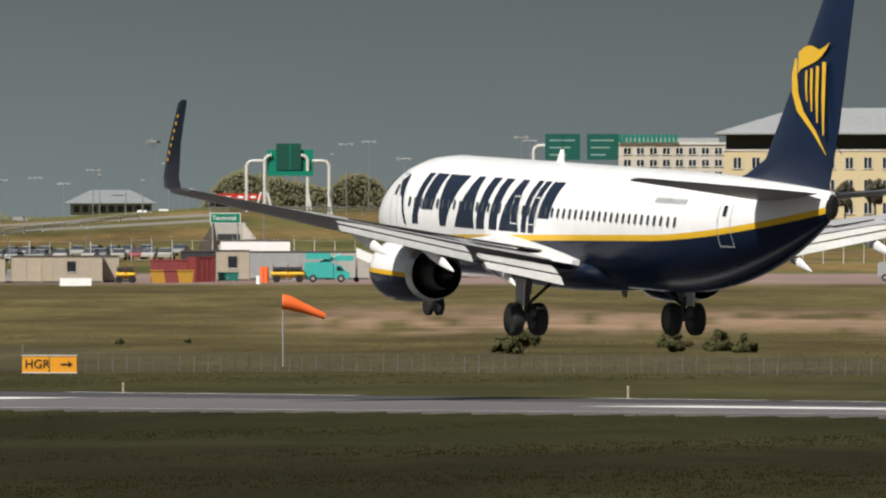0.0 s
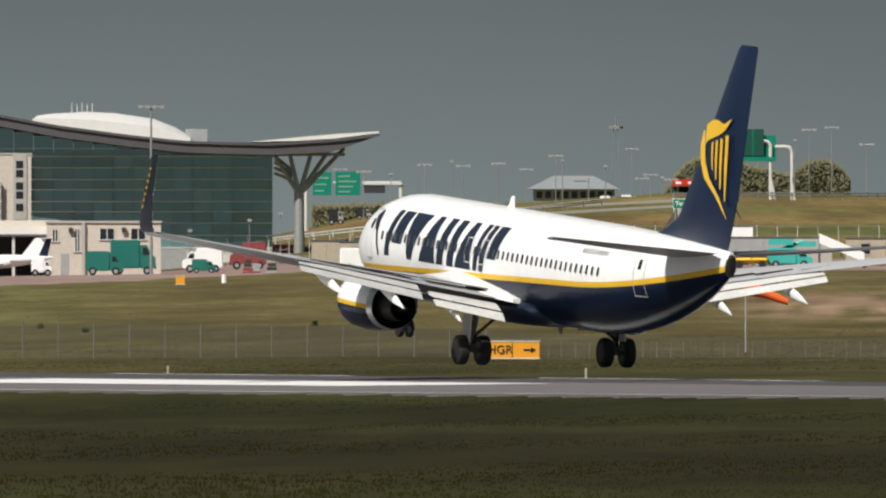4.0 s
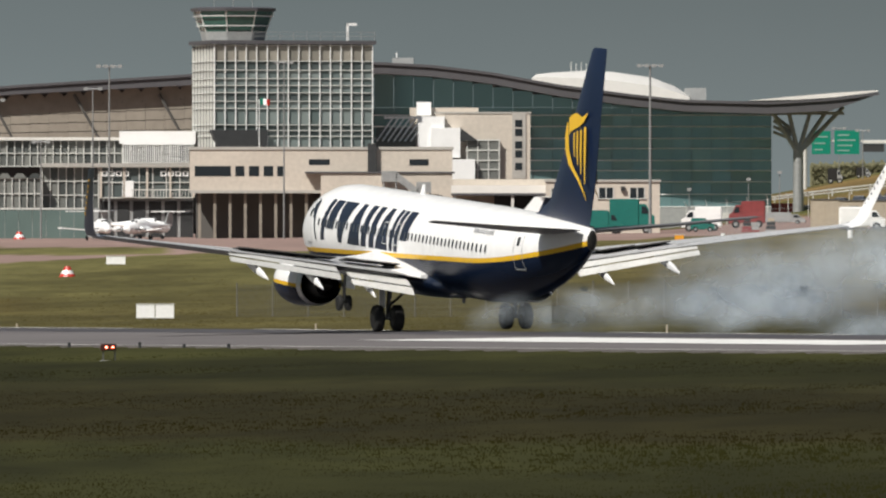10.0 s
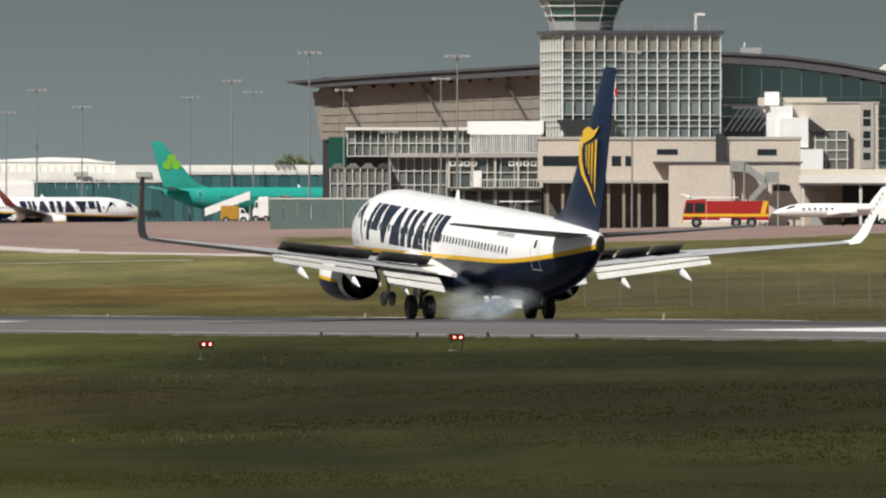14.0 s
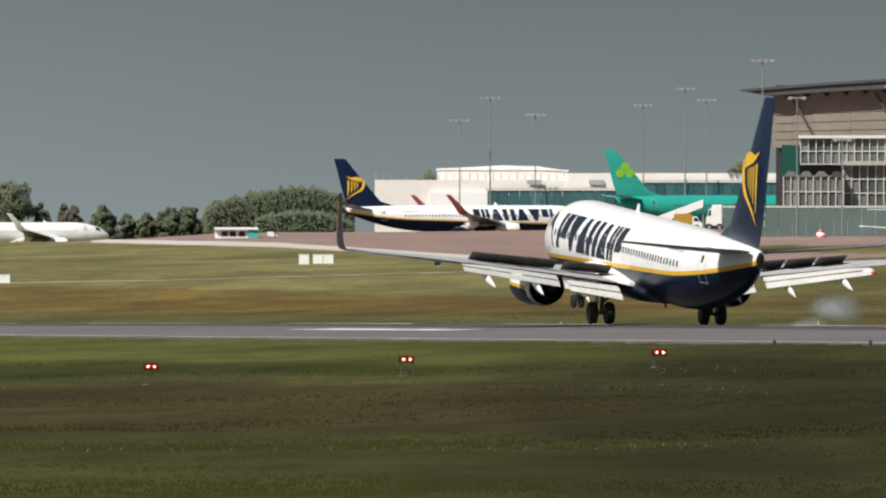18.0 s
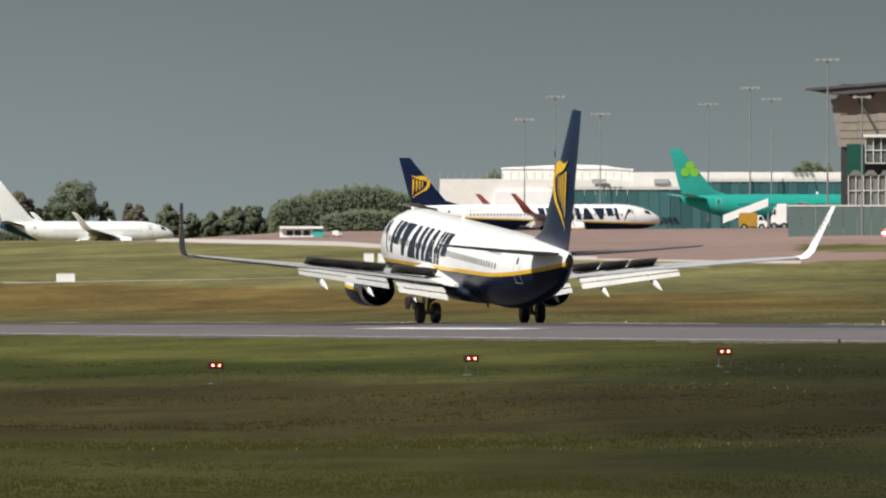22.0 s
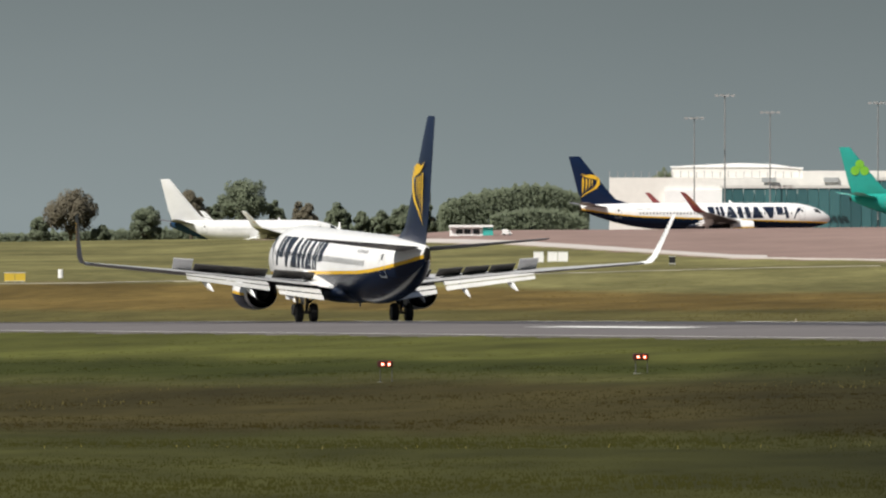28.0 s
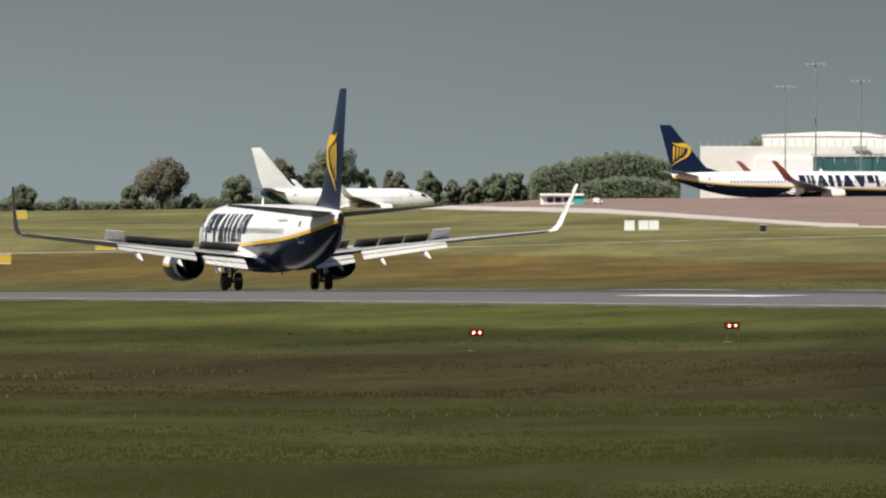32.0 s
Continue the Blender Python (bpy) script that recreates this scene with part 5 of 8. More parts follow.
    ob = thing("screen_wall", s2.m, "long dull green screen wall beside the apron", "wall")
    for i in range(12):
        u = 1387 + i * 24.5
        bar("panel", ob, "green_wall", s2.x(u) + 0.02, s2.x(u + 24.5) - 0.02, 0, 0.2, -1.5, s2.z(366))
    bar("capping", ob, "frame", s2.x(1386), s2.x(1682), -0.06, 0.26, s2.z(367), s2.z(364))


# greyed green: the haze of the distance is put into the panel colour
M["green_wall"] = material("dull_green_panel", (0.105, 0.155, 0.145), 0.6, var=0.2, scale=0.2)
M["hangar_teal"] = pane_glass("hangar_panels", (0.025, 0.085, 0.095), (0.05, 0.15, 0.16), 0.35)


def hangars():
    s = Site(1100, 2060)
    ob = thing("cargo_hangar", s.m, "white flat-roofed hangar with a teal glazed front", "hangar")
    bar("tall_hall", ob, "roof_light", s.x(880), s.x(1112), 8, 30, -2, s.z(300))
    bm = loft(bmn(), [[(s.x(u), y, z) for y, z in ((7.8, s.z(300)), (30, s.z(300)), (30, s.z(v)), (7.8, s.z(v)))] for u, v in ((878, 298), (1000, 292), (1062, 294), (1114, 303))])
    part("tall_roof", bm, "white", ob)
    bar("low_hall", ob, "roof_light", s.x(770), s.x(1520), 4, 24, -2, s.z(318))
    bar("low_hall", ob, "roof_light", s.x(1112), s.x(1530), 3.5, 22, -2, s.z(306))
    bar("parapet", ob, "white", s.x(868), s.x(1000), 3, 10, -2, s.z(340))
    for i in range(26):
        u = 770 + i * 14
        bar("roof_rail_post", ob, "steel", s.x(u), s.x(u) + 0.12, 4, 4.1, s.z(318), s.z(306 + (i % 3)))
    for i in range(4):
        u = 1040 + i * 110
        bar("roof_unit", ob, "grey", s.x(u), s.x(u + 26), 3.0, 3.5, s.z(326), s.z(318))
    for i in range(13):
        u = 970 + i * 19
        bar("front_panel", ob, "hangar_teal", s.x(u) + 0.03, s.x(u + 19) - 0.03, 0, 2.8, -2, s.z(336))
    for i in range(18):
        u = 1217 + i * 17
        bar("front_panel", ob, "hangar_teal", s.x(u) + 0.03, s.x(u + 17) - 0.03, 0, 2.8, -2, s.z(322))
    bar("front_gutter", ob, "frame", s.x(966), s.x(1218), -0.2, 3, s.z(337), s.z(332))
    bar("front_gutter", ob, "frame", s.x(1216), s.x(1524), -0.2, 3, s.z(323), s.z(318))


def hill_buildings():
    s = Site(3423, 2100)
    ob = thing("pavilion", s.m, "low grey pavilion with a hipped roof", "building")
    bar("wall", ob, "grey", s.x(3352), s.x(3496), 0, 12, -3, s.z(258))
    loft_ = loft(bmn(), [[(s.x(a), y0, s.z(v)), (s.x(b), y0, s.z(v)), (s.x(b), y1, s.z(v)), (s.x(a), y1, s.z(v))] for a, b, v, y0, y1 in ((3340, 3506, 258, -1.5, 13.5), (3388, 3458, 234, 4, 8))])
    part("hipped_roof", loft_, "pavilion_roof", ob, "grey hipped roof")
    bar("roof_window", ob, "glass_dark", s.x(3425), s.x(3446), 1.6, 2.0, s.z(252), s.z(243))
    for i in range(9):
        u = 3358 + i * 15.5
        opening(ob, s, u, u + 10, 262, 274, 0, "glass_dark")
    # filling station
    s = Site(3650, 2080)
    ob = thing("filling_station", s.m, "filling station under a flat red canopy", "canopy")
    bar("canopy", ob, "red", s.x(3598), s.x(3692), -2, 6, s.z(252), s.z(241), "red canopy edge")
    for i in range(4):
        bar("lettering_bar", ob, "white", s.x(3604 + i * 22), s.x(3614 + i * 22), -2.05, -2.0, s.z(249), s.z(245))
    for u in (3606, 3640, 3684):
        bar("post", ob, "frame", s.x(u), s.x(u + 3), 0, 0.4, -3, s.z(252))
    bar("kiosk", ob, "dark", s.x(3598), s.x(3690), 5, 8, -3, s.z(254))
    # beige office with a row of roof letters, too far off to read
    s = Site(4420, 2060)
    ob = thing("office_building", s.m, "beige four-storey office with green roof letters", "building")
    bar("wall", ob, "stone", s.x(4322), s.x(4512), 0, 16, -4, s.z(152))
    bar("white_stair_tower", ob, "white", s.x(4192), s.x(4240), 0.5, 10, -4, s.z(200))
    bar("white_wing", ob, "concrete", s.x(4180), s.x(4330), 1.5, 14, -4, s.z(204))
    bar("top_floor", ob, "grey", s.x(4330), s.x(4500), 1.5, 14, s.z(152), s.z(142))
    bar("parapet", ob, "frame", s.x(4320), s.x(4514), -0.2, 16, s.z(154), s.z(150))
    for r in range(3):
        for i in range(8):
            u = 4330 + i * 23
            opening(ob, s, u, u + 15, 160 + r * 21, 171 + r * 21, 0, "glass_dark", "frame")
    for i in range(7):
        u = 4190 + i * 19
        opening(ob, s, u, u + 9, 214, 230, 1.5 if i > 2 else 0.5, "glass_dark")
    for i in range(14):
        u = 4322 + i * 7.6
        bar("sign_bar", ob, "green_sign", s.x(u), s.x(u + 5.2), -0.6, -0.3, s.z(150), s.z(136))
    # yellow building with the big hipped roof
    s = Site(4660, 1960)
    ob = thing("hipped_building", s.m, "cream building with dark top storey and wide pale roof", "building")
    bar("wall", ob, "cream", s.x(4508), s.x(4860), 0, 20, -4, s.z(162))
    bar("top_storey", ob, "dark", s.x(4512), s.x(4856), 0.3, 20, s.z(162), s.z(135))
    bar("string_course", ob, "white", s.x(4506), s.x(4862), -0.15, 20, s.z(165), s.z(162))
    part("roof", loft(bmn(), [[(s.x(a), y0, s.z(v)), (s.x(b), y0, s.z(v)), (s.x(b), y1, s.z(v)), (s.x(a), y1, s.z(v))] for a, b, v, y0, y1 in ((4494, 4880, 136, -2, 22), (4494, 4880, 133, -2, 22), (4636, 4860, 88, 9, 12))]), "far_roof", ob, "pale metal hipped roof")
    for r in range(3):
        for i in range(10):
            u = 4524 + i * 33
            opening(ob, s, u, u + 16, 177 + r * 40, 196 + r * 40, 0, "glass_dark", "frame")
    # site office at the foot of the bank
    s = Site(4130, 1540)
    ob = thing("site_office", s.m, "grey site office with glazed door and purple roof deck", "building")
    bar("wall", ob, "grey", s.x(4058), s.x(4200), 0, 7, -2, s.z(344))
    bar("deck_wall", ob, "grey", s.x(4060), s.x(4196), 3, 6, s.z(344), s.z(312))
    bar("deck_roof", ob, "purple", s.x(4054), s.x(4202), 2.5, 7, s.z(312), s.z(300), "mauve roof fascia")
    for u in (4105, 4122, 4136):
        opening(ob, s, u, u + 8, 346, 366, 0, "glass_dark", "white")
    for i in range(14):
        bar("rail_post", ob, "steel", s.x(4058 + i * 11), s.x(4058 + i * 11) + 0.08, 0.2, 0.3, s.z(344), s.z(322))


M["far_roof"] = material("grey_metal_roof", (0.33, 0.34, 0.34), 0.6, var=0.12, scale=0.1, fine=1)
M["purple"] = material("mauve_paint", (0.30, 0.26, 0.40), 0.6, var=0.1)
control_tower()
flag()
stone_block()
roof_rooms()
hangar_row()
terminal()
pier_building()
hangars()
hill_buildings()

# ---------------------------------------------------------------- parked airliners
p, d = spot(938, d=2015)
airliner("parked_airliner", Matrix.Translation(p) @ pose(0, 0, 0, 0, 0, -90 - math.degrees(bearing(938)) + 9), PARKED, "white and navy airliner with yellow tail emblem, parked on the apron")
p, d = spot(146, d=2290)
airliner("white_airliner", Matrix.Translation(p) @ pose(0, 0, 0, 0, 0, -90 - math.degrees(bearing(146)) + 12), PLAIN, "plain white airliner with a dark swoosh, parked beyond the grass", nose=15.6, tail=-15.4, taper=-4.0, titles=False)
p, d = spot(1394, d=2050)
airliner("green_airliner", Matrix.Translation(p) @ pose(0, 0, 0, 0, 0, -90 - math.degrees(bearing(1400)) + 14), GREEN, "teal airliner with a pale green leaf on its tail", nose=18.9, tail=-18.0, winglet=False, titles=False)


# ---------------------------------------------------------------- trees and hedges
def tree(u, d, height_m, width_m, mat="leaf", stem=0.25, name="tree", label="", seed=0, lift=0.0):
    rnd = random.Random(seed)
    p, _ = spot(u, d=d)
    ob = thing(name, Matrix.Translation(p + Vector((0, 0, lift))), label or "broad leafy tree at the edge of the airfield", "tree", "trees behind the grass")
    bm = bmn()
    tube(bm, (0, 0, -1.5), (0.1, 0, height_m * (0.45 if stem else 0.2)), 0.035 * height_m, 0.02 * height_m, 7)
    tips = []
    for i in range(7):
        a = i * 2.4 + rnd.random()
        r = width_m * rnd.uniform(0.18, 0.36)
        tip = Vector((r * math.cos(a), r * math.sin(a), height_m * (rnd.uniform(0.55, 0.85) if stem else rnd.uniform(0.1, 0.6))))
        tube(bm, (0.05, 0, height_m * rnd.uniform(0.22, 0.42) * (1 if stem else 0.2)), tip, 0.016 * height_m, 0.006 * height_m, 5)
        tips.append(tip)
    part("trunk", bm, "bark", ob, "", True)
    tips.append(Vector((0, 0, height_m * 0.8)))
    verts, faces = [], []
    soft, heart = [], Vector((0, 0, height_m * 0.45))
    leaf = min(0.16, 0.024 * height_m) if stem else 0.05
    for c in tips:
        for _ in range(6):
            rr = width_m * rnd.uniform(0.10, 0.17)
            if stem:
                way = Vector((rnd.gauss(0, 1), rnd.gauss(0, 1), rnd.gauss(0.25, 0.8))).normalized() * rnd.random() ** 0.35
                cc = Vector((way.x * (width_m * 0.5 - rr * 0.7), way.y * (width_m * 0.5 - rr * 0.7), height_m * (0.5 + 0.5 * stem) + way.z * height_m * (0.5 - 0.5 * stem) * 0.8))
            else:
                cc = c + Vector((rnd.gauss(0, width_m * 0.13), rnd.gauss(0, width_m * 0.13), rnd.gauss(0, height_m * 0.07)))
            cc.z = min(cc.z, height_m - rr * 0.8)
            for _ in range(230 if stem else 80):
                out = Vector((rnd.gauss(0, 1), rnd.gauss(0, 1), rnd.gauss(0, 0.8))).normalized()
                q = cc + out * rr * rnd.random() ** 0.3
                if q.z < height_m * stem:
                    continue
                s = rnd.uniform(0.7, 1.5) * leaf
                n = Vector((rnd.gauss(-0.25, 0.6), rnd.gauss(-0.35, 0.6), rnd.gauss(0.5, 0.5))).to_track_quat("Z", "Y").to_matrix()
                k = len(verts)
                verts += [q + n @ Vector(e) * s for e in ((-1, -0.5, 0), (0.2, -0.8, 0.2), (1, 0.3, -0.1), (-0.1, 0.9, 0.2))]
                faces.append((k, k + 1, k + 2, k + 3))
                soft += [(out * 0.5 + (q - heart).normalized() * 0.6 + Vector((-0.1, -0.15, 0.45))).normalized()] * 4
    me = bpy.data.meshes.new("crown")
    me.from_pydata(verts, [], faces)
    me.normals_split_custom_set_from_vertices(soft)
    me.materials.append(M[mat])
    new("crown", me).parent = ob
    return ob


def hedge(u0, u1, d, tops, name, label, seed, mat="leaf"):
    """A belt of bushes of uneven height; tops gives the skyline's level at even steps."""
    rnd = random.Random(seed)
    p, _ = spot((u0 + u1) / 2, d=d)
    ob = thing(name, Matrix.Translation(p), label, "hedge", "", "stuff")
    verts, faces, soft = [], [], []
    n = int((u1 - u0) * 150)
    for _ in range(n):
        k = rnd.random()
        u = u0 + (u1 - u0) * k
        v_top = blend([i / (len(tops) - 1) for i in range(len(tops))], tops, k) + 5 * noise.noise((u * 0.07, seed, 0)) + 3 * noise.noise((u * 0.25, seed, 0))
        dd = d + rnd.uniform(-8, 8)
        x, y = dd * math.sin(bearing(u)), dd * math.cos(bearing(u))
        g = height(x, y)
        top = EYE.z + dd * (V0 - v_top) / F
        lump = 1.4 * noise.noise((u * 0.11, seed, 4)) + 0.8 * noise.noise((u * 0.4, dd * 0.2, seed))
        z = g + (top + lump * (dd - d + 8) / 16 - g) * (1 - rnd.random() ** 1.5)
        sz = rnd.uniform(0.12, 0.28)
        m = Vector((rnd.gauss(-0.1, 0.6), rnd.gauss(-0.6, 0.5), rnd.gauss(0.6, 0.5))).to_track_quat("Z", "Y").to_matrix() @ Euler((0, 0, rnd.uniform(0, 6))).to_matrix()
        q = Vector((x, y, z - sz * 0.5)) - p
        i = len(verts)
        verts += [q + m @ Vector(e) * sz for e in ((-1, -0.5, 0), (0.2, -0.8, 0.2), (1, 0.3, -0.1), (-0.1, 0.9, 0.2))]
        faces.append((i, i + 1, i + 2, i + 3))
        soft += [Vector((0.5 * noise.noise((u * 0.15, z * 0.3, seed)), -0.75, 0.35 + 0.9 * (z - g) / max(1.0, top - g))).normalized()] * 4
    me = bpy.data.meshes.new("bushes")
    me.from_pydata(verts, [], faces)
    me.normals_split_custom_set_from_vertices(soft)
    me.materials.append(M[mat])
    new("bushes", me).parent = ob


def tree_to(u, v_top, width_u, d=2450, **kw):
    p, _ = spot(u, d=d)
    top = EYE.z + d * (V0 - v_top) / F
    return tree(u, d, max(3.0, top - p.z), width_u * d / F, **kw)


for i, (u, v, w, mt) in enumerate(((-430, 386, 60, "leaf"), (-350, 404, 40, "leaf"), (-183, 340, 104, "leaf_brown"), (-236, 384, 40, "leaf"), (-130, 398, 36, "leaf"), (-50, 366, 62, "leaf"),
                                   (30, 334, 64, "leaf_brown"), (70, 356, 40, "leaf"), (124, 312, 100, "leaf"), (182, 350, 34, "leaf"), (232, 352, 52, "leaf_brown"),
                                   (290, 360, 52, "leaf"), (332, 370, 34, "leaf"), (366, 368, 44, "leaf"), (405, 362, 52, "leaf"), (444, 356, 50, "leaf"), (490, 352, 52, "leaf"))):
    tree_to(u, v, w, mat=mt, seed=i, stem=0.22 if v < 350 else 0.08, label="bronze-leaved broad tree beyond the grass" if mt == "leaf_brown" else "dark green broad tree beyond the grass")
hedge(470, 735, 2400, [372, 350, 342, 334, 331, 340, 352], "hedge", "dense dark green belt of trees behind the apron", 31)
hedge(560, 730, 2330, [385, 378, 374, 378, 392], "hedge", "dark green bushes before the tree belt", 32)
hedge(-780, 480, 2480, [421, 421, 417, 419, 414, 410, 407, 405, 402], "hedge", "low dark hedge along the skyline", 33)
hedge(845, 880, 2400, [318, 308, 312], "hedge", "treetop behind the hangar", 34)
hedge(1395, 1465, 2300, [300, 290, 292, 302], "hedge", "treetops behind the long hangar", 35)
hedge(3586, 3700, 2170, [262, 236, 216, 206, 200, 204, 212, 206], "hedge", "rounded olive trees behind the road", 36, "leaf_olive")
hedge(3700, 3815, 2160, [212, 214, 222, 228, 232], "hedge", "olive trees behind the road signs", 37, "leaf_olive")
hedge(3800, 3912, 2180, [236, 224, 210, 206, 208, 216, 240], "hedge", "rounded olive trees beside the road", 38, "leaf_olive")
hedge(2960, 3340, 2250, [288, 285, 287, 284, 286], "hedge", "low scrub along the far road", 39, "leaf_olive")
for i, (u, v) in enumerate(((4722, 214), (4775, 206), (4700, 232))):
    tree_to(u, v, 34, d=1930, seed=60 + i, stem=0.2, label="small young tree before the cream building", mat="leaf_brown")


# ---------------------------------------------------------------- masts and street lamps
def mast(u, v_top, d, heads, name, label, r=0.16):
    s = Site(u, d)
    ob = thing(name, s.m, label, "light mast", "apron light masts" if heads > 2 else "street lamps")
    h = s.z(v_top)
    part("pole", tube(bmn(), (0, 0, -2), (0, 0, h), r, r * 0.55, 8), "mast_grey", ob, "", True)
    part("crossbar", tube(bmn(), (-0.5 * heads * 0.55, 0, h - 0.1), (0.5 * heads * 0.55, 0, h - 0.1), 0.07, 0.07, 6), "steel", ob)
    for i in range(heads):
        x = (i - (heads - 1) / 2) * (0.85 if heads > 2 else 1.7)
        bm = bmn()
        loft(bm, [[(x + a * w, y, h + z) for a, y in ((-1, -0.35), (1, -0.35), (1, 0.3), (-1, 0.3))] for w, z in ((0.22, -0.28), (0.3, -0.05), (0.24, 0.08))])
        part("lamp_head", bm, "steel", ob)


for u, v, d, r in ((921, 212, 2046, 0.18), (975, 172, 2050, 0.2), (1055, 202, 2048, 0.18), (1246, 185, 2052, 0.18), (1320, 156, 2054, 0.2), (1358, 176, 2052, 0.18),
                   (1457, 106, 1700, 0.2), (1719, 112, 1560, 0.2), (2676, 111, 1545, 0.28)):
    mast(u, v, d, 4, "light_mast", "tall grey floodlight mast on the apron", r * 0.75)
for u, v, d in ((1518, 172, 1590), (1690, 152, 1580), (2028, 105, 1560), (1598, 246, 1580)):
    mast(u, v, d, 2, "light_mast", "slim apron light mast before the terminal", 0.12)
for i, (u, v) in enumerate(((2826, 252), (2752, 290), (3160, 214), (3208, 208), (3228, 216), (3392, 198), (3404, 206), (3526, 186), (3560, 232), (3580, 236), (3596, 240), (3545, 238), (3480, 216), (3840, 152), (3880, 148), (3815, 170),
                            (3942, 178), (4010, 182), (4070, 190), (3010, 222), (3052, 226), (3100, 230), (3290, 212), (3340, 222), (3450, 240), (4150, 140), (4165, 146))):
    mast(u, v, 1950 + 40 * (i % 4), 2 if i % 3 else 1, "street_lamp", "slim grey street lamp on the hill road", 0.09)
for u, v, d in ((2905, 300, 1600), (2745, 330, 1560), (2850, 312, 1620), (3380, 300, 1700), (3694, 262, 1700), (4010, 322, 1600), (4032, 296, 1650), (4180, 290, 1650)):
    mast(u, v, d, 1, "street_lamp", "short grey lamp post", 0.08)
s = Site(3498, 2300)
ob = thing("radio_mast", s.m, "thin lattice radio mast with a small white head", "mast")
for a, b in ((-0.4, -0.4), (0.4, -0.4), (0, 0.4)):
    part("leg", tube(bmn(), (a * 2, b * 2, -4), (a, b, s.z(150)), 0.05, 0.04, 5), "mast_grey", ob)
part("head", loft(bmn(), [[(r * math.cos(i), r * math.sin(i), s.z(v)) for i in (0, 1.05, 2.1, 3.15, 4.2, 5.25)] for r, v in ((1.3, 151), (1.3, 147), (0.2, 145))]), "mast_grey", ob)
part("spike", tube(bmn(), (0, 0, s.z(147)), (0, 0, s.z(122)), 0.08, 0.04, 6), "mast_grey", ob)


# ---------------------------------------------------------------- road signs
def sign_board(ob, s, u0, u1, v0, v1, y, mat, bars=0, two=False):
    b = bar("board", ob, mat, s.x(u0), s.x(u1), y, y + 0.25, s.z(v1), s.z(v0))
    w, h = s.x(u1) - s.x(u0), s.z(v0) - s.z(v1)
    for i in range(bars):
        z = s.z(v1) + h * (i + 0.7) / (bars + 0.6)
        bar("lettering_bar", b, "sign_text", s.x(u0) + w * 0.12, s.x(u0) + w * (0.6 + 0.25 * ((i * 7) % 3) / 2), y - 0.03, y, z - h * 0.03, z + h * 0.03)


def bent(ob, pts, r, name="gantry_leg"):
    for a, b in zip(pts, pts[1:]):
        part(name, tube(bmn(), a, b, r, r, 10), "frame", ob, "", True)


s = Site(3737, 1900)
ob = thing("sign_gantry", s.m, "green road sign on a pale four-legged gantry", "road sign")
sign_board(ob, s, 3700, 3782, 163, 208, 0.3, "green_sign", 0)
bar("backing", ob, "green_dark", s.x(3716), s.x(3760), -0.25, 0.3, s.z(199), s.z(152), "dark green sign back")
bar("stiffener", ob, "green_sign", s.x(3740), s.x(3742), -0.32, -0.25, s.z(199), s.z(152))
bar("lower_strip", ob, "green_sign", s.x(3700), s.x(3782), -0.3, 0.2, s.z(209), s.z(201))
for u, top, arm in ((3664, 183, 30), (3696, 173, 12), (3772, 173, -12), (3810, 183, -30)):
    x, z = s.x(u), s.z(top)
    e = arm / s.s
    k = 1 if arm > 0 else -1
    bent(ob, [(x, 0, -2), (x, 0, z - 0.7), (x + 0.25 * k, 0, z - 0.2), (x + 0.7 * k, 0, z), (x + e, 0, z)], 0.25)
for u, e in ((3690, -14), (3700, 14), (3772, 10), (3808, 8)):
    part("raking_foot", tube(bmn(), (s.x(u), -0.3, s.z(238)), (s.x(u + e), -0.6, -1.0), 0.2, 0.2, 8), "frame", ob)

s = Site(3002, 2000)
ob = thing("sign_gantry", s.m, "two green road signs and a message board on an arm", "road sign")
sign_board(ob, s, 2962, 2995, 228, 269, 0, "green_sign", 3)
sign_board(ob, s, 3002, 3046, 227, 269, 0, "green_sign", 4)
bar("message_board", ob, "dark", s.x(3052), s.x(3090), 0, 0.4, s.z(265), s.z(251), "dark message board")
bar("walkway", ob, "frame", s.x(3050), s.x(3120), -0.2, 0.5, s.z(250), s.z(246))
bar("arm", ob, "frame", s.x(2948), s.x(3118), 0.3, 0.5, s.z(247), s.z(244))
for u in (3118, 2950):
    part("gantry_leg", tube(bmn(), (s.x(u), 0.4, -2), (s.x(u), 0.4, s.z(246)), 0.3, 0.3, 8), "frame", ob, "", True)
s = Site(4260, 2000)
ob = thing("sign_gantry", s.m, "two wide green road signs on a pale bent post", "road sign")
sign_board(ob, s, 4192, 4254, 135, 181, 0, "green_dull", 3)
sign_board(ob, s, 4266, 4322, 135, 181, 0, "green_dull", 3)
bar("stiffener", ob, "green_dark", s.x(4222), s.x(4224), -0.08, 0, s.z(181), s.z(135))
x, z = s.x(4172), s.z(156)
bent(ob, [(x, 0.3, -2), (x, 0.3, z - 0.7), (x + 0.3, 0.3, z - 0.15), (x + 0.9, 0.3, z), (s.x(4194), 0.3, z)], 0.3)
part("raking_foot", tube(bmn(), (s.x(4172), 0, s.z(220)), (s.x(4160), -0.4, -0.5), 0.3, 0.3, 8), "frame", ob)
part("raking_foot", tube(bmn(), (s.x(4172), 0, s.z(220)), (s.x(4186), -0.4, -0.5), 0.3, 0.3, 8), "frame", ob)


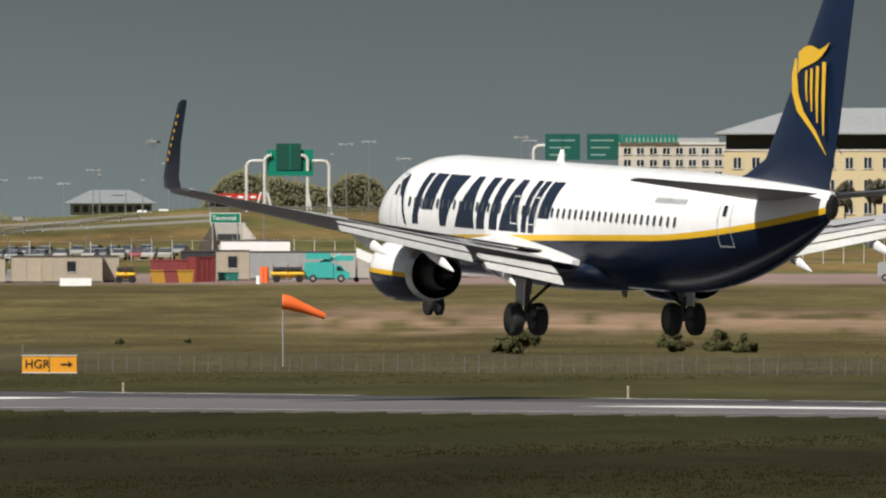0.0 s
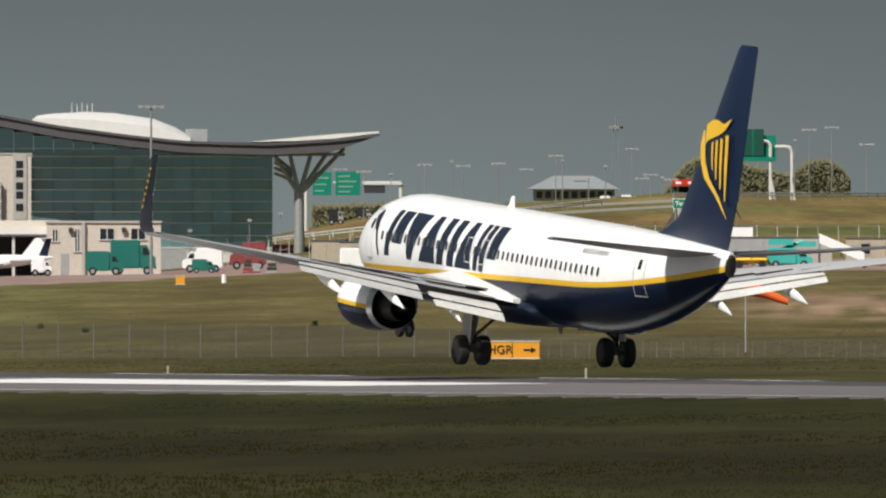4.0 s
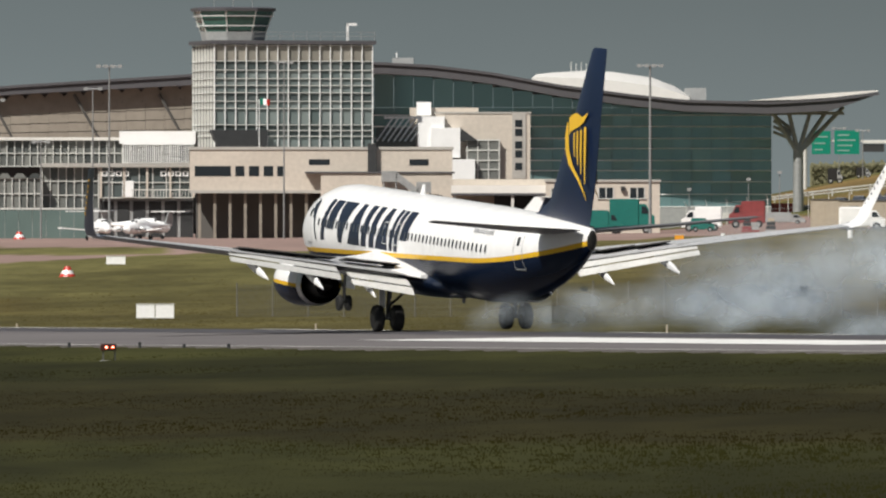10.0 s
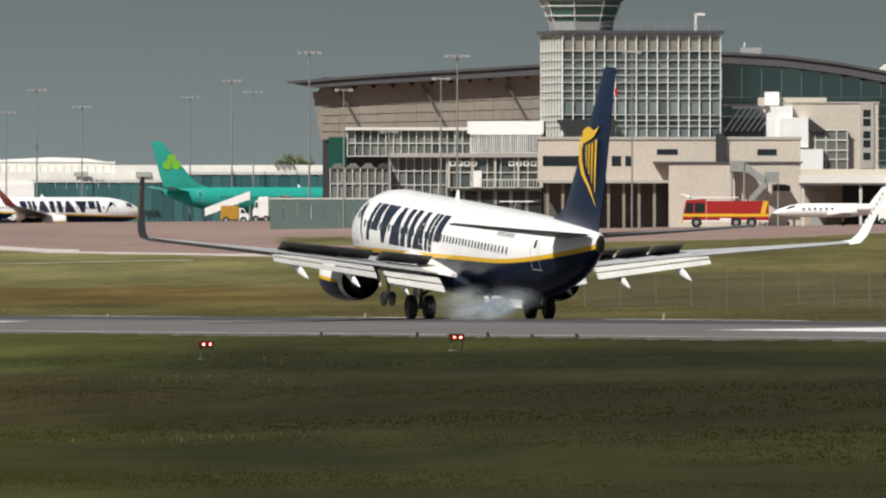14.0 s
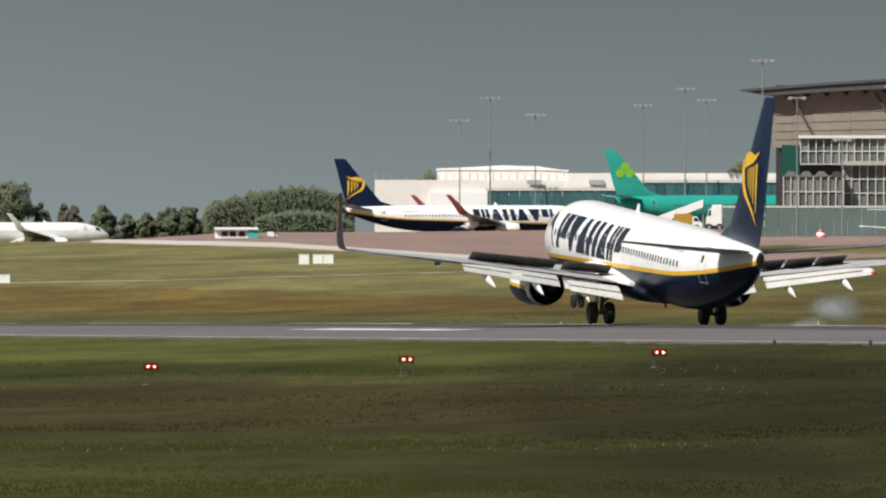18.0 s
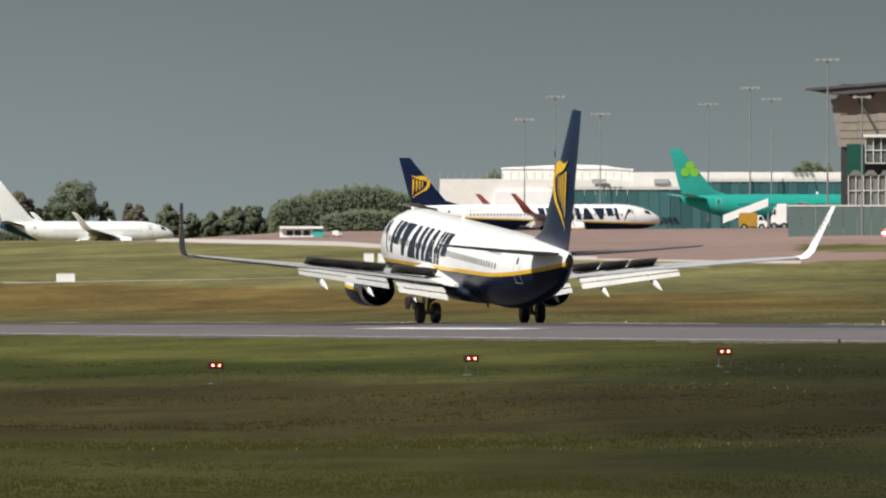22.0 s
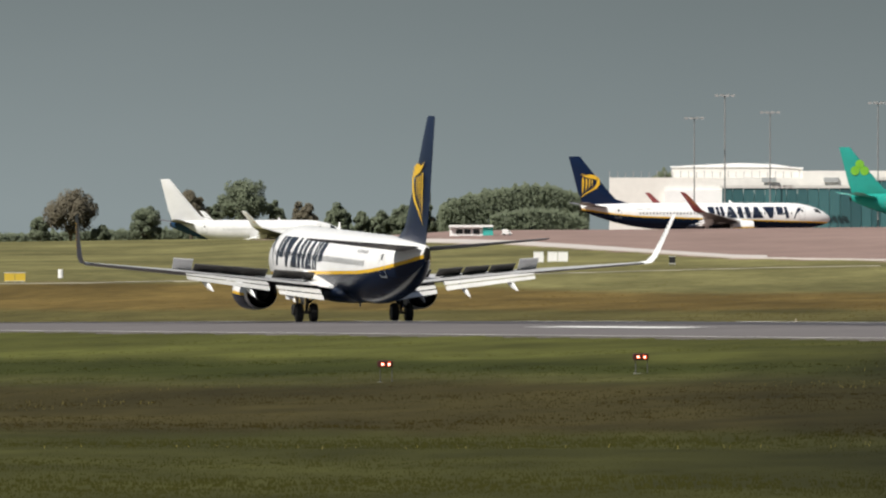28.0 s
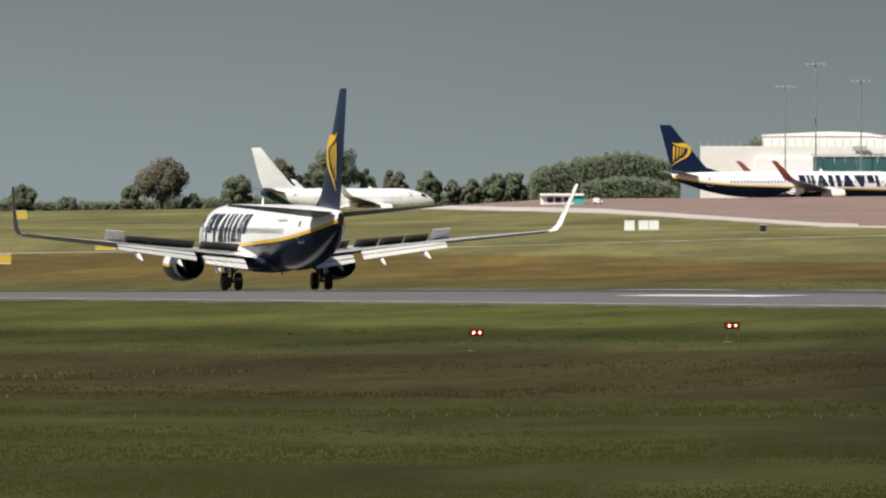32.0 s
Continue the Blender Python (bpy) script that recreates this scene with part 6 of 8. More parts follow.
def text_part(body, size, mat, parent, at, name="lettering"):
    cu = bpy.data.curves.new(name, "FONT")
    cu.body, cu.size, cu.extrude, cu.align_x, cu.align_y = body, size, 0.02, "CENTER", "CENTER"
    tmp = bpy.data.objects.new(name, cu)
    scene.collection.objects.link(tmp)
    bpy.context.view_layer.update()
    me = bpy.data.meshes.new_from_object(tmp.evaluated_get(bpy.context.evaluated_depsgraph_get()))
    bpy.data.objects.remove(tmp)
    me.materials.clear()
    me.materials.append(M[mat])
    o = new(name, me)
    o.parent, o.matrix_basis = parent, at
    return o


s = Site(3626, 1700)
ob = thing("underpass", s.m, "concrete underpass mouth with raking wing walls", "underpass")
bar("head_wall", ob, "concrete", s.x(3600), s.x(3662), 0, 4, -3, s.z(292))
# the shade of the opening is a dark panel on the wall face
bar("mouth", ob, "dark", s.x(3612), s.x(3652), -0.06, 0, s.z(330), s.z(312), "dark panel for the shade in the mouth")
for u0, u1 in ((3580, 3606), (3658, 3688)):
    a, b = (u0, u1) if u0 < 3600 else (u1, u0)
    bm = bmn()
    loft(bm, [[(s.x(u), y, z) for y, z in ((-5 if u == a else 0, -3), (-4.4 if u == a else 0.6, -3), (-4.4 if u == a else 0.6, s.z(v)), (-5 if u == a else 0, s.z(v)))] for u, v in ((a, 330), (b, 292))])
    part("wing_wall", bm, "pale", ob, "pale raking wing wall")
s = Site(3626, 1690)
ob = thing("terminal_sign", s.m, "green road sign that points to the terminal", "road sign")
bar("board", ob, "green_sign", s.x(3600), s.x(3652), 0, 0.2, s.z(292), s.z(276))
bar("border", ob, "white", s.x(3599), s.x(3653), 0.02, 0.15, s.z(293), s.z(275))
text_part("Terminal", 0.85, "white", ob, Matrix.Translation((s.x(3624), -0.03, s.z(284))) @ pose(0, 0, 0, 90))
for u in (3604, 3648):
    part("post", tube(bmn(), (s.x(u), 0.3, -2), (s.x(u), 0.3, s.z(280)), 0.1, 0.1, 6), "steel", ob)

# roads on the hill, with barrier rails
ribbon("hill_road", "road_grey", [(2700, 382), (2800, 366), (2900, 348), (3000, 332), (3150, 318), (3300, 306), (3450, 298), (3600, 290)], 11, 0.12, "pale road that climbs the bank")
ribbon("hill_road", "road_grey", [(2960, 309), (3150, 302), (3350, 292), (3600, 280)], 10, 0.12, "grey road along the bank")


def barrier(name, pts, h, label, mat="steel"):
    ob = thing(name, Matrix.Identity(4), label, "barrier")
    prev = None
    for u, v in pts:
        p, _ = spot(u, v)
        part("post", box(bmn(), p.x - 0.08, p.x + 0.08, p.y - 0.08, p.y + 0.08, p.z - 0.6, p.z + h), mat, ob)
        if prev is not None:
            for k in (0.55, 0.95):
                part("rail", tube(bmn(), prev + Vector((0, 0, h * k)), p + Vector((0, 0, h * k)), 0.1, 0.1, 5), mat, ob)
        prev = p


barrier("crash_barrier", [(3600 + i * 30, 277 - 0.004 * i) for i in range(26)], 1.0, "grey crash barrier along the hill road")
barrier("crash_barrier", [(2760 + i * 34, 372 - i * 4.0) for i in range(22)], 1.0, "pale handrail beside the climbing road", "frame")


# ---------------------------------------------------------------- yard: cabins, containers, vehicles
def cabin(u0, u1, v0, d, mat, windows=0, doors=0, name="portable_cabin", label="", depth=2.6):
    s = Site((u0 + u1) / 2, d)
    ob = thing(name, s.m, label or "beige portable cabin in the yard", "cabin", "yard cabins")
    x0, x1, z1 = s.x(u0), s.x(u1), s.z(v0)
    bar("body", ob, mat, x0, x1, 0, depth, 0.2, z1)
    bar("roof", ob, "cabin_base", x0 - 0.08, x1 + 0.08, -0.1, depth + 0.1, z1, z1 + 0.12, "dark felt roof edge")
    # dark block put in for the shade of the gap under the cabin
    bar("gap_shade", ob, "cabin_base", x0 + 0.1, x1 - 0.1, -0.03, depth - 0.1, -0.7, 0.22)
    n = max(2, int((x1 - x0) / 1.2))
    for i in range(n + 1):
        x = x0 + (x1 - x0) * i / n
        bar("joint_strip", ob, mat, x - 0.04, x + 0.04, -0.04, 0, 0.22, z1)
    for i in range(windows):
        x = x0 + (x1 - x0) * (i + 0.6) / (windows + 0.2)
        w = bar("window", ob, "glass_dark", x - 0.5, x + 0.5, -0.06, 0.02, z1 * 0.42, z1 * 0.82)
        bar("frame", w, "frame", x - 0.56, x + 0.56, -0.09, -0.06, z1 * 0.40, z1 * 0.43)
    for i in range(doors):
        x = x0 + (x1 - x0) * (i + 0.3) / (doors + 0.3)
        bar("door", ob, "grey", x - 0.42, x + 0.42, -0.06, 0.02, -0.2, z1 * 0.8)
    return ob


def container(u0, u1, v0, d, mat, turn=0, label="maroon corrugated shipping container"):
    s = Site((u0 + u1) / 2, d, turn)
    ob = thing("shipping_container", s.m, label, "container", "shipping containers")
    x0, x1, z1 = s.x(u0), s.x(u1), s.z(v0)
    bar("body", ob, mat, x0 + 0.05, x1 - 0.05, 0.05, 2.35, 0.05, z1 - 0.05)
    n = int((x1 - x0) / 0.5)
    for i in range(n):
        x = x0 + (x1 - x0) * (i + 0.5) / n
        bar("corrugation", ob, mat, x - 0.12, x + 0.12, -0.01, 0.05, 0.15, z1 - 0.15)
    for x in (x0, x1 - 0.14):
        bar("corner_post", ob, mat, x, x + 0.14, -0.04, 0.12, -0.4, z1)
    for z in (-0.05, z1 - 0.14):
        bar("side_rail", ob, mat, x0, x1, -0.04, 0.1, z, z + 0.14)
    return ob


def vehicle(u0, u1, v0, d, body, cab, name, label, nose=1, tall=0.6, glass=True, cat="van", lift=0.0):
    """A road vehicle seen from the side: load body, cab with windows, wheels, lamps."""
    s = Site((u0 + u1) / 2, d)
    ob = thing(name, s.m @ Matrix.Translation((0, 0, lift)), label, cat, "parked vehicles")
    w = (u1 - u0) / s.s
    h = s.z(v0)
    L = w / 2
    b = w * 0.34
    bm = bmn()
    x0, x1 = (-L, L - b) if nose > 0 else (-L + b, L)
    box(bm, x0, x1 - 0.0, 0, 2.0, h * 0.18, h)
    bmesh.ops.bevel(bm, geom=bm.edges[:], offset=min(0.12, h * 0.06), segments=2, affect="EDGES")
    part("load_body", bm, body, ob)
    bm = bmn()
    c0, c1 = (L - b, L) if nose > 0 else (-L + b, -L)
    prof = [(c0, h * 0.18), (c1, h * 0.18), (c1, h * 0.5), (c1 - nose * b * 0.28, h * 0.58), (c1 - nose * b * 0.55, h * (0.62 + tall * 0.38)), (c0, h * (0.64 + tall * 0.36))]
    loft(bm, [[(x, y, z) for x, z in prof] for y in (0.05, 1.95)])
    part("cab", bm, cab, ob)
    if glass:
        bm = bmn()
        q = [(c0 + nose * b * 0.15, h * 0.58), (c1 - nose * b * 0.36, h * 0.58), (c1 - nose * b * 0.58, h * (0.58 + tall * 0.34)), (c0 + nose * b * 0.15, h * (0.58 + tall * 0.34))]
        loft(bm, [[(x, y, z) for x, z in q] for y in (0.0, 0.05)])
        part("side_window", bm, "glass_dark", ob)
    r = min(0.48, h * 0.19)
    for x in (-L * 0.62, L * 0.62):
        for y in (0.1, 1.9):
            bm = bmn()
            tube(bm, (x, y - 0.14, r), (x, y + 0.14, r), r, r, 14)
            wh = part("wheel", bm, "tyre", ob)
            bm = bmn()
            tube(bm, (x, y - 0.16, r), (x, y + 0.16, r), r * 0.5, r * 0.5, 10)
            part("hub", bm, "steel", wh)
    bar("bumper", ob, "dark", *sorted((c1 - nose * 0.1, c1 + nose * 0.08)), 0.1, 1.9, h * 0.16, h * 0.26)
    bar("headlamp", ob, "frame", *sorted((c1 - nose * 0.06, c1 + nose * 0.03)), 0.15, 0.5, h * 0.34, h * 0.42)
    return ob


def low_truck(u0, u1, d, label):
    """A low works truck: a long yellow tank between wheels, with a dark load and rails over it."""
    s = Site((u0 + u1) / 2, d)
    ob = thing("works_truck", s.m, label, "truck", "parked vehicles")
    L = (u1 - u0) / s.s / 2
    part("tank", loft(bmn(), [[(x, 0.9 + r * 1.6 * math.cos(a), 0.95 + r * math.sin(a)) for a in [i * math.tau / 12 for i in range(12)]] for x, r in ((-L, 0.2), (-L * 0.92, 0.42), (-0.1, 0.45), (0, 0.36), (0.1, 0.45), (L * 0.92, 0.42), (L, 0.2))]), "yellow", ob, "yellow rounded tank", True)
    bar("load", ob, "dark", -L * 0.85, L * 0.8, 0.2, 1.6, 1.38, 1.75, "dark load")
    for x in (-L * 0.85, 0, L * 0.8):
        part("rail_post", tube(bmn(), (x, 0.15, 1.3), (x, 0.15, 2.1), 0.05, 0.05, 6), "maroon", ob)
    for x in (-L * 0.65, L * 0.65):
        for y in (0.1, 1.7):
            part("wheel", tube(bmn(), (x, y - 0.12, 0.4), (x, y + 0.12, 0.4), 0.42, 0.42, 14), "tyre", ob)


YD = 1495
cabin(3066, 3154, 352, YD, "beige", 1, 0)
cabin(3156, 3185, 353, YD + 3, "beige", 0, 0)
cabin(3186, 3236, 355, YD, "beige", 1, 0)
cabin(3248, 3299, 352, YD - 2, "beige", 0, 0)
cabin(3300, 3408, 352, YD - 4, "beige", 1, 0, label="long beige portable cabin with one window")
cabin(3409, 3437, 352, YD - 2, "beige", 0, 0)
cabin(3548, 3618, 343, YD + 30, "dark", 1, 0, label="dark brown portable cabin behind the containers")
container(3494, 3578, 357, YD - 8, "maroon")
container(3572, 3610, 352, YD - 10, "maroon", 24)
cabin(3610, 3668, 342, YD + 4, "beige", 1, 0, label="beige site cabin with one window")
cabin(3668, 3735, 344, YD + 12, "grey", 0, 0, label="grey flat-roofed storage cabin")
cabin(3736, 3800, 344, YD + 12, "grey", 0, 1, label="grey flat-roofed storage cabin")
cabin(3800, 3880, 344, YD + 14, "concrete", 0, 1, label="pale grey storage cabin")
cabin(3905, 3975, 346, YD + 10, "beige", 1, 1, label="beige portable cabin by the fence")
cabin(3618, 3740, 324, YD + 60, "white", 0, 0, label="long white cabin behind the yard", depth=3)
cabin(3990, 4056, 350, YD + 30, "grey", 1, 0, label="grey portable cabin by the bank")
cabin(2960, 3010, 350, YD + 10, "beige", 0, 0)
cabin(3010, 3062, 352, YD + 4, "beige", 1, 0)
vehicle(3010, 3092, 362, YD - 18, "white", "white", "panel_van", "white panel van in front of the cabins", 1)
vehicle(2731, 2803, 362, 1540, "white", "white", "camper_van", "white high-roofed van beside the low offices", -1)
vehicle(2748, 2790, 382, 1530, "deep_green", "deep_green", "pickup", "small green pickup beside the white van", 1, cat="pickup")
vehicle(2815, 2880, 352, 1560, "maroon", "maroon", "lorry", "dark red lorry among yard clutter", -1, cat="lorry")
vehicle(2880, 2950, 372, 1580, "grey", "grey", "car", "grey car on the yard road", 1, cat="car")
low_truck(3706, 3768, YD - 16, "low yellow roller truck with a dark load in the yard")
vehicle(3766, 3846, 362, YD - 14, "cyan", "cyan", "lift_truck", "turquoise catering lift truck", 1, cat="truck")
low_truck(3432, 3468, YD - 12, "small low yellow works truck with a dark load")
vehicle(2560, 2626, 368, 1548, "deep_green", "deep_green", "fuel_truck", "teal fuel truck by the office block", 1, cat="truck")
vehicle(2604, 2684, 348, 1552, "deep_green", "deep_green", "fuel_truck", "tall dark green fuel truck by the office block", 1, cat="truck")
vehicle(2464, 2500, 380, 1552, "white", "white", "car", "white car before the hangar", 1, cat="car")
vehicle(1300, 1350, 378, 1770, "mustard", "white", "baggage_truck", "mustard and white ramp truck", 1, cat="truck")
vehicle(1357, 1386, 362, 1770, "white", "white", "service_van", "white high service van by the teal airliner", -1)
vehicle(1424, 1476, 372, 1640, "beige", "white", "ramp_truck", "brown flatbed with a white cab on the apron", 1, cat="truck")
vehicle(4780, 4850, 362, YD, "grey", "grey", "car", "grey car in the yard", 1, cat="car")
for u, v in ((2990, 300), (3040, 298), (3180, 292), (3250, 288), (3470, 276), (3508, 274), (3980, 260), (4060, 258), (4120, 258)):
    vehicle(u, u + 26, v - 6, 1990, random.choice(["white", "grey", "black"]), "grey", "car", "small car on the hill road", random.choice([1, -1]), cat="car")


def parked_car(u, d, turn, paint, label):
    s = Site(u, d, turn)
    ob = thing("car", s.m, label, "car", "cars in the car park")
    side = [(-2.1, 0.35), (-2.15, 0.75), (-1.9, 0.92), (1.2, 0.95), (2.0, 0.78), (2.15, 0.55), (2.1, 0.35)]
    part("body", loft(bmn(), [[(x * k, y, z) for x, z in side] for y, k in ((-0.85, 0.97), (-0.7, 1.0), (0.7, 1.0), (0.85, 0.97))]), paint, ob)
    top = [(-1.75, 0.92), (-1.25, 1.42), (0.25, 1.45), (1.15, 0.95)]
    part("glazing", loft(bmn(), [[(x, y * (0.82 if z > 1 else 1), z) for x, z in top] for y in (-0.78, 0.78)]), "cabin_pane", ob, "dark car windows")
    part("roof", loft(bmn(), [[(-1.2, y, 1.42), (0.22, y, 1.45), (0.1, y, 1.5), (-1.1, y, 1.48)] for y in (-0.6, 0.6)]), paint, ob)
    for x in (-1.3, 1.35):
        for y in (-0.78, 0.78):
            part("wheel", tube(bmn(), (x, y - 0.1, 0.31), (x, y + 0.1, 0.31), 0.32, 0.32, 12), "tyre", ob)
    return ob


car_rnd = random.Random(77)
CAR_PAINT = (("concrete", "pale grey"), ("grey", "grey"), ("mast_grey", "dark grey"), ("steel", "silver"), ("maroon", "dark red"))
for row_, (d_, n_) in enumerate(((1662, 22), (1688, 20))):
    for i in range(n_):
        if car_rnd.random() < 0.12:
            continue
        paint, word = car_rnd.choice(CAR_PAINT)
        parked_car(2985 + i * (590 / n_) + car_rnd.uniform(-4, 4), d_ + car_rnd.uniform(-2, 2), car_rnd.choice((78, -98)) + car_rnd.uniform(-8, 8), paint, word + " parked car behind the yard cabins")
for u in (3622, 3640):
    q = Site(u, YD - 8)
    ob = thing("waste_bin", q.m, "dark green wheeled waste bin in the yard", "bin", "waste bins")
    part("tub", loft(bmn(), [[(x, y, z) for x, y in ((-w, 0), (w, 0), (w, 1.0), (-w, 1.0))] for w, z in ((0.5, 0.15), (0.62, 1.0))]), "deep_green", ob)
    bar("lid", ob, "deep_green", -0.66, 0.66, -0.05, 1.05, 1.0, 1.1)
    for x in (-0.4, 0.4):
        part("wheel", tube(bmn(), (x - 0.05, 0.1, 0.1), (x + 0.05, 0.1, 0.1), 0.12, 0.12, 8), "tyre", ob)


def fire_engine():
    s = Site(2192, 1545)
    ob = thing("fire_engine", s.m, "red airport fire engine with yellow stripe and white roof ladder", "fire engine", "parked vehicles")
    x0, x1, h = s.x(2118), s.x(2270), s.z(366)
    w = x1 - x0
    c = x0 + w * 0.27
    bm = loft(bmn(), [[(x0, y, 0.75), (x0 - 0.0, y, 1.5), (x0 + 0.35, y, h * 0.95), (c, y, h), (c, y, 0.75)] for y in (0, 2.6)])
    cab = part("cab", bm, "engine_red", ob)
    bm = loft(bmn(), [[(x0 + 0.22, y, 1.75), (x0 + 0.45, y, h * 0.86), (x0 + w * 0.12, y, h * 0.86), (x0 + w * 0.12, y, 1.75)] for y in (-0.03, 0.0)])
    part("side_window", bm, "glass_dark", cab)
    bm = loft(bmn(), [[(x0 + w * 0.14, y, 1.75), (x0 + w * 0.14, y, h * 0.86), (c - 0.2, y, h * 0.86), (c - 0.2, y, 1.75)] for y in (-0.03, 0.0)])
    part("side_window", bm, "glass_dark", cab)
    bar("load_body", ob, "engine_red", c + 0.06, x1, 0.0, 2.6, 0.85, h * 0.93)
    bar("stripe", ob, "yellow", x0 + 0.05, x1 + 0.02, -0.03, -0.005, 1.3, 1.62, "yellow side stripe")
    bar("sill", ob, "white", x0 + 0.05, x1, -0.02, 0.5, 0.7, 0.85, "white lower sill")
    n = 5
    for i in range(n):
        a = c + 0.25 + (x1 - c - 0.4) * i / n
        bar("locker_shutter", ob, "engine_red" if i != 1 else "white", a, a + (x1 - c - 0.4) / n - 0.12, -0.03, 0, 0.9 if i == 1 else 1.75, 1.1 if i == 1 else h * 0.88)
    bm = loft(bmn(), [[(x1 - 0.95, y, 1.62), (x1 - 0.45, y, 1.62), (x1 - 0.05, y, h * 0.92), (x1 - 0.65, y, h * 0.92)] for y in (-0.05, -0.031)])
    part("rear_stripe", bm, "yellow", ob, "yellow stripe that rises at the rear")
    bar("ladder", ob, "white", x0 + 0.4, x1 - w * 0.35, 0.5, 0.6, h + 0.12, h + 0.24, "white roof ladder")
    bar("ladder", ob, "white", x0 + 0.4, x1 - w * 0.35, 1.2, 1.3, h + 0.12, h + 0.24, "white roof ladder")
    for i in range(9):
        a = x0 + 0.6 + i * (w * 0.6) / 9
        bar("rung", ob, "white", a, a + 0.06, 0.6, 1.2, h + 0.14, h + 0.2)
    part("water_monitor", tube(bmn(), (x0 + 0.8, 1.2, h + 0.2), (x0 - 0.3, 1.2, h + 0.55), 0.16, 0.1, 8), "white", ob, "white roof water cannon")
    bar("beacon", ob, "cyan", x0 + 0.7, x0 + 1.0, 0.3, 0.6, h, h + 0.2, "blue-green beacon")
    bar("bumper", ob, "yellow", x0 - 0.2, x0 + 0.1, 0.1, 2.5, 0.6, 0.95, "yellow bumper")
    for x in (x0 + w * 0.16, x0 + w * 0.62, x0 + w * 0.80):
        for y in (0.15, 2.4):
            wh = part("wheel", tube(bmn(), (x, y - 0.22, 0.6), (x, y + 0.22, 0.6), 0.62, 0.62, 18), "tyre", ob)
            part("hub", tube(bmn(), (x, y - 0.24, 0.6), (x, y + 0.24, 0.6), 0.26, 0.26, 10), "steel", wh)


fire_engine()
# lift on the turquoise truck
ob = bpy.data.objects["lift_truck"]
part("boom", tube(bmn(), (-1.5, 1, 1.8), (1.6, 1, 3.1), 0.25, 0.2, 8), "cyan", ob)
bar("platform", ob, "cyan", -2.4, 0.4, 0.2, 1.8, 2.6, 3.3)
bar("platform", ob, "cyan", 1.0, 3.0, 0.2, 1.8, 2.4, 3.0)


def air_stairs(u0, u1, v0, v1, d, flip, label):
    s = Site((u0 + u1) / 2, d)
    ob = thing("boarding_stairs", s.m, label, "boarding stairs")
    xa, xb = (s.x(u0), s.x(u1)) if not flip else (s.x(u1), s.x(u0))
    za, zb = s.z(v0), max(0.4, s.z(v1))
    for y in (0.2, 1.7):
        bm = loft(bmn(), [[(x, y + e, z + k) for e, k in ((0, -0.35), (0.12, -0.35), (0.12, 0.75), (0, 0.75))] for x, z in ((xa, za), (xb, zb))])
        part("side_panel", bm, "white", ob)
    n = 12
    for i in range(n):
        k = (i + 0.5) / n
        x, z = xa + (xb - xa) * k, za + (zb - za) * k
        bar("tread", ob, "steel", x - 0.18, x + 0.18, 0.3, 1.7, z - 0.05, z)
    for x, z in ((xa, za), ((xa + xb) / 2, (za + zb) / 2)):
        part("leg", tube(bmn(), (x, 0.9, -0.3), (x, 0.9, z), 0.12, 0.1, 6), "steel", ob)
    for x in (xa, xb):
        bm = tube(bmn(), (x, 0.1, 0.3), (x, 0.3, 0.3), 0.32, 0.32, 12)
        part("wheel", bm, "tyre", ob)


air_stairs(3858, 3938, 348, 382, YD - 12, False, "white mobile boarding stairs in the yard")
air_stairs(1272, 1352, 362, 392, 1790, True, "white mobile boarding stairs beside the teal airliner")

# small yard things
s = Site(3540, YD - 14)
for i, (u, c) in enumerate(((3508, "mustard"), (3532, "maroon"), (3556, "mustard"))):
    q = Site(u, YD - 14 - i)
    ob = thing("skip", q.m, "yellow and red open skip" if c == "mustard" else "dark red open skip", "skip", "skips")
    bm = loft(bmn(), [[(x, y, z) for x, y in ((-w, 0.1), (w, 0.1), (w, 1.7), (-w, 1.7))] for w, z in ((0.7, -0.2), (0.95, q.z(377)))])
    part("tub", bm, c, ob)
    bar("rim", ob, c, -1.0, 1.0, 0.02, 1.8, q.z(378), q.z(376))
for u, v0 in ((3692, 370), (3698, 370)):
    q = Site(u, YD - 20)
    ob = thing("marker_post", q.m, "orange plastic marker post", "post")
    part("post", tube(bmn(), (0, 0, -0.3), (0, 0, q.z(v0)), 0.32, 0.3, 8), "orange", ob)
for u, wide in ((3343, 0.62), (3371, 1.15)):
    q, d = spot(u, 404)
    s = Site(u, d)
    ob = thing("concrete_block", s.m, "low white concrete barrier block", "barrier", "barrier blocks")
    bm = loft(bmn(), [[(x, y, z) for x, y in ((-wide, -w), (wide, -w), (wide, w), (-wide, w))] for w, z in ((0.4, -0.2), (0.36, 0.4), (0.32, 0.86))])
    part("block", bm, "white", ob)
for i, u in enumerate((2848, 2860, 2890, 3246, 3444, 3454, 3100)):
    q = Site(u, 1500)
    ob = thing("pallet_stack", q.m, "heap of yard clutter on pallets", "clutter", "yard clutter")
    for j in range(4):
        bar("pallet", ob, random.choice(["beige", "maroon", "grey", "dark", "steel"]), -0.7 + 0.1 * j, 0.6 - 0.08 * j, 0, 1.0, -0.2 + 0.45 * j, 0.2 + 0.45 * j)


